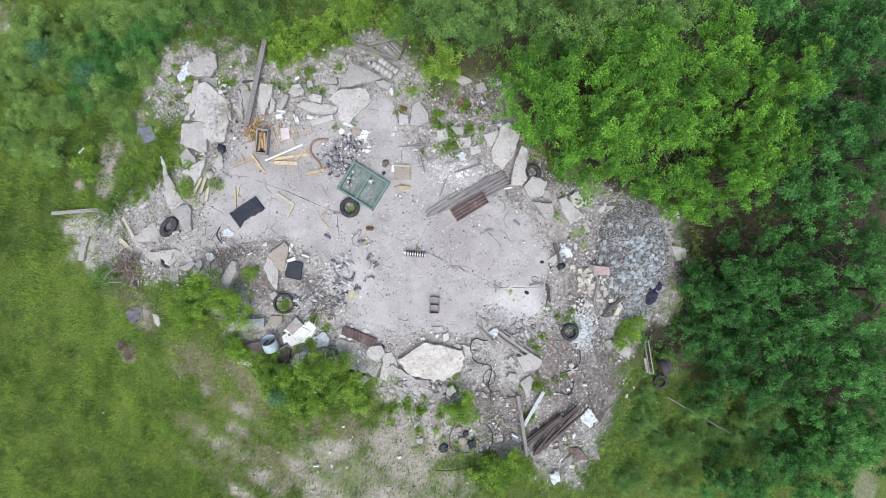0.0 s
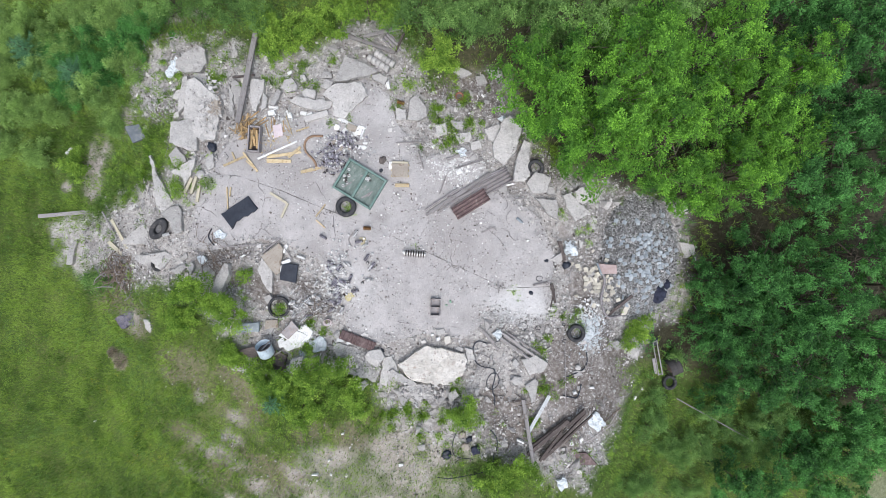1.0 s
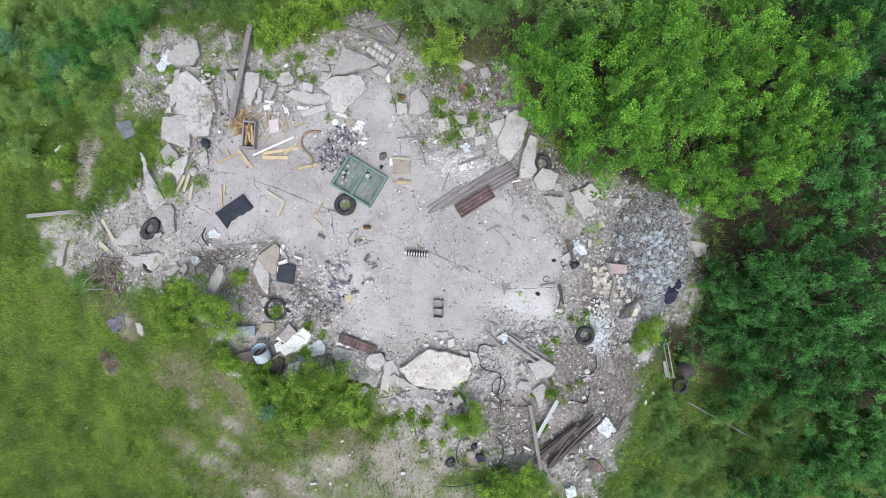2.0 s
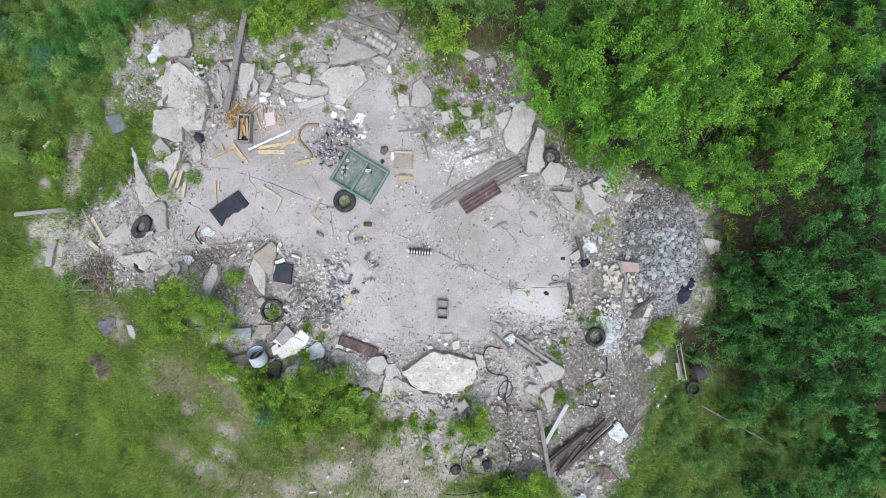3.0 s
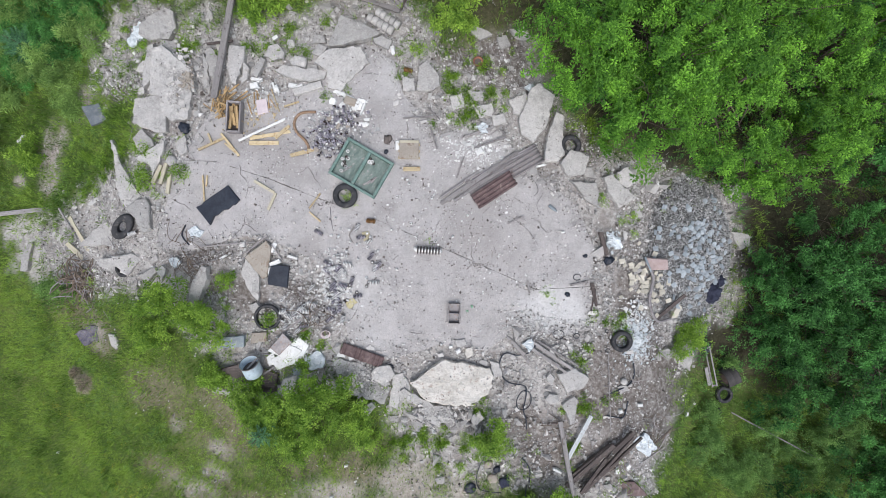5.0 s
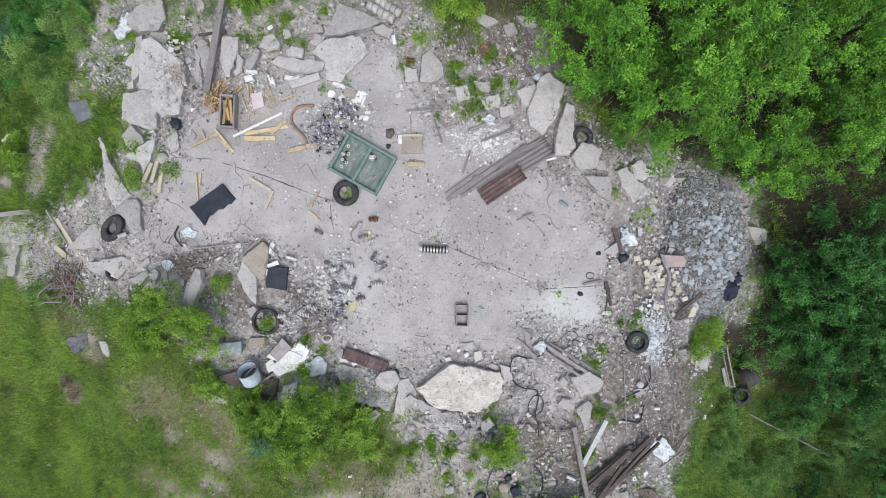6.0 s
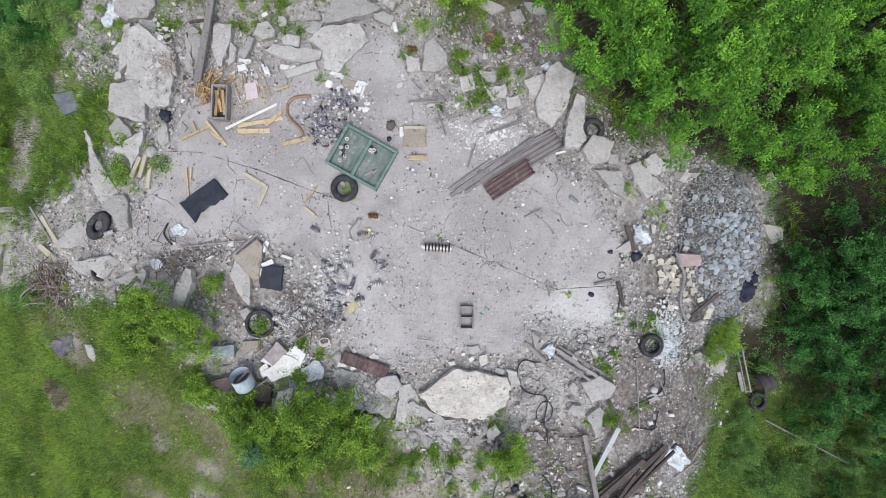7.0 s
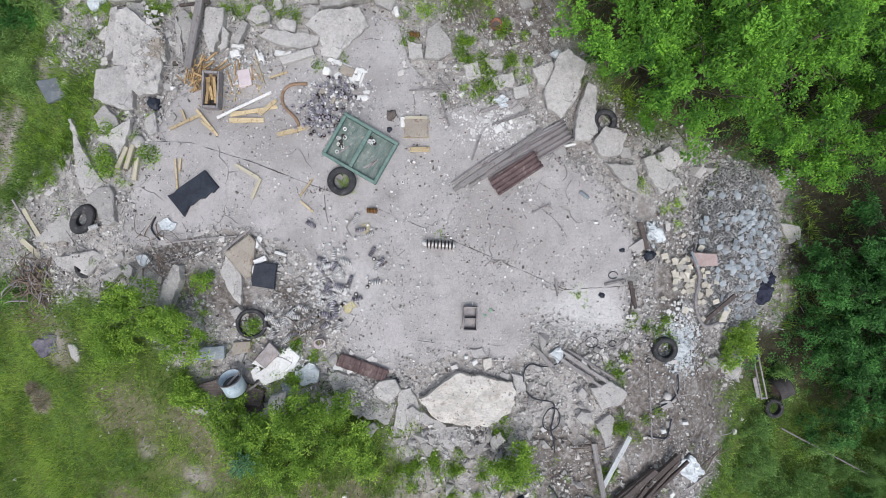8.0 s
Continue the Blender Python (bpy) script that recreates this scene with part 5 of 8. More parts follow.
bar("dark_beam", 2.68, -6.45, 3.75, -5.66, 0.1, 0.1, WOOD_DARK, "dark rotten timber in a pile", "beam", 0.05, 0, "dark timbers", 0.2)
bar("dark_beam", 3.0, -6.9, 4.40, -5.47, 0.09, 0.09, WOOD_DARK, "dark rotten timber in a pile", "beam", 0.1, 0, "dark timbers", 0.2)
bar("dark_beam", 3.23, -6.75, 4.64, -5.52, 0.07, 0.07, WOOD_DARK, "dark rotten timber in a pile", "beam", 0.08, 0, "dark timbers", 0.2)
bar("dark_beam", 2.90, -6.91, 3.62, -6.0, 0.1, 0.06, WOOD_DARK, "grey brown timber in a pile", "beam", 0.16, 0, "dark timbers", 0.2)
for x1, y1, x2, y2, w, c in [(4.53, -6.59, 5.44, -6.00, 0.05, 0), (4.83, -6.27, 5.75, -5.50, 0.04, 1), (3.95, -5.77, 4.49, -6.50, 0.03, 0), (3.11, -5.10, 3.29, -5.77, 0.03, 0), (2.05, -4.97, 2.49, -4.95, 0.05, 1), (2.13, -4.70, 2.35, -4.87, 0.03, 1),
                             (1.69, -2.71, 2.74, -3.50, 0.08, 0), (1.86, -2.72, 2.91, -3.44, 0.06, 0), (1.62, -2.86, 2.58, -3.60, 0.09, 0), (1.05, -2.57, 1.49, -3.05, 0.09, 0), (1.17, -2.71, 1.61, -3.28, 0.07, 0), (1.81, -3.00, 2.39, -3.40, 0.08, 0), (1.79, -2.85, 2.82, -3.59, 0.05, 0),
                             (2.75, -1.29, 3.21, -1.21, 0.06, 0), (3.34, -1.28, 3.44, -1.86, 0.09, 1), (3.57, 0.06, 3.72, -0.52, 0.06, 1), (1.17, 0.38, 1.60, 0.56, 0.04, 0), (1.43, 0.57, 1.62, 0.46, 0.03, 0), (-3.79, -2.23, -3.23, -1.55, 0.03, 0), (-4.48, -1.95, -3.75, -1.65, 0.05, 0), (-4.82, -2.19, -3.95, -1.71, 0.04, 0),
                             (-5.69, -0.10, -5.14, 0.32, 0.07, 0), (-7.46, -0.48, -6.56, -0.26, 0.06, 0), (-7.08, 0.09, -5.47, 0.17, 0.04, 0), (3.28, -2.05, 3.43, -1.41, 0.04, 1), (1.64, -1.13, 1.67, -1.45, 0.06, 0), (-5.43, -3.35, -4.60, -2.85, 0.06, 0), (-3.27, -3.42, -3.03, -2.97, 0.05, 0), (5.66, -5.71, 5.26, -6.32, 0.05, 0),
                             (3.76, -3.12, 3.76, -5.27, 0.03, 0), (3.20, -4.41, 3.25, -4.82, 0.03, 0)]:
    bar("stick", x1, y1, x2, y2, w, w * 0.6, WOOD_DARK if c else WOOD_GREY, "thin broken wooden stick among debris", "stick", 0.05, 0, "broken sticks", 0.4)
bar("fallen_log", 8.5, -5.85, 11.3, -7.5, 0.045, 0.045, WOOD_GREY, "pale grey bare fallen trunk lying over grass", "log", 0.48, 0, "", 0.3)

# ---- sheets and panels ----


def sheet(name, poly3, th, mat, label, category, lift=0.04, tilt=(0, 0)):
    x, y, poly = poly3
    rng = random.Random(int(abs(x * 91 + y * 57) * 100))
    crumple = mat in (FOIL, NAVY, FADED)
    bm = slab_bm(poly, th, rng, 0.035 if crumple else 0.008, 0.004, 0.09 if crumple else 0.2)
    if crumple:
        bmesh.ops.triangulate(bm, faces=bm.faces[:])
        bmesh.ops.subdivide_edges(bm, edges=[e for e in bm.edges if e.calc_length() > 0.07], cuts=1)
        for v in bm.verts:
            if v.co.z > 0:
                v.co.z = 0.01 + 0.09 * abs(noise.noise(Vector((v.co.x * 6 + x * 7, v.co.y * 6, 1)))) + 0.05 * abs(noise.noise(Vector((v.co.x * 19, v.co.y * 19 + y * 5, 2))))
    ob = solo(name, bm, mat, label, category)
    ob.matrix_world = pose(x, y, gzf(x, y) + lift + 0.03, tilt[0], tilt[1], 0)
    return ob


sheet("plywood_sheet", (-5.30, -0.34, [(-0.40, 0.13), (0.17, 0.54), (0.29, 0.36), (0.14, -0.40), (0.01, -0.47), (-0.21, -0.16)]), 0.02, PLY, "brown stained plywood sheet leaning on slabs", "plywood", 0.12, (6, 4))
sheet("plastic_sheet", (-6.42, 1.19, [(-0.57, -0.04), (-0.41, 0.02), (-0.36, 0.08), (0.30, 0.50), (0.60, 0.10), (0.47, -0.03), (0.41, -0.02), (0.26, -0.14), (0.15, -0.15), (0.0, -0.28), (-0.1, -0.29), (-0.23, -0.52)]), 0.05, BLACK, "black plastic panel with a notched edge on the concrete floor", "plastic panel", 0.05)
sheet("plastic_sheet", (-4.90, -0.71, [(-0.15, 0.23), (0.04, 0.26), (0.34, 0.20), (0.26, -0.35), (-0.23, -0.25), (-0.25, -0.11)]), 0.06, BLACK, "black plastic box lid lying on debris", "plastic lid", 0.06)
sheet("white_sheet", (-4.80, -2.74, [(-0.45, 0.04), (-0.17, 0.27), (0.28, 0.12), (0.47, 0.01), (0.05, -0.34), (-0.19, -0.10)]), 0.02, WHITE, "white plastic sheet on a rubbish heap", "plastic sheet", 0.1, (3, 0))
sheet("white_sheet", (-4.78, -2.96, [(-0.42, 0.0), (-0.08, 0.19), (0.51, 0.21), (0.23, -0.12), (-0.24, -0.27)]), 0.02, WHITE, "white plastic sheet on a rubbish heap", "plastic sheet", 0.06)
sheet("white_sheet", (-4.5, -2.66, [(-0.3, -0.2), (-0.12, 0.12), (0.1, 0.3), (0.34, 0.06), (0.2, -0.22), (-0.05, -0.3)]), 0.02, WHITE, "dirty white plaster sheet on a rubbish heap", "plaster sheet", 0.05, (4, -3))
sheet("white_sheet", (-5.18, -2.96, [(-0.14, 0.07), (0.05, 0.20), (0.16, -0.11), (-0.08, -0.16)]), 0.02, WHITE, "white plastic sheet on a rubbish heap", "plastic sheet", 0.05)
sheet("grey_board", (-4.86, -2.53, [(-0.29, -0.07), (0.07, 0.32), (0.29, 0.04), (-0.07, -0.29)]), 0.03, STEEL, "square brown grey board on white plastic", "board", 0.17, (4, 4))
sheet("metal_sheet", (-6.24, -2.45, [(-0.38, 0.15), (0.36, 0.16), (0.36, -0.14), (-0.34, -0.16)]), 0.03, GREYBLUE, "pale blue grey panel beside a shrub", "panel", 0.1)
sheet("tan_board", (-5.49, -2.36, [(-0.19, 0.13), (0.20, 0.14), (0.21, -0.11), (-0.23, -0.16)]), 0.02, PLY, "tan stained board on the ground", "board", 0.03)
sheet("grey_film", (-3.99, -3.01, [(-0.29, 0.09), (0.05, 0.27), (0.25, 0.07), (0.17, -0.19), (-0.18, -0.24)]), 0.04, FOIL, "crumpled translucent grey plastic film", "plastic film", 0.06)
sheet("grey_plank_deck", (-5.72, -3.36, [(-0.83, 0.20), (-0.21, 0.35), (0.69, 0.0), (0.60, -0.37), (-0.25, -0.18)]), 0.06, WOOD_DARK, "dark weathered planking under a bucket", "planking", 0.06)
sheet("grey_plank_deck", (-5.34, -3.74, [(-0.38, 0.07), (0.23, 0.18), (0.28, -0.04), (-0.13, -0.21)]), 0.05, WOOD_DARK, "dark weathered planking under a bucket", "planking", 0.03)
sheet("metal_sheet", (-10.12, 3.92, [(-0.33, 0.22), (0.13, 0.32), (0.33, -0.14), (-0.09, -0.33)]), 0.03, LIDGREY, "dull blue grey metal lid half hidden in grass", "metal lid", 0.1, (0, 8))
sheet("white_cloth", (-8.57, 5.89, [(-0.26, -0.20), (-0.15, 0.05), (0.10, 0.34), (0.26, 0.26), (0.16, -0.12), (-0.12, -0.33)]), 0.03, FOIL, "white plastic rag beside a slab", "plastic rag", 0.1)
sheet("white_rag", (0.62, 2.88, [(-0.20, 0.06), (-0.03, 0.15), (0.15, 0.05), (0.12, -0.13), (-0.04, -0.13)]), 0.05, FOIL, "white crumpled plastic rag on rubble", "plastic rag", 0.06)
sheet("white_rag", (1.89, 3.91, [(-0.13, 0.02), (0.03, 0.09), (0.12, -0.01), (-0.02, -0.10)]), 0.06, FOIL, "white crumpled plastic rag on rubble", "plastic rag", 0.1)
sheet("white_rag", (4.81, -5.86, [(-0.32, 0.14), (0.05, 0.33), (0.35, -0.03), (0.09, -0.31), (-0.17, -0.13)]), 0.06, FOIL, "white crumpled plastic rag on rubble", "plastic rag", 0.06)
sheet("clear_film", (4.58, -2.93, [(-0.19, 0.11), (0.11, 0.21), (0.17, -0.04), (-0.10, -0.27)]), 0.03, FOIL, "crumpled clear plastic film on dirt", "plastic film", 0.03)
sheet("clear_film", (1.62, -2.83, [(-0.19, 0.04), (0.07, 0.19), (0.13, -0.04), (-0.01, -0.19)]), 0.03, FOIL, "crumpled clear plastic film on dirt", "plastic film", 0.05)
sheet("clear_film", (-7.07, 0.48, [(-0.19, 0.07), (0.02, 0.19), (0.22, 0.02), (0.07, -0.16), (-0.13, -0.12)]), 0.03, FOIL, "crumpled clear plastic film on dirt", "plastic film", 0.03)
sheet("clear_film", (3.99, -0.22, [(-0.18, 0.20), (0.11, 0.13), (0.20, -0.14), (0.02, -0.19), (-0.14, 0.01)]), 0.04, FOIL, "crumpled clear plastic film on dirt", "plastic film", 0.05)
sheet("clear_film", (-7.67, -0.27, [(-0.19, 0.07), (0.05, 0.12), (0.15, -0.04), (-0.02, -0.16)]), 0.03, FOIL, "crumpled clear plastic film on dirt", "plastic film", 0.03)
sheet("plaster_sheet", (-5.13, 3.72, [(-0.15, 0.17), (0.12, 0.2), (0.17, -0.17), (-0.13, -0.21)]), 0.03, PINK, "pale pink square panel among wood scraps", "panel", 0.04)
sheet("plaster_sheet", (3.66, -7.77, [(0.14, 0.16), (0.02, 0.22), (-0.12, 0.1), (-0.2, 0.12), (-0.16, -0.06), (-0.04, -0.26), (0.06, -0.14), (0.16, -0.12)]), 0.03, FOIL, "white broken panel by a shrub", "panel", 0.1)
sheet("plaster_sheet", (5.21, -0.85, [(-0.32, 0.19), (0.26, 0.12), (0.29, -0.16), (-0.23, -0.16)]), 0.02, CLAY_PINK, "faded pink plaster sheet on the tile heap", "plaster", 0.36, (6, 4))
bar("metal_strip", 4.79, -0.64, 4.94, -1.03, 0.05, 0.02, GREYBLUE, "pale teal metal strip on the tile heap", "metal strip", 0.36)
sheet("rusty_plate", (4.43, -7.05, [(-0.37, 0.20), (0.06, 0.20), (0.43, -0.20), (-0.12, -0.20)]), 0.03, RUST, "rusty brown metal plate on debris", "metal plate", 0.05)

for k, (x, y, lx, ly, turn) in enumerate([(-5.34, 4.29, 0.22, 0.16, 10), (-5.26, 4.46, 0.3, 0.08, -8), (-4.80, 4.22, 0.06, 0.25, 20), (-4.71, 4.16, 0.06, 0.25, 20), (-4.75, 4.18, 0.15, 0.05, 10), (-4.31, 4.23, 0.22, 0.12, -10), (-4.11, 4.20, 0.18, 0.08, 20),
                                         (-3.09, 3.98, 0.3, 0.09, -20), (-2.82, 3.84, 0.3, 0.09, -25), (-2.53, 3.63, 0.1, 0.3, -20), (-2.68, 3.57, 0.2, 0.12, 30), (-2.51, 3.12, 0.22, 0.1, 0), (-4.99, 0.0, 0.12, 0.3, -30), (-4.95, -0.41, 0.3, 0.14, 20), (-5.10, -0.61, 0.12, 0.2, 10),
                                         (-6.36, -0.20, 0.22, 0.06, 30), (-4.48, -0.27, 0.28, 0.07, -20), (-1.61, 2.52, 0.1, 0.26, 0), (2.09, 1.86, 0.26, 0.06, 10), (-4.74, 5.54, 0.16, 0.1, 25), (-1.64, 5.04, 0.1, 0.22, 10), (2.61, 0.10, 0.1, 0.05, 0),
                                         (4.32, -6.38, 0.15, 0.1, 40), (3.98, -6.47, 0.1, 0.14, 20), (3.05, -6.89, 0.2, 0.1, 60), (2.31, -6.31, 0.25, 0.07, -25), (4.08, -4.79, 0.12, 0.1, 10), (4.69, -4.71, 0.16, 0.08, 0), (6.51, -5.44, 0.08, 0.16, -20), (-0.83, -4.15, 0.16, 0.12, 20),
                                         (-0.24, -2.90, 0.14, 0.1, 30), (-0.43, -2.78, 0.1, 0.08, 0), (6.12, -2.25, 0.3, 0.16, 30), (7.21, -2.51, 0.1, 0.1, 30), (-3.31, -2.89, 0.24, 0.12, -10), (-3.03, -2.97, 0.2, 0.1, 20), (-7.21, -1.99, 0.1, 0.1, 0), (-12.82, -6.16, 0.1, 0.05, 0), (-3.36, -5.93, 0.11, 0.06, 10), (-3.83, -6.82, 0.1, 0.06, 30), (-4.32, -7.3, 0.2, 0.05, 0), (-3.79, -7.3, 0.08, 0.07, 60), (-1.53, -6.99, 0.16, 0.09, 10), (-13.5, 3.68, 0.3, 0.08, 40)]):
    rng = random.Random(k)
    bm = slab_bm([(-lx / 2, -ly / 2), (lx / 2, -ly / 2 * rng.uniform(0.6, 1)), (lx / 2, ly / 2), (-lx / 2 * rng.uniform(0.7, 1), ly / 2)], 0.03, rng, 0.008, 0.003, 0.12)
    solo("white_fragment", bm, WHITE, "white broken plastic fragment lying on rubble", "plastic fragment", "white fragments").matrix_world = pose(x, y, gzf(x, y) + 0.07, rng.uniform(-8, 8), rng.uniform(-8, 8), turn)


def corrugated(name, x1, y1, x2, y2, width, mat, label, waves, amp=0.025, lift=0.05, along=True, category="roofing sheet", tilt=0.0, group=""):
    """A wavy roofing sheet; along: ridges run with its length."""
    ln = math.hypot(x2 - x1, y2 - y1)
    rng = random.Random(int(abs(x1 * 17 + y1 * 31) * 100))
    nu, nv = (12, waves * 6) if along else (waves * 6, 6)
    bm = bmesh.new()
    tops, lows = [], []
    for i in range(nu + 1):
        a, b = [], []
        for j in range(nv + 1):
            u, v = (i / nu - 0.5) * ln, (j / nv - 0.5) * width
            if i in (0, nu):
                u += rng.uniform(-0.02, 0.02)
            ph = 2 * math.pi * waves * (j / nv if along else i / nu)
            z = amp * (1 + math.sin(ph)) + 0.012 * math.sin(i * 1.3 + j * 0.2)
            a.append(bm.verts.new((u, v, z + 0.007)))
            b.append(bm.verts.new((u, v, z)))
        tops.append(a)
        lows.append(b)
    for i in range(nu):
        for j in range(nv):
            bm.faces.new((tops[i][j], tops[i + 1][j], tops[i + 1][j + 1], tops[i][j + 1]))
            bm.faces.new((lows[i][j], lows[i][j + 1], lows[i + 1][j + 1], lows[i + 1][j]))
    for i in range(nu):
        bm.faces.new((lows[i][0], lows[i + 1][0], tops[i + 1][0], tops[i][0]))
        bm.faces.new((lows[i + 1][nv], lows[i][nv], tops[i][nv], tops[i + 1][nv]))
    for j in range(nv):
        bm.faces.new((lows[0][j + 1], lows[0][j], tops[0][j], tops[0][j + 1]))
        bm.faces.new((lows[nu][j], lows[nu][j + 1], tops[nu][j + 1], tops[nu][j]))
    ob = solo(name, bm, mat, label, category, group, "", True)
    cx, cy = (x1 + x2) / 2, (y1 + y2) / 2
    ob.matrix_world = pose(cx, cy, gzf(cx, cy) + lift + 0.03, tilt, 0, math.degrees(math.atan2(y2 - y1, x2 - x1)))
    return ob


corrugated("roofing_sheet", 0.34, 0.97, 1.35, 1.57, 0.42, RUST, "brown corrugated roofing sheet on the concrete floor", 4, 0.02, 0.1)
corrugated("roofing_sheet", 0.22, 1.19, 2.08, 2.16, 0.44, ROOF_GREY, "grey brown corrugated roofing sheet on the concrete floor", 4, 0.02, 0.06)
corrugated("roofing_sheet", 0.17, 1.40, 2.02, 2.29, 0.3, ASBESTOS, "grey brown corrugated roofing sheet under another", 3, 0.02, 0.03)
corrugated("roofing_sheet", -3.28, -2.68, -2.22, -3.12, 0.3, RUST, "dark brown ribbed metal panel by stones", 9, 0.018, 0.08, False, "metal panel")
corrugated("roofing_sheet", -1.70, 6.62, -1.24, 6.14, 0.3, ASBESTOS, "grey corrugated roofing sheet under trees", 3, 0.02, 0.05)
bar("dark_batten", -1.11, 6.65, -1.39, 6.08, 0.06, 0.06, WOOD_DARK, "dark wooden batten under trees", "batten", 0.1)
bar("plank", -2.91, 6.64, -1.42, 6.08, 0.1, 0.05, WOOD_GREY, W, "plank", 0.06)
bar("plank", -2.35, 6.59, -1.14, 6.84, 0.1, 0.05, WOOD_GREY, W, "plank", 0.12)

# ---- the green case, the drawer and the small crate ----


def green_case(x1, y1, x2, y2, wd):
    ln = math.hypot(x2 - x1, y2 - y1)
    ob = thing("green_case", "open teal painted wooden case with two compartments", "wooden case", (x1 + x2) / 2, (y1 + y2) / 2, 0.05, math.degrees(math.atan2(y2 - y1, x2 - x1)))
    h, t = 0.16, 0.07
    for s in (-1, 1):
        part("side_rail", box_bm(ln, t, h, 0.008, None, (0, s * (wd - t) / 2, 0)), TEAL, ob)
        part("end_rail", box_bm(t, wd - 2 * t - 0.004, h, 0.008, None, (s * (ln - t) / 2, 0, 0)), TEAL, ob)
        panel = part("panel", box_bm(ln / 2 - t * 1.6, wd - 2 * t - 0.01, 0.02, 0.004, None, (s * (ln / 4 - t * 0.2), 0, 0.03)), MURK, ob, "grimy grey green inner panel")
        for k in range(3 if s > 0 else 1):
            part("inner_strip", box_bm(0.32 - 0.05 * k, 0.035, 0.02, 0.003, None, (s * (ln / 4 - t * 0.2) + 0.05 * k, -0.2 * wd + 0.055 * k, 0.052), 62 + k * 9), WOOD_GREY, panel)
    part("divider", box_bm(t * 1.2, wd - 2 * t - 0.004, h * 0.95, 0.008, None, (0, 0, 0)), TEAL, ob)
    rng = random.Random(4)
    for k in range(17):
        a, b = (-0.36 + rng.gauss(0, 0.05)) * ln if k < 11 else (0.1 + rng.gauss(0, 0.04)) * ln, (-0.02 + rng.gauss(0, 0.17)) * wd if k < 11 else (0.22 + rng.gauss(0, 0.07)) * wd
        r = rng.uniform(0.03, 0.05)
        part("insulator_ring", lathe_bm([(r * 0.5, 0), (r, 0), (r, 0.03), (r * 0.85, 0.04), (r * 0.5, 0.03), (r * 0.5, 0)], 14, None, pose(a, b, 0.055, rng.uniform(-10, 10), 0, 0)), PORCELAIN if k % 3 else GLAZE, ob, "", True)


green_case(-3.13, 2.32, -1.99, 1.60, 1.06)


def drawer(x1, y1, x2, y2, wd):
    ln = math.hypot(x2 - x1, y2 - y1)
    ob = thing("drawer_box", "grey open box filled with splintered yellow wood", "box", (x1 + x2) / 2, (y1 + y2) / 2, 0.05, math.degrees(math.atan2(y2 - y1, x2 - x1)))
    for s in (-1, 1):
        part("side", box_bm(ln, 0.04, 0.25, 0.006, None, (0, s * (wd - 0.04) / 2, 0)), ASBESTOS, ob)
        part("end", box_bm(0.05, wd - 0.09, 0.25, 0.006, None, (s * (ln - 0.05) / 2, 0, 0)), ASBESTOS, ob)
    part("base", box_bm(ln - 0.11, wd - 0.09, 0.02, 0.004, None, (0, 0, 0.01)), WOOD_DARK, ob)
    rng = random.Random(2)
    for k in range(14):
        part("wood_piece", box_bm(ln * rng.uniform(0.3, 0.75), rng.uniform(0.025, 0.07), 0.03, 0.006, None, (rng.uniform(-0.08, 0.1), (k - 6.5) * wd * 0.052, 0.06 + 0.04 * (k % 4)), rng.uniform(-22, 22), rng.uniform(-9, 9)), SPLINTER, ob)


drawer(-5.80, 3.85, -5.88, 3.04, 0.38)
rs = random.Random(12)
for k in range(64):
    x, y = -6.15, 3.75
    x, y = x + rs.gauss(-0.05, 0.17), y + rs.gauss(0, 0.2)
    a = rs.gauss(0.9, 0.7)
    ln = rs.uniform(0.1, 0.42)
    bar("wood_splinter", x, y, x + ln * math.cos(a), y + ln * math.sin(a), rs.uniform(0.018, 0.05), 0.025, SPLINTER, "splintered orange yellow wood piece in a heap", "wood splinter", 0.04 + 0.0025 * k, rs.uniform(-5, 5), "wood splinters", 0.5)
for k in range(9):
    x, y = -5.20, 3.73
    x, y = x + rs.uniform(-0.3, 0.45), y + rs.uniform(-0.35, 0.3)
    a = rs.uniform(0.3, 2.2)
    ln = rs.uniform(0.15, 0.4)
    bar("wood_splinter", x, y, x + ln * math.cos(a), y + ln * math.sin(a), rs.uniform(0.02, 0.05), 0.025, SPLINTER, "splintered orange yellow wood piece in a heap", "wood splinter", 0.04, 0, "wood splinters", 0.5)


def crate(x, y, turn):
    ob = thing("small_crate", "small pale pallet with a plywood top", "pallet", x, y, 0.04, turn)
    part("board", box_bm(0.5, 0.4, 0.03, 0.004, None, (0, 0, 0.07)), PLY, ob, "pale brown plywood top")
    for s in (-1, 0, 1):
        part("runner", box_bm(0.55, 0.06, 0.07, 0.005, None, (0, s * 0.17, 0)), WOOD_FRESH, ob)
    part("edge_strip", box_bm(0.5, 0.07, 0.035, 0.005, None, (0.0, 0.24, 0.05)), WOOD_PALE, ob)


crate(-1.31, 2.36, -3)
bar("wood_block", -1.48, 1.90, -1.04, 1.89, 0.11, 0.06, WOOD_FRESH, "short pale wood block on the floor", "wood block", 0.04)


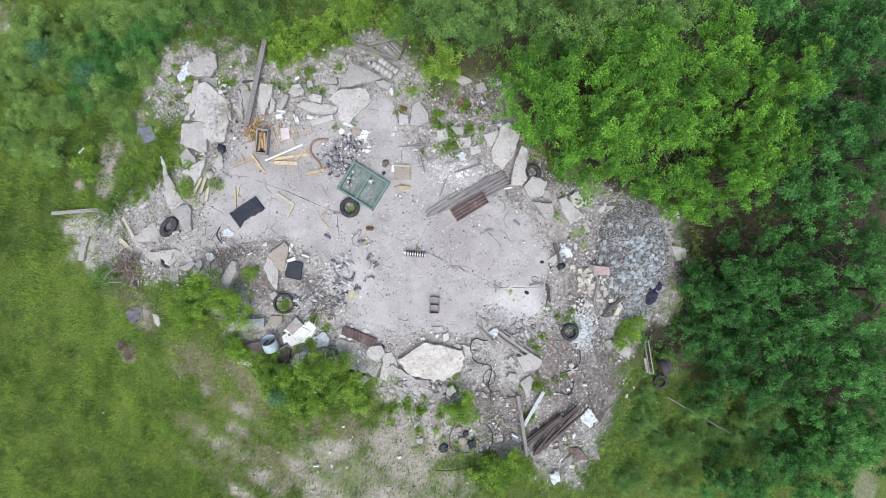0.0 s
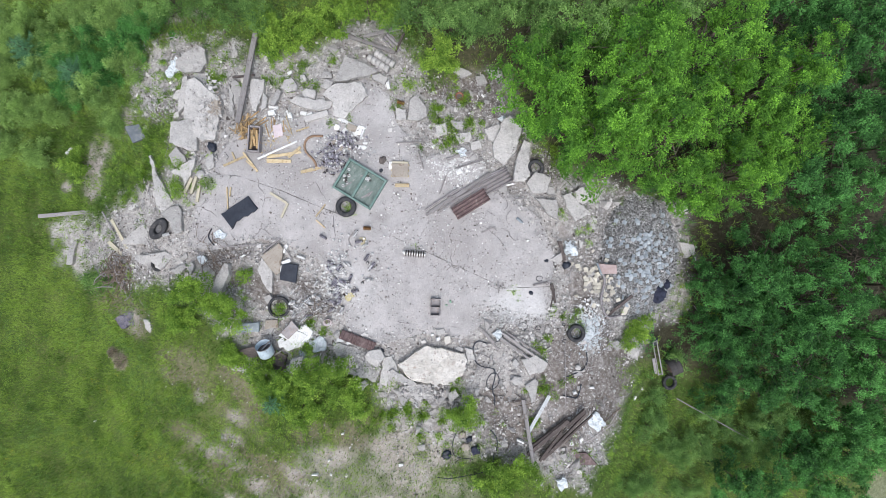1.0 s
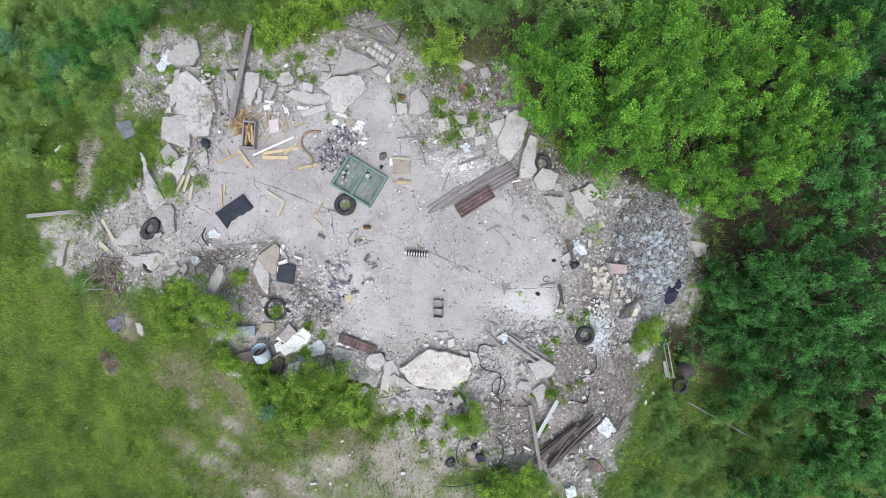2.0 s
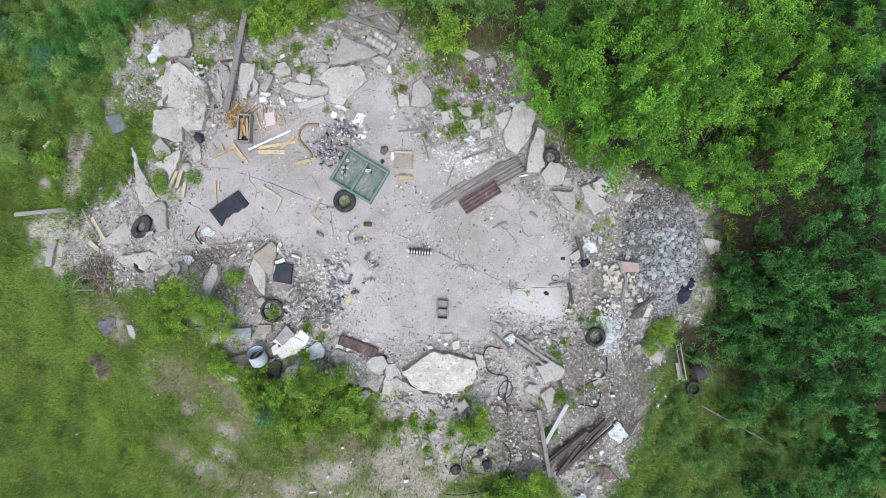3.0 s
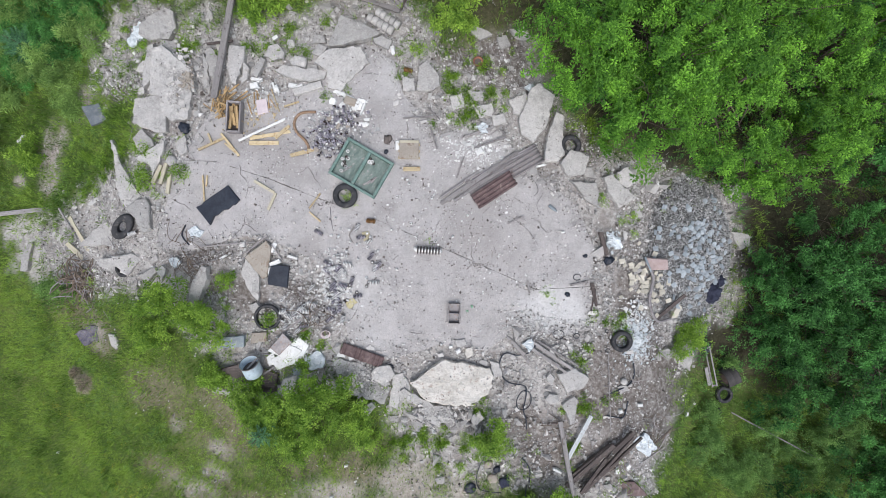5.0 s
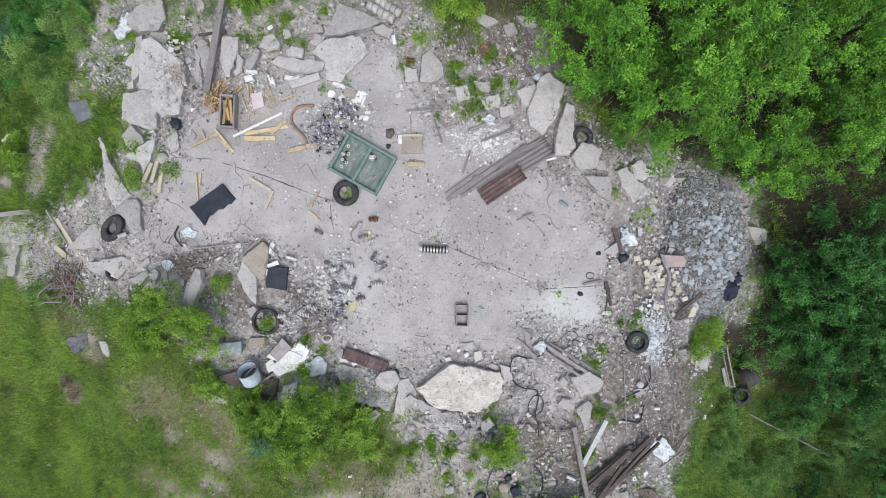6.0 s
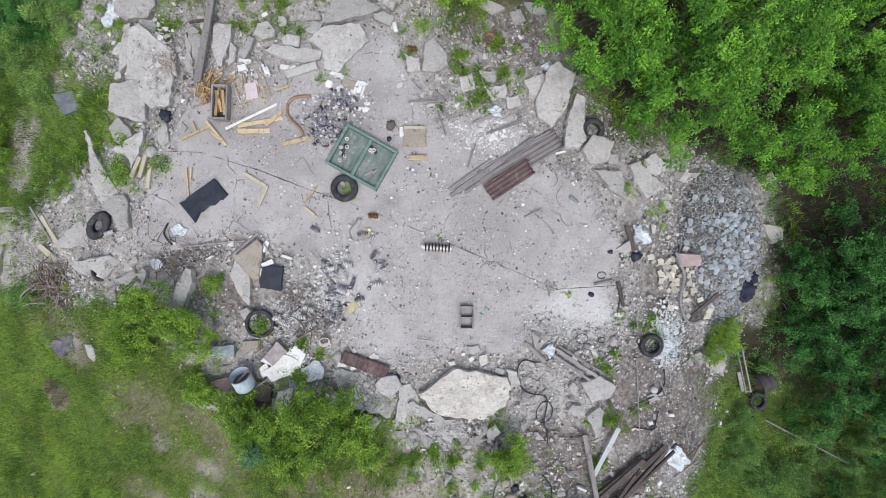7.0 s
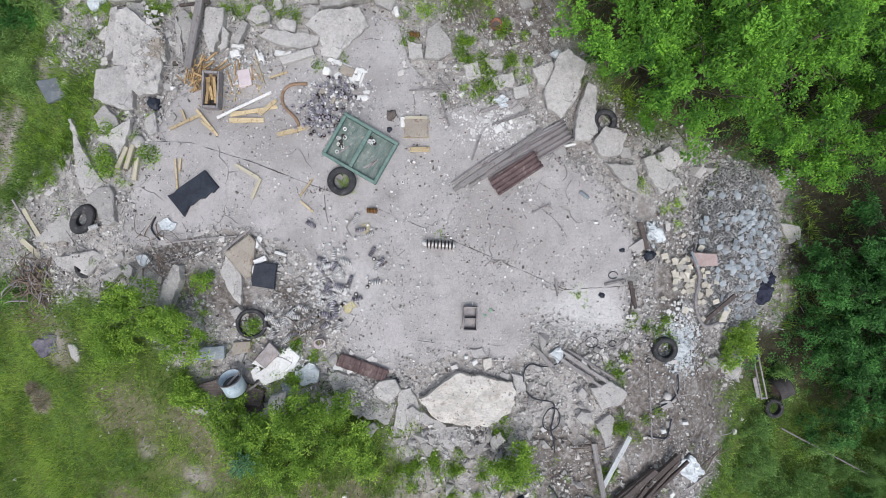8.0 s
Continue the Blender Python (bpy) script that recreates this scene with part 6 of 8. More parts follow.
def tray(x, y, turn):
    ob = thing("metal_tray", "grey metal tray with two square compartments", "metal tray", x, y, 0.045, turn)
    w, l, h, t = 0.31, 0.53, 0.16, 0.025
    part("base", box_bm(w - 2 * t, l - 2 * t, 0.012, 0.002, None, (0, 0, 0.002)), STEEL, ob)
    for s in (-1, 1):
        part("side", box_bm(t, l, h, 0.004, None, (s * (w - t) / 2, 0, 0)), STEEL, ob)
        part("end", box_bm(w - 2 * t, t, h, 0.004, None, (0, s * (l - t) / 2, 0)), STEEL, ob)
    part("divider", box_bm(w - 2 * t, t, h * 0.9, 0.004, None, (0, 0, 0)), STEEL, ob)


tray(-0.31, -1.89, -4)

# ---- tyres ----


def tyre_profile(r, w, hole=0.56):
    q = r * hole
    return [(q, -w * 0.3), (q * 1.06, -w * 0.42), (r * 0.8, -w * 0.5), (r * 0.95, -w * 0.42), (r, -w * 0.3), (r, -w * 0.18), (r * 0.97, -w * 0.16), (r * 0.97, -w * 0.1), (r, -w * 0.08), (r, w * 0.08), (r * 0.97, w * 0.1),
            (r * 0.97, w * 0.16), (r, w * 0.18), (r, w * 0.3), (r * 0.95, w * 0.42), (r * 0.8, w * 0.5), (q * 1.06, w * 0.42), (q, w * 0.3), (q * 1.05, w * 0.25), (r * 0.88, w * 0.3), (r * 0.9, 0), (r * 0.88, -w * 0.3), (q * 1.05, -w * 0.25), (q, -w * 0.3)]


def tyre(x, y, r, w, label, rx=0.0, ry=0.0, turn=0.0, lift=0.0, hole=0.56, squash=(1, 1)):
    ob = thing("tyre", label, "tyre", x, y, w * 0.5 + 0.03 + lift, turn, "old tyres")
    ob.matrix_world = ob.matrix_world @ pose(0, 0, 0, rx, ry, 0)
    casing = part("casing", lathe_bm(tyre_profile(r, w, hole), 40, None, None, squash), RUBBER, ob, "", True)
    for k in range(36):
        a = 2 * math.pi * k / 36
        part("tread_block", box_bm(0.014, 0.03, w * 0.5, 0.003, None, (r * squash[0] * math.cos(a), r * squash[1] * math.sin(a), -w * 0.25), math.degrees(a)), RUBBER, casing)
    return ob


tyre(-3.01, 1.27, 0.31, 0.18, "worn black car tyre lying flat beside a green case")
tyre(-5.22, -1.82, 0.34, 0.11, "narrow black tyre lying on rubbish", 4, 3, hole=0.76)
tyre(4.11, -2.85, 0.28, 0.18, "black car tyre lying on dirt with weeds inside", hole=0.6)
tyre(2.88, 2.35, 0.27, 0.16, "black tyre partly under a slab", 5, 0, 0, 0.02)
tyre(-9.14, 0.73, 0.4, 0.17, "squashed black tyre leaning between slabs", 16, -12, 50, 0.08, 0.42, (1, 0.55))
tyre(8.08, -5.14, 0.27, 0.16, "black tyre lying in grass beside a drum", 0, 4, 0, 0.1, 0.6)
# tyre form made up for a dark, unidentified thing under the slab
tyre(-9.35, -0.40, 0.25, 0.14, "dark ring half buried under a slab", 14, 10, 0, -0.06, 0.6, (0.7, 1))

# ---- bucket, drum, frame, pots, rags, cables ----


def bucket(x, y):
    ob = thing("bucket", "pale blue metal barrel holding rubbish", "barrel", x, y, 0.08, 0)
    r, h = 0.24, 0.42
    body = part("body", lathe_bm([(r * 0.93, 0), (r, 0.02), (r * 0.98, h * 0.3), (r, h * 0.33), (r * 0.98, h * 0.36), (r, h - 0.02), (r * 1.04, h), (r * 0.97, h), (r * 0.95, h * 0.3), (0, h * 0.28)], 28), PAINT_BLUE, ob, "", True)
    part("rim", lathe_bm([(r * 0.98, h - 0.01), (r * 1.05, h - 0.01), (r * 1.05, h + 0.015), (r * 0.98, h + 0.015), (r * 0.98, h - 0.01)], 28), STEEL, body, "", True)
    part("rubbish", lathe_bm([(0, h * 0.62), (r * 0.5, h * 0.58), (r * 0.94, h * 0.5), (r * 0.94, h * 0.32), (0, h * 0.32)], 16), CHIP_DARK, ob)
    ob.matrix_world = ob.matrix_world @ pose(0, 0, 0.16, -52, -8, 0)
    part("stick", box_bm(0.4, 0.05, 0.03, 0.004, None, (0.05, 0.08, h * 0.75), 50, -20), WOOD_GREY, ob)


bucket(-5.61, -3.27)


def drum(x, y):
    ob = thing("metal_drum", "dark grey drum lying on its side in grass", "drum", x, y, 0.1, 22)
    r, l = 0.3, 0.42
    prof = [(r * 0.6, -l / 2 + 0.05), (r * 0.92, -l / 2 + 0.05), (r, -l / 2), (r * 1.03, -l / 2 + 0.02), (r, -l / 2 + 0.04), (r, -0.02), (r * 1.03, 0), (r, 0.02), (r, l / 2 - 0.04), (r * 1.03, l / 2 - 0.02), (r, l / 2), (r * 0.9, l / 2 - 0.03), (0, l / 2 - 0.03)]
    part("body", lathe_bm(prof, 30, None, pose(0, 0, r, 0, 90, 0)), DRUM, ob, "", True)
    part("hub", lathe_bm([(0, -l / 2 + 0.03), (r * 0.6, -l / 2 + 0.03), (r * 0.6, -l / 2 + 0.06), (0, -l / 2 + 0.06)], 20, None, pose(0, 0, r, 0, 90, 0)), RUST, ob)


drum(8.12, -4.52)


def rack(x1, y1, x2, y2):
    ln = math.hypot(x2 - x1, y2 - y1)
    ob = thing("bracket", "white painted metal bracket frame lying in grass", "metal frame", (x1 + x2) / 2, (y1 + y2) / 2, 0.15, math.degrees(math.atan2(y2 - y1, x2 - x1)))
    for s in (-1, 1):
        part("rail", box_bm(ln, 0.035, 0.035, 0.004, None, (0, s * 0.07, 0)), ASBESTOS, ob)
    for k in (-1, 1):
        part("crossbar", box_bm(0.035, 0.1, 0.03, 0.003, None, (k * ln * 0.47, 0, 0.002)), ASBESTOS, ob)
    part("plate", box_bm(ln * 0.45, 0.1, 0.02, 0.003, None, (ln * 0.22, -0.15, 0.0)), ASBESTOS, ob)


rack(7.42, -3.55, 7.62, -4.78)


def pot(x, y, r, h, mat, label, tip=0.0, category="pot"):
    ob = solo("pot", lathe_bm([(0, 0), (r * 0.7, 0), (r * 0.95, h * 0.9), (r, h * 0.9), (r, h), (r * 0.85, h), (r * 0.62, 0.03), (0, 0.03)], 22), mat, label, category, "", "", True)
    ob.matrix_world = pose(x, y, gzf(x, y) + 0.03, tip, tip * 0.5, 0)
    part("soil", lathe_bm([(0, h * 0.55), (r * 0.74, h * 0.55), (r * 0.7, h * 0.4), (0, h * 0.4)], 18), CHIP_DARK, ob, "dark earth filling")


pot(0.57, 4.62, 0.13, 0.14, CLAY, "round red clay flower pot in weeds")
pot(-3.71, -2.26, 0.13, 0.14, PINK, "pale pink enamel pot on debris", 25)
for x, y, r in [(2.41, -2.58, 0.15), (2.89, -2.64, 0.08), (2.95, -1.09, 0.1), (3.73, -3.08, 0.06), (3.72, -2.56, 0.05)]:
    pts = [(r * math.cos(a * math.pi / 10), r * 0.8 * math.sin(a * math.pi / 10), 0.05 + 0.01 * math.sin(a)) for a in range(19)]
    solo("wire_loop", tube_bm(pts, 0.009, 6), BLACK, "thin bent wire loop on the floor", "wire", "wire loops", "", True).matrix_world = pose(x, y, gzf(x, y) + 0.02)


def cable(places, r, mat, label, name="cable", lift=0.06):
    pts = [(x, y, gzf(x, y) + lift + 0.02 * math.sin(k * 1.7)) for k, (x, y) in enumerate(places)]
    return solo(name, tube_bm(spline(pts, 7), r, 8), mat, label, name, "", "", True)


cable([(1.82, -2.81), (1.62, -3.02), (1.29, -3.08), (1.04, -3.01), (0.88, -3.11), (0.83, -3.41), (0.95, -3.71), (1.14, -3.83), (1.46, -3.90), (1.52, -4.06), (1.49, -4.30), (1.43, -4.56), (1.49, -4.83), (1.50, -5.10)], 0.017, BLACK, "black rubber cable curling over rubble")
cable([(1.50, -4.03), (1.37, -4.08), (1.26, -4.29), (1.28, -4.50), (1.43, -4.56), (1.59, -4.44), (1.65, -4.24), (1.57, -4.07), (1.47, -4.05)], 0.013, BLACK, "black rubber cable loop on rubble")
cable([(-3.71, 3.50), (-4.03, 3.50), (-4.22, 3.41), (-4.30, 3.22), (-4.23, 2.99), (-4.03, 2.78), (-3.94, 2.59), (-3.98, 2.42)], 0.036, HOSE, "brown rubber hose curving on the floor", "hose")
cable([(3.77, -4.26), (4.01, -4.18), (4.34, -4.08), (4.52, -3.85), (4.49, -3.50)], 0.018, BLACK, "thin dark cable among rubble")
cable([(3.68, -4.85), (3.91, -4.91), (4.16, -4.96), (4.26, -4.75), (4.30, -4.53)], 0.02, BLACK, "thin dark cable among rubble")
cable([(1.36, -5.89), (1.51, -6.10), (1.57, -6.33), (1.54, -6.61)], 0.018, BLACK, "thin dark cable among rubble")
cable([(-0.44, -7.43), (0.03, -7.47), (0.63, -7.40), (1.16, -7.29), (1.39, -7.06), (1.46, -6.67)], 0.015, BLACK, "thin dark cable among rubble")
cable([(0.60, -5.58), (0.32, -5.86), (0.13, -6.35), (0.22, -6.74), (0.78, -6.85)], 0.012, BLACK, "thin dark cable among rubble")
cable([(1.30, 0.54), (1.61, 0.27), (1.79, 0.07), (1.94, -0.19)], 0.006, STEEL, "thin bent wire on the floor", "wire", 0.055)
cable([(2.09, 1.07), (1.95, 0.83), (2.04, 0.57)], 0.006, STEEL, "thin bent wire on the floor", "wire", 0.055)
cable([(-3.43, 1.00), (-3.41, 0.62), (-3.37, 0.37)], 0.008, STEEL, "thin bent wire on the floor", "wire", 0.055)
cable([(1.80, 1.59), (1.95, 1.40), (2.00, 1.20), (1.90, 1.08)], 0.009, STEEL, "thin bent wire on the floor", "wire", 0.055)
cable([(4.90, -0.76), (5.14, -1.21), (5.01, -1.86), (5.26, -2.42), (5.76, -2.43)], 0.04, ASBESTOS, "pale bent hose beside a tile heap", "hose", 0.16)
bar("dark_batten", 4.87, -2.74, 6.14, -1.77, 0.09, 0.05, WOOD_DARK, "dark wooden batten against the tile heap", "batten", 0.08)
bar("dark_batten", 3.61, 0.07, 3.75, -0.54, 0.1, 0.06, WOOD_DARK, "dark wooden batten at the floor's edge", "batten", 0.06)
solo("foam_block", slab_bm([(-0.2, -0.14), (-0.02, -0.18), (0.19, 0.1), (0.12, 0.2), (-0.08, 0.05)], 0.1, random.Random(3), 0.01, 0.01, 0.08), CREAM, "torn cream foam block on the tile heap", "foam block").matrix_world = pose(5.99, -2.26, gzf(5.99, -2.26) + 0.1, 4, 6, 10)


def bottle(x, y, turn):
    ob = thing("plastic_bottle", "crushed clear grey plastic bottle on the floor", "bottle", x, y, 0.09, turn)
    part("body", lathe_bm([(0, -0.13), (0.04, -0.13), (0.045, -0.11), (0.042, -0.03), (0.045, 0.0), (0.045, 0.06), (0.018, 0.11), (0.016, 0.13), (0, 0.13)], 16, None, pose(0, 0, 0, 0, 90, 0), (0.8, 1)), GREYBLUE, ob, "", True)
    part("cap", lathe_bm([(0, 0.128), (0.019, 0.128), (0.019, 0.15), (0, 0.15)], 12, None, pose(0, 0, 0, 0, 90, 0)), WHITE, ob)


bottle(2.37, 0.73, -40)
cable([(-7.35, 0.69), (-7.45, 0.43), (-7.28, 0.16)], 0.02, BLACK, "short black hose on the floor", "hose", 0.06)


def rag(x, y, r, mat, label):
    """A crumpled heap of cloth."""
    bm = bmesh.new()
    bmesh.ops.create_icosphere(bm, subdivisions=3, radius=1)
    for v in bm.verts:
        q = noise.noise(v.co * 2.3 + Vector((x, y, 0))) * 0.5 + noise.noise(v.co * 6 + Vector((y, x, 0))) * 0.25
        v.co = Vector((v.co.x * r * (1 + q), v.co.y * r * 0.8 * (1 + q), max(-0.02, v.co.z * r * 0.45 * (1 + q * 1.5))))
    ob = solo("rag", bm, mat, label, "rag", "rags", "", True)
    ob.matrix_world = pose(x, y, gzf(x, y) + 0.05, 0, 0, x * 57)
    return ob


for x, y, r, z in [(7.41, -1.86, 0.27, 0.36), (7.82, -1.54, 0.15, 0.3)]:
    ob = rag(x, y, r, NAVY, "dark navy crumpled cloth on the tile heap")
    ob.matrix_world = Matrix.Translation((0, 0, z)) @ ob.matrix_world
rag(3.83, -0.68, 0.13, BLACK, "small black plastic bag beside rubble")
rag(-7.29, 3.28, 0.16, BLACK, "black plastic bag under a slab")
rag(7.45, -3.60, 0.14, BLACK, "dark plastic bag in weeds")
rag(-0.06, -6.68, 0.16, BLACK, "dark plastic bag among debris")
sheet("cloth", (-10.76, -2.31, [(-0.46, 0.04), (-0.01, 0.26), (0.39, 0.16), (0.28, -0.16), (-0.20, -0.30)]), 0.03, FADED, "faded purple grey cloth lying in dry grass", "cloth", 0.02)
for x, y, r, m_ in [(0.68, -6.18, 0.1, BLACK), (0.88, -6.55, 0.16, NAVY), (0.46, -6.02, 0.12, PLY), (0.56, -6.42, 0.15, PLY)]:
    rag(x, y, r, m_, "crumpled brown cloth among debris" if m_ is PLY else "dark crumpled plastic bag among debris")
rag(-4.51, -3.35, 0.16, GREYBLUE, "grey plastic bag beside a shrub")
rag(7.99, -5.73, 0.1, BLACK, "dark plastic bag in weeds")
rag(-2.05, -3.28, 0.1, BLACK, "black cloth scrap at a panel corner")

# ---- insulators ----


def insulator(ln, r, sheds, mat, shed_mat, label):
    """A porcelain insulator lying on its side: a core with discs; built at the origin."""
    ob = tagged(new("insulator"), label, "insulator", "scattered insulators")
    part("core", lathe_bm([(0, -ln / 2), (r * 0.45, -ln / 2), (r * 0.5, -ln * 0.42), (r * 0.5, ln * 0.42), (r * 0.4, ln / 2), (0, ln / 2)], 12, None, pose(0, 0, r, 0, 90, 0)), mat, ob, "", True)
    for k in range(sheds):
        u = (k / (sheds - 1) - 0.5) * ln * 0.8
        part("disc", lathe_bm([(r * 0.48, -0.02), (r * 0.9, -0.012), (r, -0.004), (r * 0.96, 0.006), (r * 0.48, 0.016)], 16, None, pose(u, 0, r, 0, 90, 0)), shed_mat, ob, "", True)
    return ob


def cap(r, body, dome, label):
    ob = tagged(new("small_insulator"), label, "insulator", "scattered insulator caps")
    part("skirt", lathe_bm([(0, 0), (r, 0), (r * 1.02, 0.03), (r * 0.8, 0.06), (0, 0.06)], 16), body, ob, "", True)
    part("dome", lathe_bm([(r * 0.62, 0.055), (r * 0.62, 0.08), (r * 0.4, 0.1), (0, 0.105)], 14), dome, ob, "", True)
    return ob


def ring(r, mat, label):
    ob = tagged(new("small_insulator"), label, "insulator", "scattered insulator caps")
    part("collar", lathe_bm([(r * 0.45, 0), (r, 0), (r * 1.05, 0.02), (r * 0.95, 0.05), (r * 0.7, 0.06), (r * 0.45, 0.045), (r * 0.45, 0)], 16), mat, ob, "", True)
    # dark disc across the hole, standing in for the shade inside it
    part("core", lathe_bm([(0, 0.005), (r * 0.45, 0.005), (r * 0.45, 0.02), (0, 0.02)], 12), GLAZE, ob)
    return ob


KINDS = [insulator(0.3, 0.075, 6, GLAZE, PORCELAIN, "white and dark striped porcelain insulator on the floor"), insulator(0.24, 0.065, 5, GLAZE, PORCELAIN, "short striped porcelain insulator lying on rubble"),
         insulator(0.3, 0.07, 6, GLAZE, SLATE, "dark brown glazed porcelain insulator"), insulator(0.3, 0.085, 7, AMBER, AMBER, "amber brown glazed porcelain insulator")]
CAPS = [cap(0.055, GLAZE, PORCELAIN, "dark insulator cap with a white dome"), cap(0.045, PORCELAIN, PORCELAIN, "small white porcelain insulator cap"), cap(0.055, SLATE, SLATE, "blue grey glazed insulator cap"), cap(0.05, GLAZE, SLATE, "dark glazed insulator cap"), ring(0.055, SLATE, "blue grey ring shaped porcelain insulator"), ring(0.05, PORCELAIN, "white ring shaped porcelain insulator")]
first = insulator(0.68, 0.105, 8, PORCELAIN, GLAZE, "large dark ribbed insulator lying on the concrete floor")
seat(first, -0.91, -0.23, 0.05, -6)
seat(cap(0.06, PORCELAIN, PORCELAIN, "white porcelain end of an insulator"), -1.24, -0.17, 0.05)

used = set()


def drop_kind(pool, k, x, y, z, turn, tip=0.0):
    """The first of a kind is set down itself, later ones are copies."""
    ob = pool[k]
    m = pose(x, y, gzf(x, y) + z, tip, tip * 0.6, turn)
    if id(ob) in used:
        return copy_thing(ob, m)
    used.add(id(ob))
    ob.matrix_world = m @ Matrix.Scale(0.8, 4)
    return ob


ri = random.Random(31)
for k, x, y, turn in [(0, -2.73, 0.43, 75), (1, -2.45, 0.07, 30), (2, -2.41, -0.32, 60), (3, -2.37, 0.59, -12), (0, -2.34, -1.01, 10), (2, -3.75, 0.35, -20), (1, -3.13, -0.75, -50), (0, -3.22, -0.69, 40), (0, -3.38, -0.58, 10), (1, -3.50, -0.52, 80), (0, -3.03, -0.50, -20), (2, -2.64, 0.18, 20),
                      (1, -4.01, -1.09, 60), (0, -3.36, -1.48, 85), (1, -3.55, -1.41, -10), (0, -4.00, -1.51, -40), (2, -3.52, -1.66, 0), (2, -3.37, -1.73, 30), (0, -4.33, -1.63, 20), (0, -4.47, -1.75, 70), (3, -1.25, 4.47, -5), (0, -0.99, -4.97, -55), (0, -2.32, -0.63, 70), (2, -2.23, -0.57, 40), (0, -3.96, -1.90, 30), (2, -4.27, -2.08, 20),
                      (1, -4.64, -1.84, -30), (1, -4.79, -1.68, 10), (0, -4.21, -1.70, -20), (2, -2.80, -1.35, 0), (0, -8.90, 0.54, 20), (2, -3.57, -1.92, 40), (1, -4.75, -2.07, 60), (1, -4.43, -2.21, 20), (0, -3.35, -1.29, 70)]:
    drop_kind(KINDS, k, x, y, 0.05, turn + ri.uniform(-15, 15))
for n_, (cx, cy, sx, sy) in [(70, (-3.36, -0.98, 0.2, 0.42)), (30, (-4.3, -1.8, 0.4, 0.2)), (14, (-2.51, 0.26, 0.55, 0.3)), (10, (-2.49, -0.75, 0.4, 0.35)), (10, (-1.17, 0.45, 0.6, 0.45))]:
    for _ in range(n_):
        x, y = cx + ri.gauss(0, sx), cy + ri.gauss(0, sy)
        drop_kind(CAPS, ri.choice([0, 1, 1, 5, 5]), x, y, 0.05, ri.uniform(0, 360), ri.uniform(-35, 35))
for _ in range(14):
    x, y = -3.36, -1.0
    drop_kind(KINDS, ri.choice([0, 1, 2, 2]), x + ri.gauss(0, 0.17), y + ri.gauss(0, 0.4), 0.06, ri.uniform(0, 180), ri.uniform(-12, 12))
for n_ in range(170):
    x, y = (-3.5, 2.72) if n_ % 3 else (-3.0, 3.3)
    a, b = ri.gauss(0, 0.24), ri.gauss(0, 0.23)
    drop_kind(CAPS, ri.choice([4, 4, 4, 3, 2, 5, 1, 4, 3]), x + a, y + b - a * 0.15, 0.05 + 0.1 * math.exp(-(a * a + b * b) / 0.12), ri.uniform(0, 360), ri.uniform(-50, 50))

for x, y, w, l, turn in [(-2.91, 3.9, 0.46, 0.09, -22), (-2.49, 3.74, 0.3, 0.1, -22), (-2.47, 3.54, 0.34, 0.08, 68), (-2.62, 3.55, 0.2, 0.07, 55), (-2.46, 3.1, 0.26, 0.13, 0), (-3.0, 3.63, 0.2, 0.16, 30), (-3.25, 3.76, 0.22, 0.2, -12), (-2.69, 3.38, 0.16, 0.1, 70), (-2.38, 3.24, 0.18, 0.09, 5), (-3.04, 3.34, 0.12, 0.08, 40), (-2.61, 3.70, 0.14, 0.1, 15)]:
    ring_ = [(w * 0.6 * ri.uniform(0.65, 1.1) * math.cos(q), l * 0.6 * ri.uniform(0.65, 1.1) * math.sin(q)) for q in (0.3, 1.1, 2.3, 3.2, 4.0, 5.3)]
    ob = solo("plaster_piece", slab_bm(ring_, 0.035, ri, 0.008, 0.004, 0.05), WHITE, "broken white plaster piece among insulator rings", "plaster piece", "plaster pieces")
    ob.matrix_world = pose(x, y, gzf(x, y) + 0.07, ri.uniform(-8, 8), ri.uniform(-8, 8), turn)
for x, y, w, l, turn in [(-2.79, 3.72, 0.3, 0.2, -22), (-3.33, 3.29, 0.14, 0.1, 20), (-3.12, 3.09, 0.18, 0.08, 60), (-2.87, 3.10, 0.1, 0.12, 5), (-3.71, 2.50, 0.12, 0.1, 40)]:
    ob = solo("fibre_scrap", box_bm(w, l, 0.03, 0.008), PLY, "tan fibreboard scrap among insulator rings", "board scrap", "board scraps")
    ob.matrix_world = pose(x, y, gzf(x, y) + 0.12, ri.uniform(-12, 12), ri.uniform(-12, 12), turn)

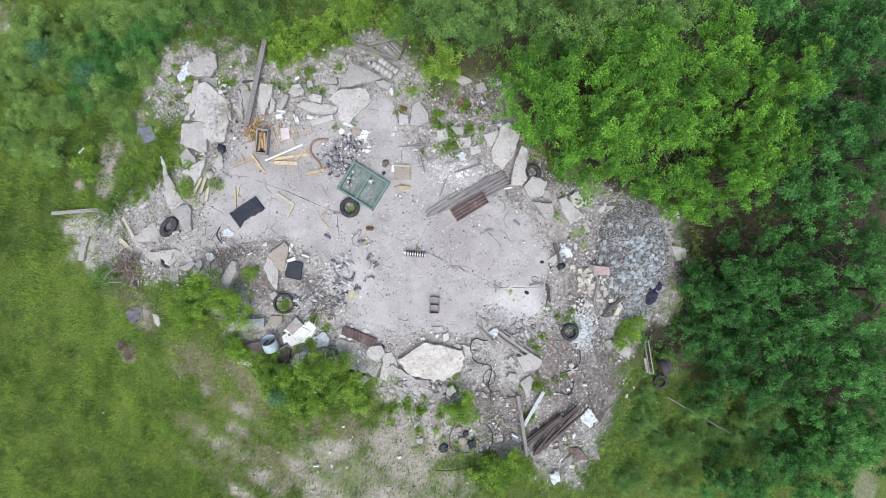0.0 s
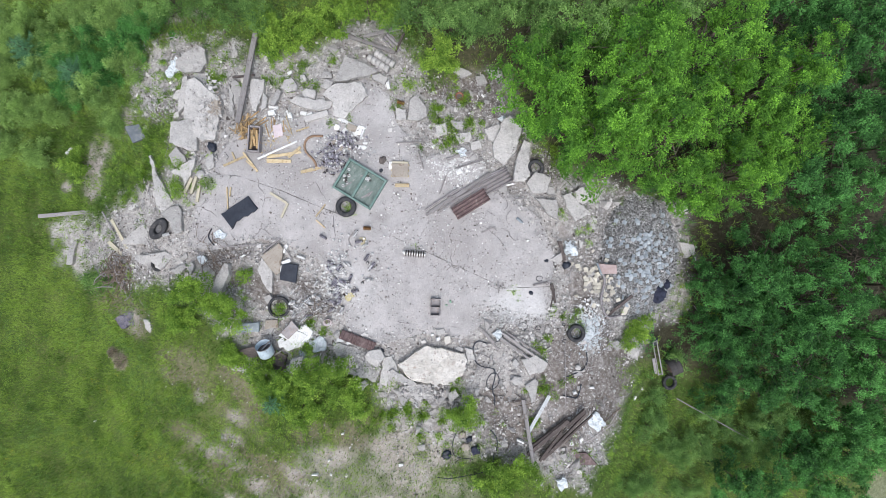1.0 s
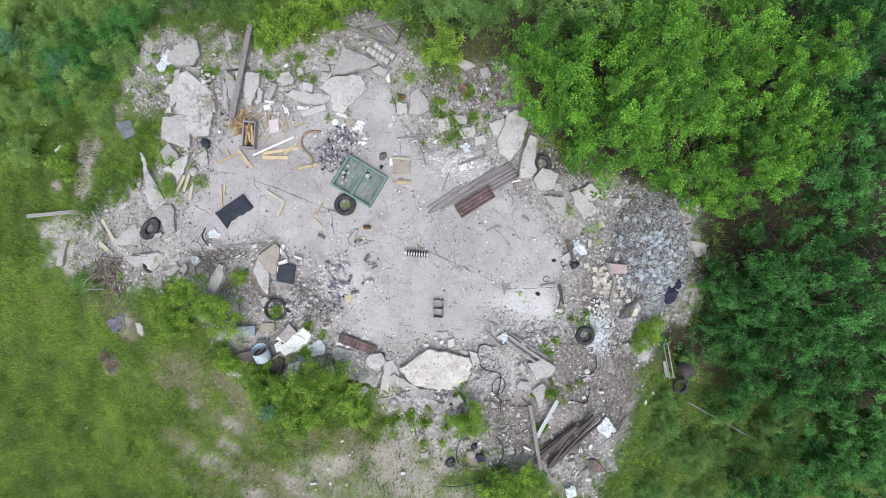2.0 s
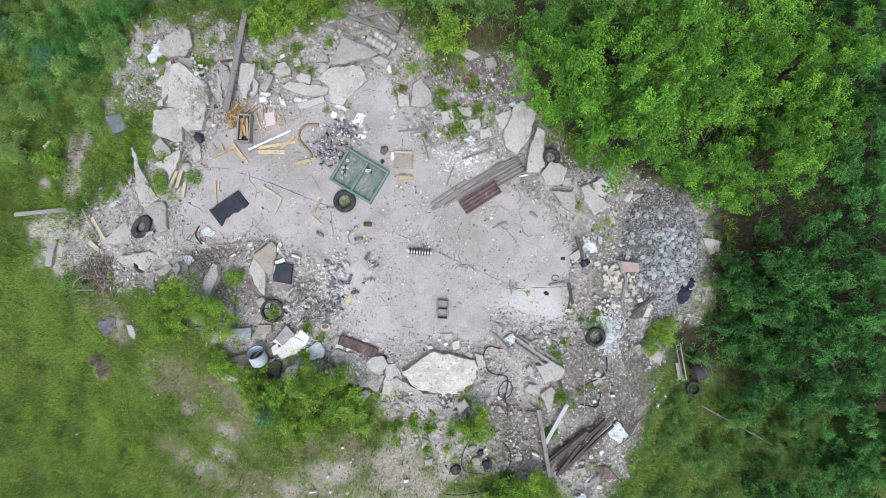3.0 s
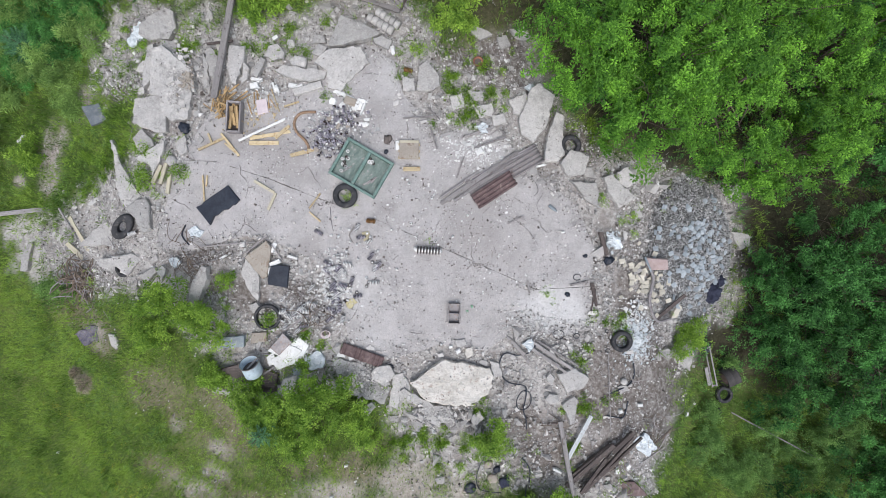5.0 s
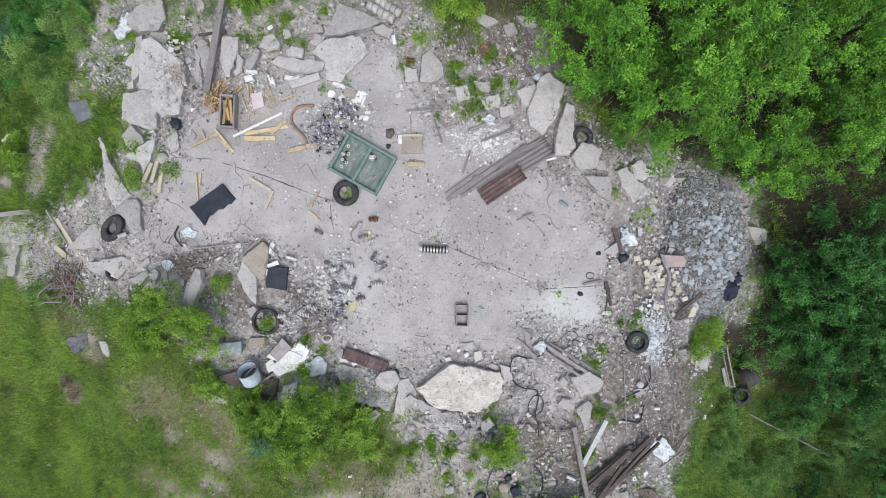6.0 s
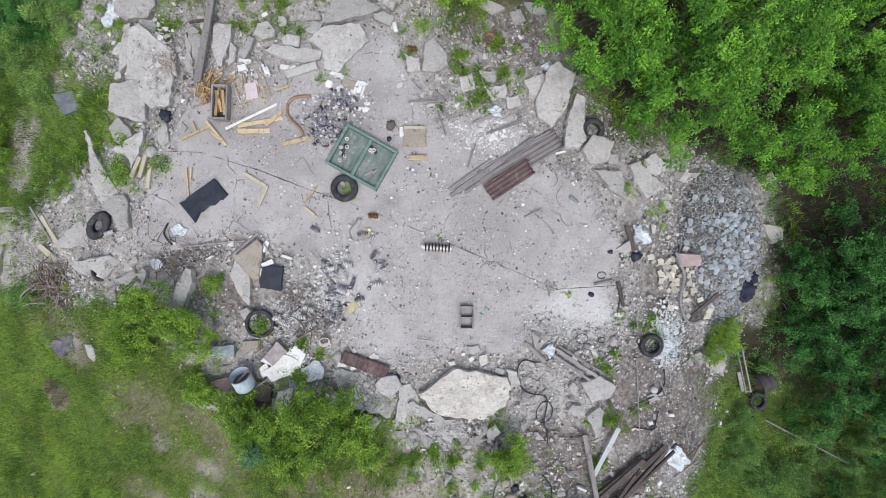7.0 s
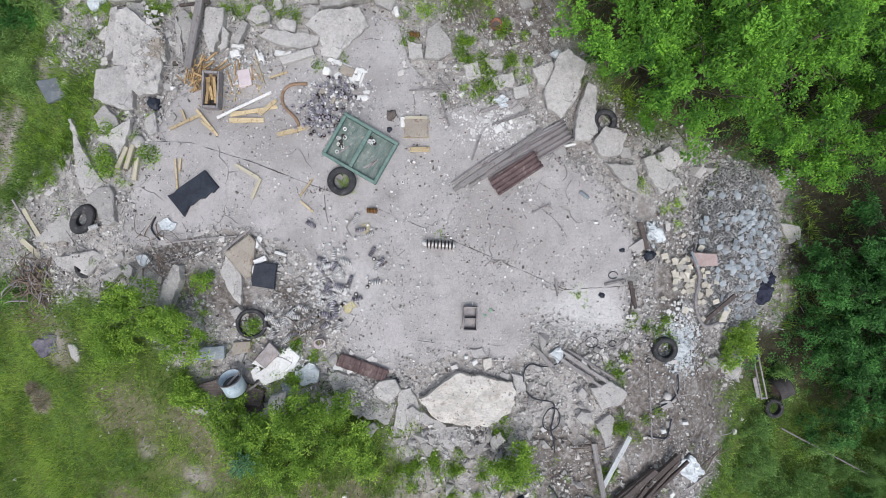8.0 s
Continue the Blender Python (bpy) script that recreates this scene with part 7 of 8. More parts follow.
# ---- the heap of discarded tiles ----


def curls(centres, r, rng, tilt=0.8):
    """Curved shards: short arcs with a square section."""
    n, k = len(centres), 6
    a = rng.uniform(0, 6.3, n)[:, None] + np.linspace(0, 1, k)[None] * rng.uniform(2.2, 5.0, n)[:, None]
    ring = np.stack([np.cos(a), np.sin(a)], 2)
    hgt = rng.uniform(0.15, 0.5, n)[:, None, None]
    rows = [np.concatenate([ring * q, np.ones((n, k, 1)) * hgt * z], 2) for q, z in ((1, -1), (1, 1), (0.68, 1), (0.68, -1))]
    v = np.stack(rows, 2)
    t1, t2 = rng.normal(0, tilt, n)[:, None, None], rng.normal(0, tilt, n)[:, None, None]
    x, y, z = v[..., 0], v[..., 1], v[..., 2]
    z, y = z * np.cos(t1) + y * np.sin(t1), y * np.cos(t1) - z * np.sin(t1)
    z, x = z * np.cos(t2) + x * np.sin(t2), x * np.cos(t2) - z * np.sin(t2)
    v = np.stack([x, y, z], 3) * r[:, None, None, None] + centres[:, None, None]
    f = [(4 * i + j, 4 * i + (j + 1) % 4, 4 * i + 4 + (j + 1) % 4, 4 * i + 4 + j) for i in range(k - 1) for j in range(4)] + [(0, 3, 2, 1), (4 * k - 4, 4 * k - 3, 4 * k - 2, 4 * k - 1)]
    f = np.array([q for p in f for q in ((p[0], p[1], p[2]), (p[0], p[2], p[3]))])
    return v.reshape(-1, 3), (np.arange(n)[:, None, None] * 4 * k + f[None]).reshape(-1, 3)


def tile_heap():
    cx, cy = 6.81, -0.54
    rx, ry, h = 1.75, 2.15, 0.5
    rng = np.random.default_rng(8)

    def top(u, v):
        q = np.maximum(0, 1 - (u / rx) ** 2 - (v / ry) ** 2)
        return h * q ** 0.8 + (vnoise(u + 50, v + 50, 0.5, 61) - 0.5) * 0.14 * np.minimum(1, q * 4)

    root = thing("tile_heap", "heap of discarded grey and cream ceramic tiles with shards", "tile heap", cx, cy)
    base = gzf(cx, cy)
    gu, gv = (g.ravel() for g in np.meshgrid(np.linspace(-rx, rx, 60), np.linspace(-ry, ry, 70)))
    gq = 1 - (gu / rx) ** 2 - (gv / ry) ** 2
    gh = np.where(gq > 0, top(gu, gv), -0.15) + gz(gu + cx, gv + cy) - base
    i = (np.arange(69)[:, None] * 60 + np.arange(59)[None]).ravel()
    mound = new("mound", raw_mesh("mound", np.c_[gu, gv, gh], np.c_[i, i + 1, i + 61, i + 60], HEAP, 4, True))
    mound.parent = root
    # shards: small flat curved pieces, too many to count
    n = 10500
    u, v = rng.uniform(-1, 1, n) * rx * 1.05, rng.uniform(-1, 1, n) * ry * 1.02
    keep = (u / rx) ** 2 + (v / ry) ** 2 < 1.05
    u, v = u[keep], v[keep]
    z = top(u, v) + gz(u + cx, v + cy) - base + 0.012
    vs, fs = chips(np.c_[u, v, z], rng.lognormal(math.log(0.03), 0.45, len(u)), rng, 0.22, 1.1, 0.4)
    sh = tagged(new("shard_gravel", raw_mesh("shard_gravel", vs, fs, SHARD)), kind="stuff")
    sh.parent = root
    n = 3600
    u, v = rng.uniform(-1, 1, n) * rx, rng.uniform(-1, 1, n) * ry
    keep = ((u / rx) ** 2 + (v / ry) ** 2 < 1.0) & (rng.uniform(0, 1, n) < 0.55 + 0.45 * (np.abs(v + 0.1) > 0.7))
    u, v = u[keep], v[keep]
    vs, fs = curls(np.c_[u, v, top(u, v) + gz(u + cx, v + cy) - base + 0.018], rng.lognormal(math.log(0.024), 0.3, len(u)), rng)
    cu = tagged(new("shard_litter", raw_mesh("shard_litter", vs, fs, SHARD_PALE)), kind="stuff")
    cu.parent = root
    flat = mesh_of("tile", box_bm(0.135, 0.135, 0.012, 0.002), TILE)
    half = mesh_of("tile", box_bm(0.15, 0.08, 0.012, 0.002), TILE)
    warm = mesh_of("tile", box_bm(0.15, 0.13, 0.022, 0.003), CREAM)
    warm2 = mesh_of("tile", box_bm(0.11, 0.08, 0.03, 0.003), CREAM)
    for k in range(140):
        while True:
            a, b = rng.normal(-0.02, 0.42) * rx, rng.normal(-0.06, 0.36) * ry
            if (a / rx) ** 2 + (b / ry) ** 2 < 0.9:
                break
        ob = new("tile", flat if k % 3 else half)
        ob.parent = root
        ob.matrix_local = pose(a, b, float(top(a, b)) + gzf(a + cx, b + cy) - base + 0.055, *rng.uniform(-22, 22, 2), rng.uniform(0, 90))
    wx, wy = 4.85, -1.25
    for k in range(56):
        a, b = wx - cx + rng.normal(0, 0.36), wy - cy + rng.normal(0, 0.5)
        a -= 0.35 * (b - (wy - cy))
        ob = new("tile", warm if k % 2 else warm2)
        ob.parent = root
        ob.matrix_local = pose(a, b, float(top(a, b)) + gzf(a + cx, b + cy) - base + 0.05, *rng.uniform(-20, 20, 2), rng.uniform(0, 90))
    return root


def chips(centres, size, rng, flat=0.55, tilt=0.5, slim=1.0):
    """Angular chips: six-faced lumps with uneven corners, as one set of triangles."""
    n = len(centres)
    cube = np.array([[a, b, c] for a in (-1, 1) for b in (-1, 1) for c in (-1, 1)], float)
    v = cube[None] * rng.uniform(0.55, 1.15, (n, 8, 3)) * np.stack([rng.uniform(0.6, 1.3, n), slim * rng.uniform(0.5, 1.0, n), flat * rng.uniform(0.5, 1.2, n)], 1)[:, None]
    a = rng.uniform(0, 2 * np.pi, n)
    t1, t2 = rng.normal(0, tilt * 0.6, n), rng.normal(0, tilt * 0.6, n)
    x, y, z = v[..., 0], v[..., 1], v[..., 2]
    z, y = z * np.cos(t1)[:, None] + y * np.sin(t1)[:, None], y * np.cos(t1)[:, None] - z * np.sin(t1)[:, None]
    z, x = z * np.cos(t2)[:, None] + x * np.sin(t2)[:, None], x * np.cos(t2)[:, None] - z * np.sin(t2)[:, None]
    x, y = x * np.cos(a)[:, None] - y * np.sin(a)[:, None], x * np.sin(a)[:, None] + y * np.cos(a)[:, None]
    v = np.stack([x, y, z], 2) * size[:, None, None] + centres[:, None]
    f = np.array([[0, 1, 3], [0, 3, 2], [4, 6, 7], [4, 7, 5], [0, 4, 5], [0, 5, 1], [2, 3, 7], [2, 7, 6], [1, 5, 7], [1, 7, 3]])
    return v.reshape(-1, 3), (np.arange(n)[:, None, None] * 8 + f[None]).reshape(-1, 3)


# grit darkened so that shade between the shards is painted in
HEAP = mottled("heap_grit_shade", (0.07, 0.068, 0.066), (0.24, 0.235, 0.23), 12, 60, 0.9, (0.1, 0.09, 0.085), 0.9, 0.03)
tile_heap()

# ---- loose rubble ----


def scatter(name, label, mat, n, lo, sigma, weight, seed, flat=0.55, lift=0.0, most=0.25, slim=1.0):
    rng = np.random.default_rng(seed)
    x, y = rng.uniform(-13, 10.5, n), rng.uniform(-8.5, 8.2, n)
    keep = rng.uniform(0, 1, n) < weight(x, y)
    x, y = x[keep], y[keep]
    s = np.minimum(rng.lognormal(math.log(lo), sigma, len(x)), most)
    lift = lift + 0.055 * (inside_by(x, y, PAD_ALL) > 0) * (lift < 0.04)
    v, f = chips(np.c_[x, y, gz(x, y) + s * 0.25 + lift], s, rng, flat, 0.5, slim)
    return tagged(new(name, raw_mesh(name, v, f, mat)), label, "rubble", kind="stuff")


def off_floor(x, y):
    rub = masks(x, y)[0]
    pad = soft(inside_by(x, y, PAD_ALL) + (vnoise(x, y, 0.7, 73) - 0.5) * 0.8, -0.1, 0.5)
    bare = np.maximum.reduce([soft(blob(x, y, *q) + (vnoise(x, y, 0.8, 15) - 0.5) * 1.3, 0, 0.6) for q in [(4.06, -4.36, 2.0, 1.6), (4.88, -5.63, 1.5, 1.3), (3.82, -6.06, 1.9, 0.9), (0.97, 4.99, 1.6, 0.9)]])
    bare = np.maximum(bare, 1.7 * np.maximum.reduce([soft(blob(x, y, *q) + (vnoise(x, y, 0.5, 16) - 0.5) * 0.9, 0, 0.5) for q in [(4.3, -1.6, 0.6, 0.95), (3.85, 0.3, 0.4, 0.6), (5.7, -4.5, 1.2, 1.5), (-5.7, -1.1, 0.8, 0.8), (-6.6, -0.8, 0.7, 0.5)]]))
    return rub * (1 - pad) * (1 - 0.5 * bare) * np.clip(0.3 + 1.5 * (vnoise(x, y, 0.9, 71) - 0.25), 0.1, 1)


def on_floor(x, y):
    pad = soft(inside_by(x, y, PAD_ALL), -0.1, 0.2)
    spots = np.maximum.reduce([np.exp(-((x - a) ** 2 + (y - b) ** 2) / s) for a, b, s in [(-3.33, -0.97, 0.5), (-2.51, 0.26, 0.6), (-1.23, 0.58, 0.8), (-3.02, 3.21, 0.8), (1.59, -1.96, 0.7), (-1.92, -0.65, 1.2), (-4.81, 3.57, 0.8), (-7.07, 0.22, 0.5), (-0.86, 3.10, 0.5), (0.49, 2.15, 0.5), (-4.54, -1.82, 0.4), (0.52, 0.13, 1.2), (0.22, -0.87, 0.8), (2.28, -0.71, 0.6), (-5.11, 2.56, 0.8)]])
    return pad * np.clip(0.42 + spots, 0, 1) * np.clip(2.2 * (vnoise(x, y, 0.6, 72) - 0.28), 0.05, 1)


scatter("rubble", "grey broken concrete rubble covering the ground", CHIP, 175000, 0.0135, 0.62, off_floor, 5, 0.45, -0.005, 0.13)
scatter("pale_rubble", "white chips of plaster and porcelain in rubble", CHIP_PALE, 26000, 0.012, 0.5, off_floor, 6, 0.4, 0.01, 0.07)
scatter("dark_rubble", "dark chips of wood and soil in rubble", CHIP_DARK, 42000, 0.012, 0.5, off_floor, 7, 0.4, 0.0, 0.05)
scatter("floor_grit", "grey grit and chips strewn over the concrete floor", CHIP, 80000, 0.009, 0.5, on_floor, 8, 0.5, 0.045, 0.05)
scatter("floor_chips", "white porcelain chips strewn over the concrete floor", CHIP_PALE, 40000, 0.009, 0.55, on_floor, 9, 0.4, 0.046, 0.04)
scatter("floor_crumbs", "dark crumbs strewn over the concrete floor", CHIP_DARK, 52000, 0.0085, 0.5, on_floor, 10, 0.4, 0.046, 0.035)
scatter("twig_litter", "thin broken twigs and splinters strewn on rubble", WOOD_GREY, 20000, 0.06, 0.5, off_floor, 41, 0.06, 0.03, 0.22, 0.09)
scatter("floor_twigs", "thin splinters strewn on the concrete floor", WOOD_GREY, 2600, 0.05, 0.5, on_floor, 42, 0.06, 0.05, 0.15, 0.09)


def slab_dust():
    """Crumbs and grit that lie on the broken slabs."""
    rng = np.random.default_rng(404)
    spots = []
    for m, poly, th in SLABS:
        px, py = [p[0] for p in poly], [p[1] for p in poly]
        n = int((max(px) - min(px)) * (max(py) - min(py)) * 170)
        x, y = rng.uniform(min(px), max(px), n), rng.uniform(min(py), max(py), n)
        o = m.translation
        keep = (inside_by(x, y, poly) > 0.03) & (rng.uniform(0, 1, n) < soft(vnoise(x + o.x, y + o.y, 0.35, 81), 0.4, 0.75) + 0.12)
        spots += [m @ Vector((a, b, th + 0.004)) for a, b in zip(x[keep], y[keep])]
    c = np.array([tuple(p) for p in spots])
    for name, label, mat, pick in (("slab_grit", "grey grit and crumbs on broken slabs", CHIP, 0), ("slab_dirt", "dark soil crumbs on broken slabs", CHIP_DARK, 1)):
        q = c[np.arange(len(c)) % 3 == pick] if pick else c[np.arange(len(c)) % 3 != 1]
        v, f = chips(q, np.minimum(rng.lognormal(math.log(0.007 if pick else 0.011), 0.5, len(q)), 0.02 if pick else 0.045), rng, 0.5)
        tagged(new(name, raw_mesh(name, v, f, mat)), label, "rubble", kind="stuff")


slab_dust()


def sandy(x, y):
    rub, sand, dust, tan = masks(x, y)
    return np.clip(sand + 0.6 * dust + 0.25 * tan, 0, 1) * (1 - rub) * (1 - litter_shade_at(x, y)) * np.clip(0.25 + 1.6 * (vnoise(x, y, 0.5, 74) - 0.35), 0.05, 1) * (x < 6)


scatter("sand_grit", "pale grit strewn over sandy soil", CHIP, 70000, 0.011, 0.5, sandy, 43, 0.5, 0.0, 0.06)
scatter("sand_crumbs", "dark crumbs strewn over sandy soil", CHIP_DARK, 45000, 0.011, 0.5, sandy, 44, 0.4, 0.0, 0.05)
scatter("sand_twigs", "thin dry stalks strewn over sandy soil", WOOD_GREY, 16000, 0.045, 0.5, sandy, 45, 0.06, 0.02, 0.14, 0.09)


def stone_mesh(seed, r):
    rng = random.Random(seed)
    bm = bmesh.new()
    for _ in range(11):
        d = Vector((rng.uniform(-1, 1), rng.uniform(-1, 1), rng.uniform(-1, 1)))
        bm.verts.new((d.x * r * 1.1, d.y * r * 0.8, max(-0.3, d.z * 0.6) * r))
    got = bmesh.ops.convex_hull(bm, input=bm.verts)
    bmesh.ops.delete(bm, geom=[v for v in got["geom_interior"] if isinstance(v, bmesh.types.BMVert)], context="VERTS")
    bmesh.ops.bevel(bm, geom=bm.edges[:], offset=r * 0.03, segments=1, affect="EDGES")
    return mesh_of("stone", bm, ROCK)


STONES = [stone_mesh(k, 1.0) for k in range(9)]
rk = np.random.default_rng(77)
count = 0
while count < 300:
    x, y = rk.uniform(-12, 10), rk.uniform(-8, 8)
    if rk.uniform() > off_floor(np.array([x]), np.array([y]))[0] * 1.2 or inside_by(x, y, PAD_ALL) > -0.1:
        continue
    count += 1
    s = min(0.24, float(rk.lognormal(math.log(0.07), 0.5)))
    ob = tagged(new("concrete_chunk", STONES[count % 9]), "angular grey chunk of broken concrete", "concrete chunk", "concrete chunks")
    ob.matrix_world = pose(x, y, gzf(x, y) + s * 0.2, *rk.uniform(-15, 15, 2), rk.uniform(0, 360)) @ Matrix.Diagonal((s, s, s, 1))

for k in range(44):
    x, y = -0.7, -4.72
    x, y = x + float(rk.normal(0, 0.6)), y + float(rk.normal(0, 0.2))
    s = float(rk.uniform(0.08, 0.2))
    ob = tagged(new("concrete_chunk", STONES[k % 9]), "angular grey chunk of broken concrete", "concrete chunk", "concrete chunks")
    ob.matrix_world = pose(x, y, gzf(x, y) + s * 0.25, *rk.uniform(-15, 15, 2), rk.uniform(0, 360)) @ Matrix.Diagonal((s, s, s, 1))

# ---- grass, weeds and flowers ----


def blades(name, label, mat, n, box, weight, seed, lo, hi, width, lean=0.7, category="grass", lift=-0.02, clump=1):
    """Bent blades: narrow at the root and the tip, widest at the bend."""
    rng = np.random.default_rng(seed)
    x, y = rng.uniform(box[0], box[2], n), rng.uniform(box[1], box[3], n)
    keep = rng.uniform(0, 1, n) < weight(x, y)
    x, y = x[keep], y[keep]
    if clump > 1:
        x, y = np.repeat(x, clump), np.repeat(y, clump)
        x, y = x + rng.normal(0, 0.035, len(x)), y + rng.normal(0, 0.035, len(x))
    m = len(x)
    a = rng.uniform(0, 2 * np.pi, m) + np.pi * vnoise(x, y, 0.6, 55, 2)
    d = np.c_[np.cos(a), np.sin(a), np.zeros(m)]
    s = np.c_[-np.sin(a), np.cos(a), np.zeros(m)] * (width * rng.uniform(0.5, 1.2, m))[:, None]
    h = rng.uniform(lo, hi, m) * (0.35 + 1.3 * vnoise(x, y, 0.45, 56, 2))
    out = h * rng.uniform(0.2, 1.2, m) * lean
    p = np.c_[x, y, gz(x, y) + lift]
    mid = p + d * (out * 0.3)[:, None] + np.c_[np.zeros((m, 2)), h * 0.5]
    tip = p + d * out[:, None] + np.c_[np.zeros((m, 2)), h * 0.92]
    v = np.stack([p, mid - s, mid + s, tip], 1).reshape(-1, 3)
    k = np.arange(m)[:, None] * 4
    f = np.concatenate([k + np.array([[0, 2, 1]]), k + np.array([[1, 2, 3]])])
    tone = np.repeat(np.clip(1.7 * (vnoise(x, y, 0.7, 57) - 0.5) + 1.2 * (vnoise(x, y, 3.0, 58, 2) - 0.5) + 0.42 + rng.normal(0, 0.3, m), 0, 1), 4)
    return tagged(new(name, toned(raw_mesh(name, v, f, mat), tone)), label, category, kind="stuff")


def lawn(x, y):
    rub, sand, dust, tan = masks(x, y)
    litter_shade = litter_shade_at(x, y)
    return (1 - rub) * (1 - 0.85 * sand) * (1 - 0.93 * dust) * (1 - 0.72 * tan) * (1 - 0.93 * litter_shade)


def thin(x, y):
    rub, sand, dust, tan = masks(x, y)
    return np.clip(0.9 * tan + 0.35 * sand + 0.4 * dust, 0, 1) * (1 - rub) * 0.8 * (1 - 0.9 * litter_shade_at(x, y)) * (0.25 + 1.1 * soft(vnoise(x, y, 0.5, 92), 0.35, 0.65))


def margin(x, y):
    rub, sand, dust, tan = masks(x, y)
    d = inside_by(x, y, RUBBLE)
    pad = soft(inside_by(x, y, PAD_ALL), -0.5, -0.1)
    return soft(vnoise(x, y, 0.8, 91), 0.46, 0.62) * (1 - pad) * soft(-d, -1.9, 0.2) * (1 - sand)


VIEW = (-17.5, -10.5, 15.5, 10.5)
blades("grass", "lush green meadow grass", GRASS, 460000, (-18.0, -11.0, 0.5, 11.0), lawn, 1, 0.05, 0.15, 0.0085, 0.9)
blades("grass", "green grass under the trees", GRASS, 110000, (0.5, -10.5, 16.0, 10.0), lawn, 2, 0.06, 0.18, 0.008, 0.9)
blades("dry_grass", "dry straw coloured grass on bare soil", STRAW, 120000, VIEW, thin, 3, 0.03, 0.12, 0.006, 1.0)
blades("weeds", "green weeds growing through rubble", GRASS, 16000, VIEW, margin, 4, 0.08, 0.25, 0.01, 1.0, "weeds", -0.02, 7)


def tussock(x, y, r, n, seed):
    """A clump of dead grass combed outwards from its heart."""
    rng = np.random.default_rng(seed)
    a, q = rng.uniform(0, 6.28, n), np.sqrt(rng.uniform(0, 1, n)) * r * 0.4
    p = np.c_[q * np.cos(a), q * np.sin(a), np.zeros(n)]
    b = a + rng.normal(0, 0.5, n)
    d, w = np.c_[np.cos(b), np.sin(b), np.zeros(n)], np.c_[-np.sin(b), np.cos(b), np.zeros(n)] * 0.006
    ln, hi = rng.uniform(0.5, 1, n)[:, None] * r, np.c_[np.zeros((n, 2)), rng.uniform(0.08, 0.18, n)]
    v = np.stack([p - w, p + w, p + d * ln * 0.5 + hi - w, p + d * ln * 0.5 + hi + w, p + d * ln + hi * 0.3], 1).reshape(-1, 3)
    k = np.arange(n)[:, None] * 5
    f = np.concatenate([k + np.array([[0, 1, 3]]), k + np.array([[0, 3, 2]]), k + np.array([[2, 3, 4]])])
    ob = tagged(new("grass_tussock", toned(raw_mesh("grass_tussock", v, f, DEAD_GRASS), np.repeat(rng.uniform(0, 1, n), 5))), "clump of dead grey brown grass in the meadow", "grass tussock", "dead tussocks")
    return seat(ob, x, y, 0.02)


tussock(-11.6, -3.5, 0.22, 260, 1)
tussock(-11.2, -3.78, 0.32, 480, 2)


def weed_leaves(name, label, mat, n, weight, seed, leaf, per=9, low=0.03):
    rng = np.random.default_rng(seed)
    x, y = rng.uniform(VIEW[0], VIEW[2], n), rng.uniform(VIEW[1], VIEW[3], n)
    keep = rng.uniform(0, 1, n) < weight(x, y)
    x, y = x[keep], y[keep]
    c = np.c_[x, y, gz(x, y) + rng.uniform(low, max(0.18, low + 0.1), len(x))]
    v, f, tone = sprig_cloud(c, np.tile([[0.0, 0.0, 1.0]], (len(x), 1)), per, leaf, leaf, rng, 0.4)
    return tagged(new(name, toned(raw_mesh(name, v, f, mat), tone)), label, "weeds", kind="stuff")


FLOWERY = lambda x, y: lawn(x, y) * soft(vnoise(x, y, 1.2, 33), 0.5, 0.75) * (x < -9) * (y < -4)
weed_leaves("flower", "small yellow meadow flowers", YELLOW, 13000, FLOWERY, 5, 0.026, 4, 0.1)
weed_leaves("broadleaf_weeds", "broad leaved green weeds at the rubble edge", LEAF_LIME, 14000, margin, 11, 0.055)
weed_leaves("undergrowth", "low leafy undergrowth at the wood's edge", LEAF_MID, 26000, lambda x, y: lawn(x, y) * soft(vnoise(x, y, 1.3, 44), 0.38, 0.6) * soft(x * 0.25 + y * 0.55, 1.0, 3.0), 12, 0.07)
weed_leaves("ground_cover", "dark leafy ground cover beside the wood", LEAF_DARK, 36000, lambda x, y: (1 - masks(x, y)[0]) * soft(x - 0.2 * y, 5.0, 6.2) * soft(y + 0.25 * (x - 9), -5.6, -4.6) * (0.45 + 0.55 * soft(-y, 1.5, 3.0)) * (1 - soft(blob(x, y, 8.26, -4.89, 0.75, 0.6), 0, 0.3)) * soft(vnoise(x, y, 0.9, 46), 0.3, 0.55), 14, 0.07)
weed_leaves("low_herbs", "low mid green herbs in grass beside the wood", LEAF_HERB, 52000, lambda x, y: (1 - masks(x, y)[0]) * soft(x, 4.5, 5.5) * soft(-y - 0.25 * (x - 9), 4.4, 5.6) * soft(14.5 - x, 0, 2) * (0.25 + 0.75 * soft(vnoise(x, y, 0.5, 47), 0.35, 0.6)), 15, 0.05, 8)
weed_leaves("meadow_herbs", "small leaved herbs in the meadow grass", LEAF_MID, 30000, lambda x, y: lawn(x, y) * soft(vnoise(x, y, 0.9, 45), 0.42, 0.7) * 0.8, 13, 0.045, 8)
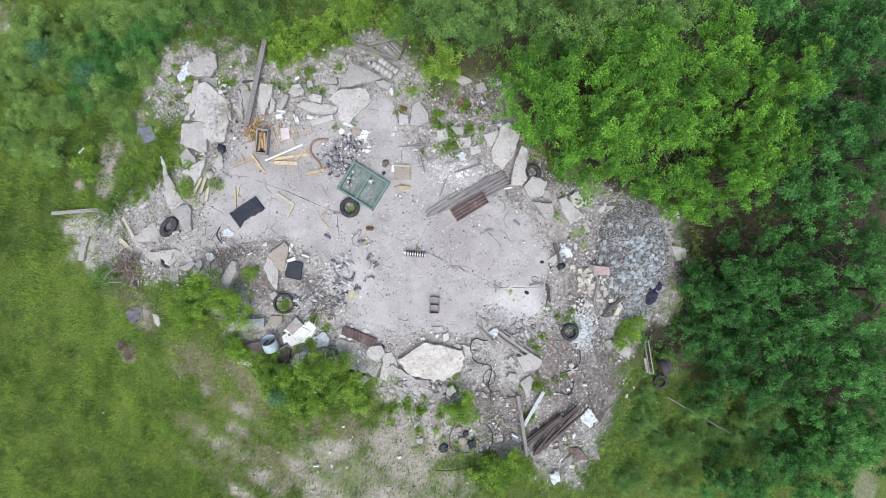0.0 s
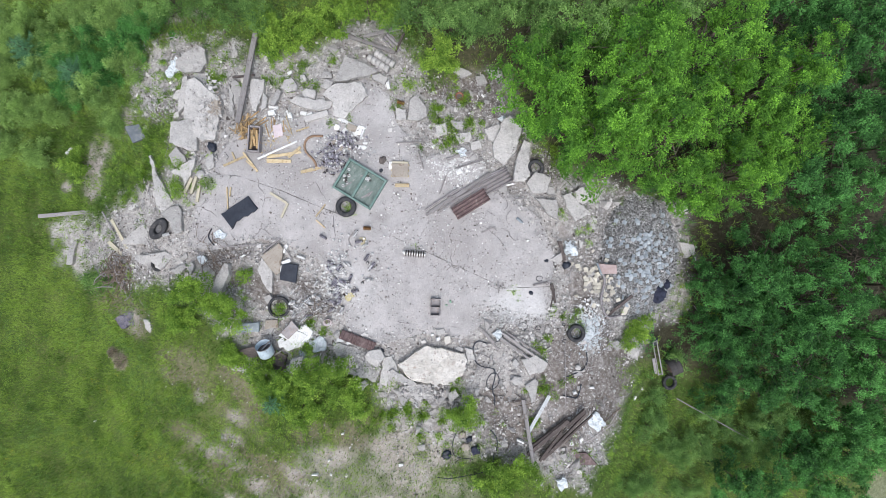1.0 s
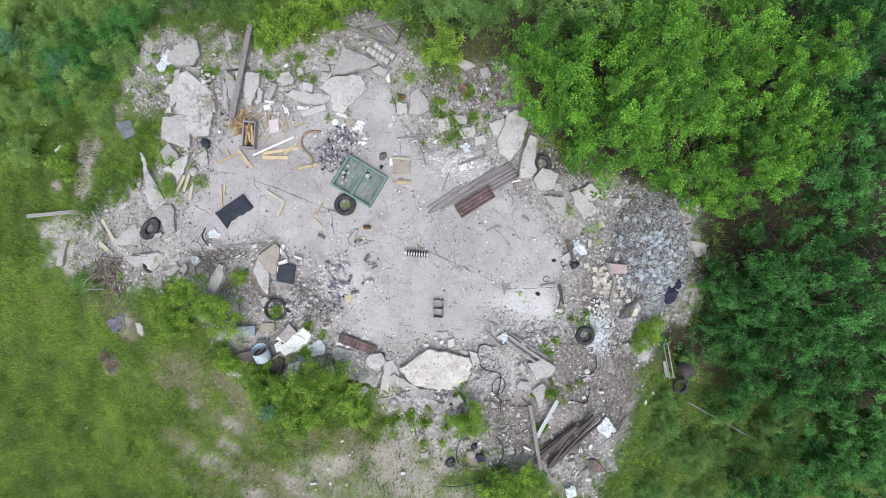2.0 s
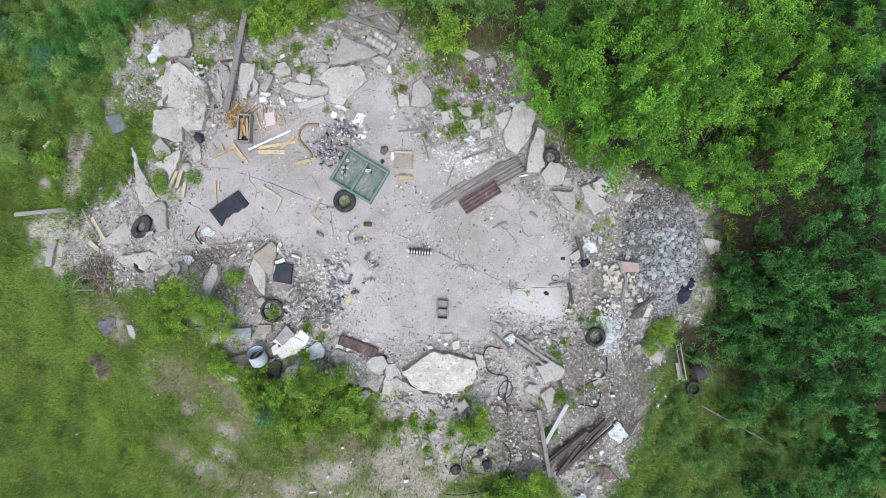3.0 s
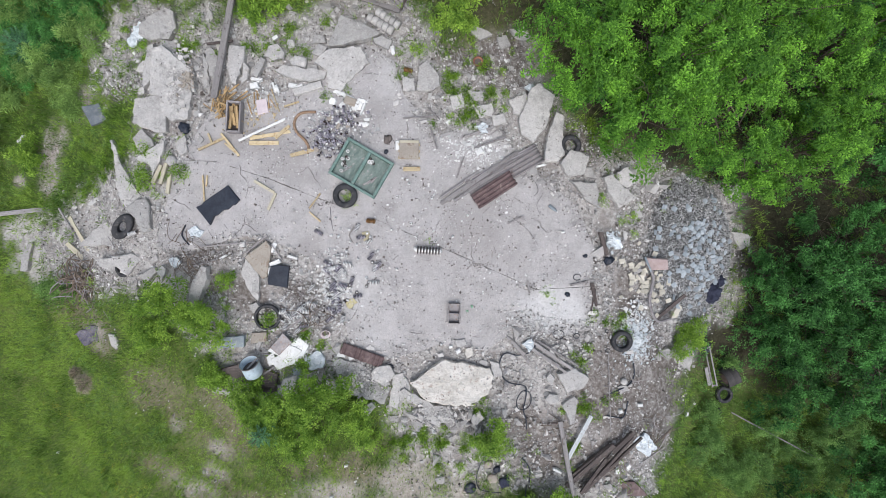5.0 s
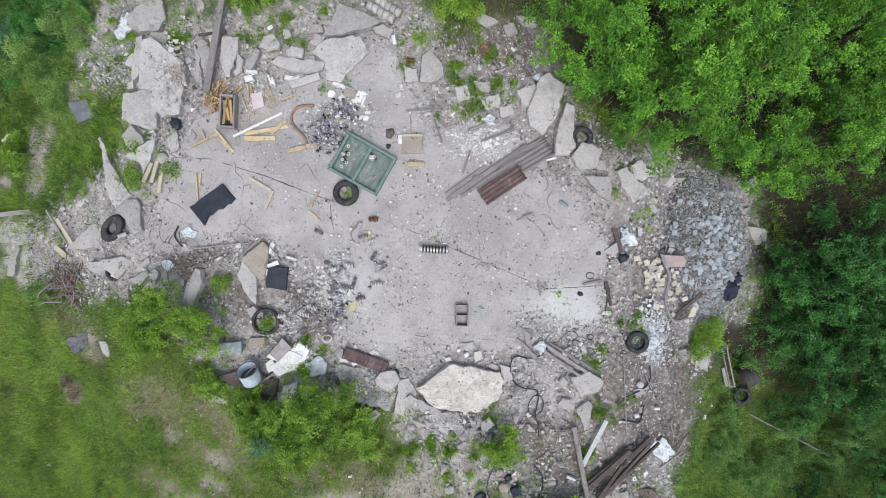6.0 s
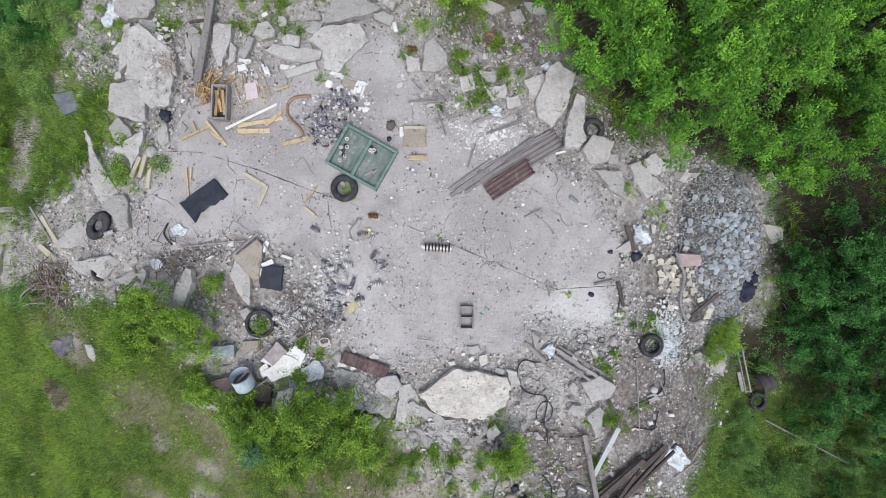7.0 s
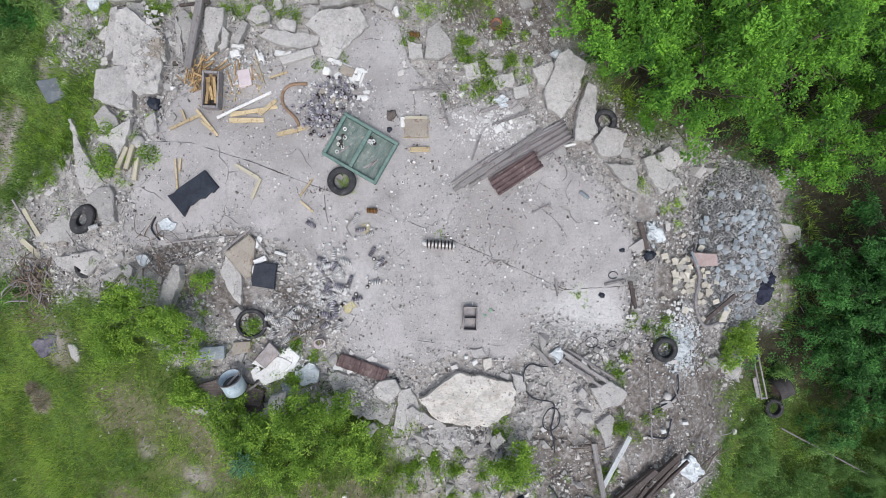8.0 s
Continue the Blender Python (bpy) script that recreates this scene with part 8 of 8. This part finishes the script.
spots = [(4.02, -2.36, 0.3), (4.24, -2.77, 0.15), (3.33, -2.31, 0.15), (2.25, -1.50, 0.1), (-0.88, -0.04, 0.05), (-8.38, 1.98, 0.3), (-8.30, 2.17, 0.25), (-4.43, -3.25, 0.2), (-4.18, -2.35, 0.3), (2.79, -3.19, 0.3), (3.64, 0.76, 0.2), (-2.84, 1.23, 0.1), (-3.01, 1.17, 0.12), (3.52, -4.64, 0.25), (3.03, -4.47, 0.15),
                (-1.34, -4.55, 0.25), (0.02, -4.48, 0.35), (0.21, -4.63, 0.3), (-1.62, -5.07, 0.3), (-6.48, -1.10, 0.3), (-6.87, -2.92, 0.2), (-1.43, 4.55, 0.25), (0.03, 4.48, 0.45), (-0.19, 3.97, 0.3), (0.83, 3.93, 0.38), (0.86, 4.45, 0.38), (-0.65, 5.03, 0.5), (1.31, 3.40, 0.3), (0.55, 3.55, 0.3), (0.16, 3.31, 0.3), (-5.34, 5.10, 0.4), (-4.01, 5.66, 0.5), (-7.27, 5.48, 0.3), (-9.24, 5.73, 0.5), (-8.35, 5.51, 0.3), (-9.90, 3.23, 0.4), (-11.04, 2.99, 0.4), (-4.63, 5.26, 0.4), (-7.17, 5.46, 0.3), (-7.78, 2.92, 0.2), (4.49, 0.16, 0.25), (-8.84, 5.65, 0.4), (-9.54, 2.50, 0.3), (-10.17, 2.02, 0.4), (0.27, 2.92, 0.25), (-0.10, 3.13, 0.2), (3.40, 2.56, 0.3), (-2.99, -4.09, 0.3), (-3.50, 4.01, 0.15), (-2.86, 4.00, 0.15), (-0.87, -5.65, 0.4), (-0.41, -5.47, 0.35), (-1.31, -5.43, 0.25), (-1.82, -5.13, 0.3), (-2.04, -5.67, 0.3), (6.61, -6.57, 0.5), (5.79, -6.73, 0.5), (2.54, -5.97, 0.3), (3.15, -4.81, 0.25), (-0.10, -5.96, 0.4)]
rng = np.random.default_rng(501)
allv, allf, tones, base = [], [], [], 0
for x, y, r in spots:
    m = int(52 * r / 0.25)
    q = rng.normal(0, r * 0.85, (max(3, int(r * 14)), 2))[rng.integers(0, max(3, int(r * 14)), m)]
    c = np.c_[x + q[:, 0] + rng.normal(0, 0.07, m), y + q[:, 1] + rng.normal(0, 0.07, m), np.zeros(m)]
    c[:, 2] = gz(c[:, 0], c[:, 1]) + rng.uniform(0.01, 0.04 + r * 0.25, m)
    nar = rng.random() < 0.6
    v, f, tone = leaf_cloud(c, np.tile([[0.0, 0.0, 1.0]], (m, 1)), 8, 0.03, 0.085 if nar else 0.045, rng, 0.14 if nar else 0.35)
    tones.append(tone)
    allv.append(v)
    allf.append(f + base)
    base += len(v)
tagged(new("rubble_weeds", toned(raw_mesh("rubble_weeds", np.concatenate(allv), np.concatenate(allf), LEAF_LIME), np.concatenate(tones))), "bright green weeds growing through rubble", "weeds", kind="stuff")

# dead brushwood beside the meadow, and crumbled rubble lying on the long slab


def brush(x, y, rx, ry, n, label, seed, thick=1.0):
    rng = random.Random(seed)
    root = thing("brushwood", label, "brushwood", x, y)
    for _ in range(n):
        a, px, py = rng.uniform(0, 6.3), rng.gauss(0, rx * 0.45), rng.gauss(0, ry * 0.45)
        ln, c = rng.uniform(0.25, 0.7), rng.uniform(-1.2, 1.2)
        pts = [(px + ln * t * math.cos(a + c * t), py + ln * t * math.sin(a + c * t), 0.04 + rng.uniform(0, 0.12) + 0.1 * math.sin(t * 3)) for t in (0, 0.33, 0.66, 1)]
        part("twig", tube_bm(spline(pts, 3), rng.uniform(0.006, 0.014) * thick, 5, None, 0.5), TWIG if rng.random() < 0.75 else WOOD_GREY, root, "", True)


brush(-10.96, -0.74, 0.6, 0.5, 130, "tangled dead brown roots and branches lying in grass", 3, 2.0)
brush(-7.11, -0.43, 0.8, 0.3, 30, "thin dry twigs strewn at the floor edge", 4)
brush(-7.48, 0.26, 0.5, 0.2, 10, "thin dry twigs strewn at the floor edge", 5)
brush(5.07, -5.39, 0.6, 0.6, 26, "thin dry twigs among debris", 6)
brush(2.19, -5.16, 0.4, 0.4, 10, "thin dry twigs among debris", 7)
brush(-3.97, -2.03, 0.5, 0.3, 20, "thin dry twigs among debris", 8)


def crumbs(x, y, rx, ry, n, z, mat, name, label, size=0.025, seed=1):
    rng = np.random.default_rng(seed)
    u, v = rng.normal(0, rx, n), rng.normal(0, ry, n)
    hgt = z + 0.06 * np.exp(-(u / rx) ** 2 - (v / ry) ** 2) * rng.uniform(0, 1, n)
    vs, fs = chips(np.c_[x + u, y + v, gz(x + u, y + v) + hgt], rng.lognormal(math.log(size), 0.5, n), rng, 0.5)
    return tagged(new(name, raw_mesh(name, vs, fs, mat)), label, "rubble", kind="stuff")


crumbs(-7.43, 4.75, 0.22, 0.34, 700, 0.2, CHIP, "crumbled_concrete", "crumbled concrete on a long slab", 0.022, 21)
crumbs(-7.11, 4.55, 0.1, 0.18, 200, 0.21, PLY, "rusty_crumbs", "rusty brown crumbs on a long slab", 0.018, 22)
crumbs(-3.15, 3.09, 0.5, 0.4, 500, 0.04, CHIP_PALE, "porcelain_crumbs", "white porcelain crumbs near a green case", 0.013, 23)
crumbs(-3.15, 3.02, 0.5, 0.4, 600, 0.04, SHARD, "grey_crumbs", "blue grey crumbs near a green case", 0.018, 24)
crumbs(-3.47, -1.22, 0.3, 0.5, 700, 0.04, CHIP_PALE, "porcelain_crumbs", "white porcelain crumbs among insulators", 0.014, 25)
crumbs(-4.55, -1.94, 0.5, 0.25, 500, 0.03, CHIP_PALE, "porcelain_crumbs", "white porcelain crumbs among insulators", 0.014, 26)
crumbs(-4.5, -2.7, 0.28, 0.2, 500, 0.06, CHIP_PALE, "plaster_crumbs", "white plaster crumbs on a rubbish heap", 0.013, 30)
crumbs(0.49, 2.34, 0.45, 0.25, 500, 0.03, CHIP_PALE, "plaster_crumbs", "pale plaster crumbs beside boards", 0.02, 27)
crumbs(4.57, -2.15, 0.3, 0.4, 260, 0.02, CHIP_PALE, "porcelain_crumbs", "pale crumbs beside the tile heap", 0.018, 28)
crumbs(4.68, -6.39, 0.45, 0.45, 130, 0.02, CHIP_PALE, "plaster_crumbs", "white plaster crumbs among timbers", 0.014, 29)
crumbs(-3.55, 1.11, 0.3, 0.06, 120, 0.04, CHIP_DARK, "joint_soil", "dark soil and crumbs in a floor joint", 0.007, 31)
crumbs(0.49, -0.68, 0.28, 0.05, 90, 0.04, CHIP_DARK, "joint_soil", "dark soil and crumbs in a floor joint", 0.007, 32)
crumbs(1.67, -1.28, 0.2, 0.06, 60, 0.04, CHIP_DARK, "joint_soil", "dark soil and crumbs in a floor joint", 0.007, 33)
crumbs(-2.83, -3.63, 0.4, 0.25, 700, 0.08, CHIP, "crumbled_concrete", "crumbled concrete on a low broken slab", 0.017, 34)
crumbs(-0.82, -4.57, 0.4, 0.2, 240, 0.2, CHIP, "crumbled_concrete", "crumbled concrete on a broken slab", 0.017, 35)
crumbs(-5.32, 4.00, 0.5, 0.3, 400, 0.04, CHIP_PALE, "plaster_crumbs", "white plaster crumbs near splintered wood", 0.014, 36)
crumbs(-5.20, 3.60, 0.4, 0.25, 200, 0.04, WOOD_FRESH, "wood_chips", "yellow wood chips on the floor", 0.014, 37)
crumbs(1.70, -2.35, 0.5, 0.25, 900, 0.045, CHIP_PALE, "plaster_crumbs", "pale plaster crumbs on the floor's edge", 0.008, 38)
crumbs(2.59, -3.05, 0.4, 0.3, 400, 0.03, CHIP, "crumbled_concrete", "crumbled concrete near the floor's edge", 0.02, 39)
crumbs(4.6, -2.8, 0.28, 0.34, 700, 0.03, FOIL, "glass_crumbs", "pale blue glass crumbs on dirt", 0.018, 40)
crumbs(3.95, -0.15, 0.12, 0.14, 120, 0.06, FOIL, "glass_crumbs", "pale blue glass crumbs on dirt", 0.02, 41)


def stain(poly3, mat, label):
    """A thin dried patch on the floor."""
    x, y, poly = poly3
    rng = random.Random(int(abs(x * 13 + y * 7) * 100))
    ob = solo("paint_patch", slab_bm(poly, 0.008, rng, 0.03, 0.001, 0.06), mat, label, "paint patch")
    for v in ob.data.vertices:
        v.co.z = max(v.co.z, -0.004)
    ob.matrix_world = pose(x, y, gzf(x, y) + 0.052)


stain((-2.99, -1.52, [(-0.13, 0.11), (0.08, 0.15), (0.17, 0.0), (0.0, -0.16), (-0.12, -0.09)]), mottled("yellow_foam", (0.45, 0.4, 0.22), (0.6, 0.55, 0.35), 8, 60, 0.9, (0.3, 0.27, 0.2)), "dried yellow patch on the concrete floor")
stain((-2.53, 0.20, [(-0.11, 0.09), (0.09, 0.12), (0.07, -0.09), (-0.05, -0.12)]), mottled("ochre_dust", (0.42, 0.37, 0.24), (0.55, 0.5, 0.36), 8, 60, 0.9, (0.3, 0.27, 0.2)), "ochre dust patch on the concrete floor")
for poly3 in [(0.17, -1.74, [(-0.03, 0.04), (0.01, 0.05), (0.02, -0.04), (-0.01, -0.06)]), (0.04, -1.85, [(-0.02, 0.03), (0.02, 0.03), (0.01, -0.03), (-0.01, -0.03)])]:
    stain(poly3, mottled("green_paint", (0.16, 0.34, 0.22), (0.3, 0.48, 0.35), 8, 60, 0.7), "small green paint splash on the floor")
rag(2.68, -1.53, 0.07, BLACK, "dark clump of rag on the floor")
rag(3.19, -0.54, 0.06, BLACK, "small dark rag on the floor")
rag(-2.51, 3.12, 0.06, BLACK, "small dark rag among insulators")
rag(-1.85, 2.70, 0.12, CHIP_DARK, "flattened dark rag near the green case")
rag(-1.91, 2.38, 0.06, BLACK, "small dark rag near the green case")
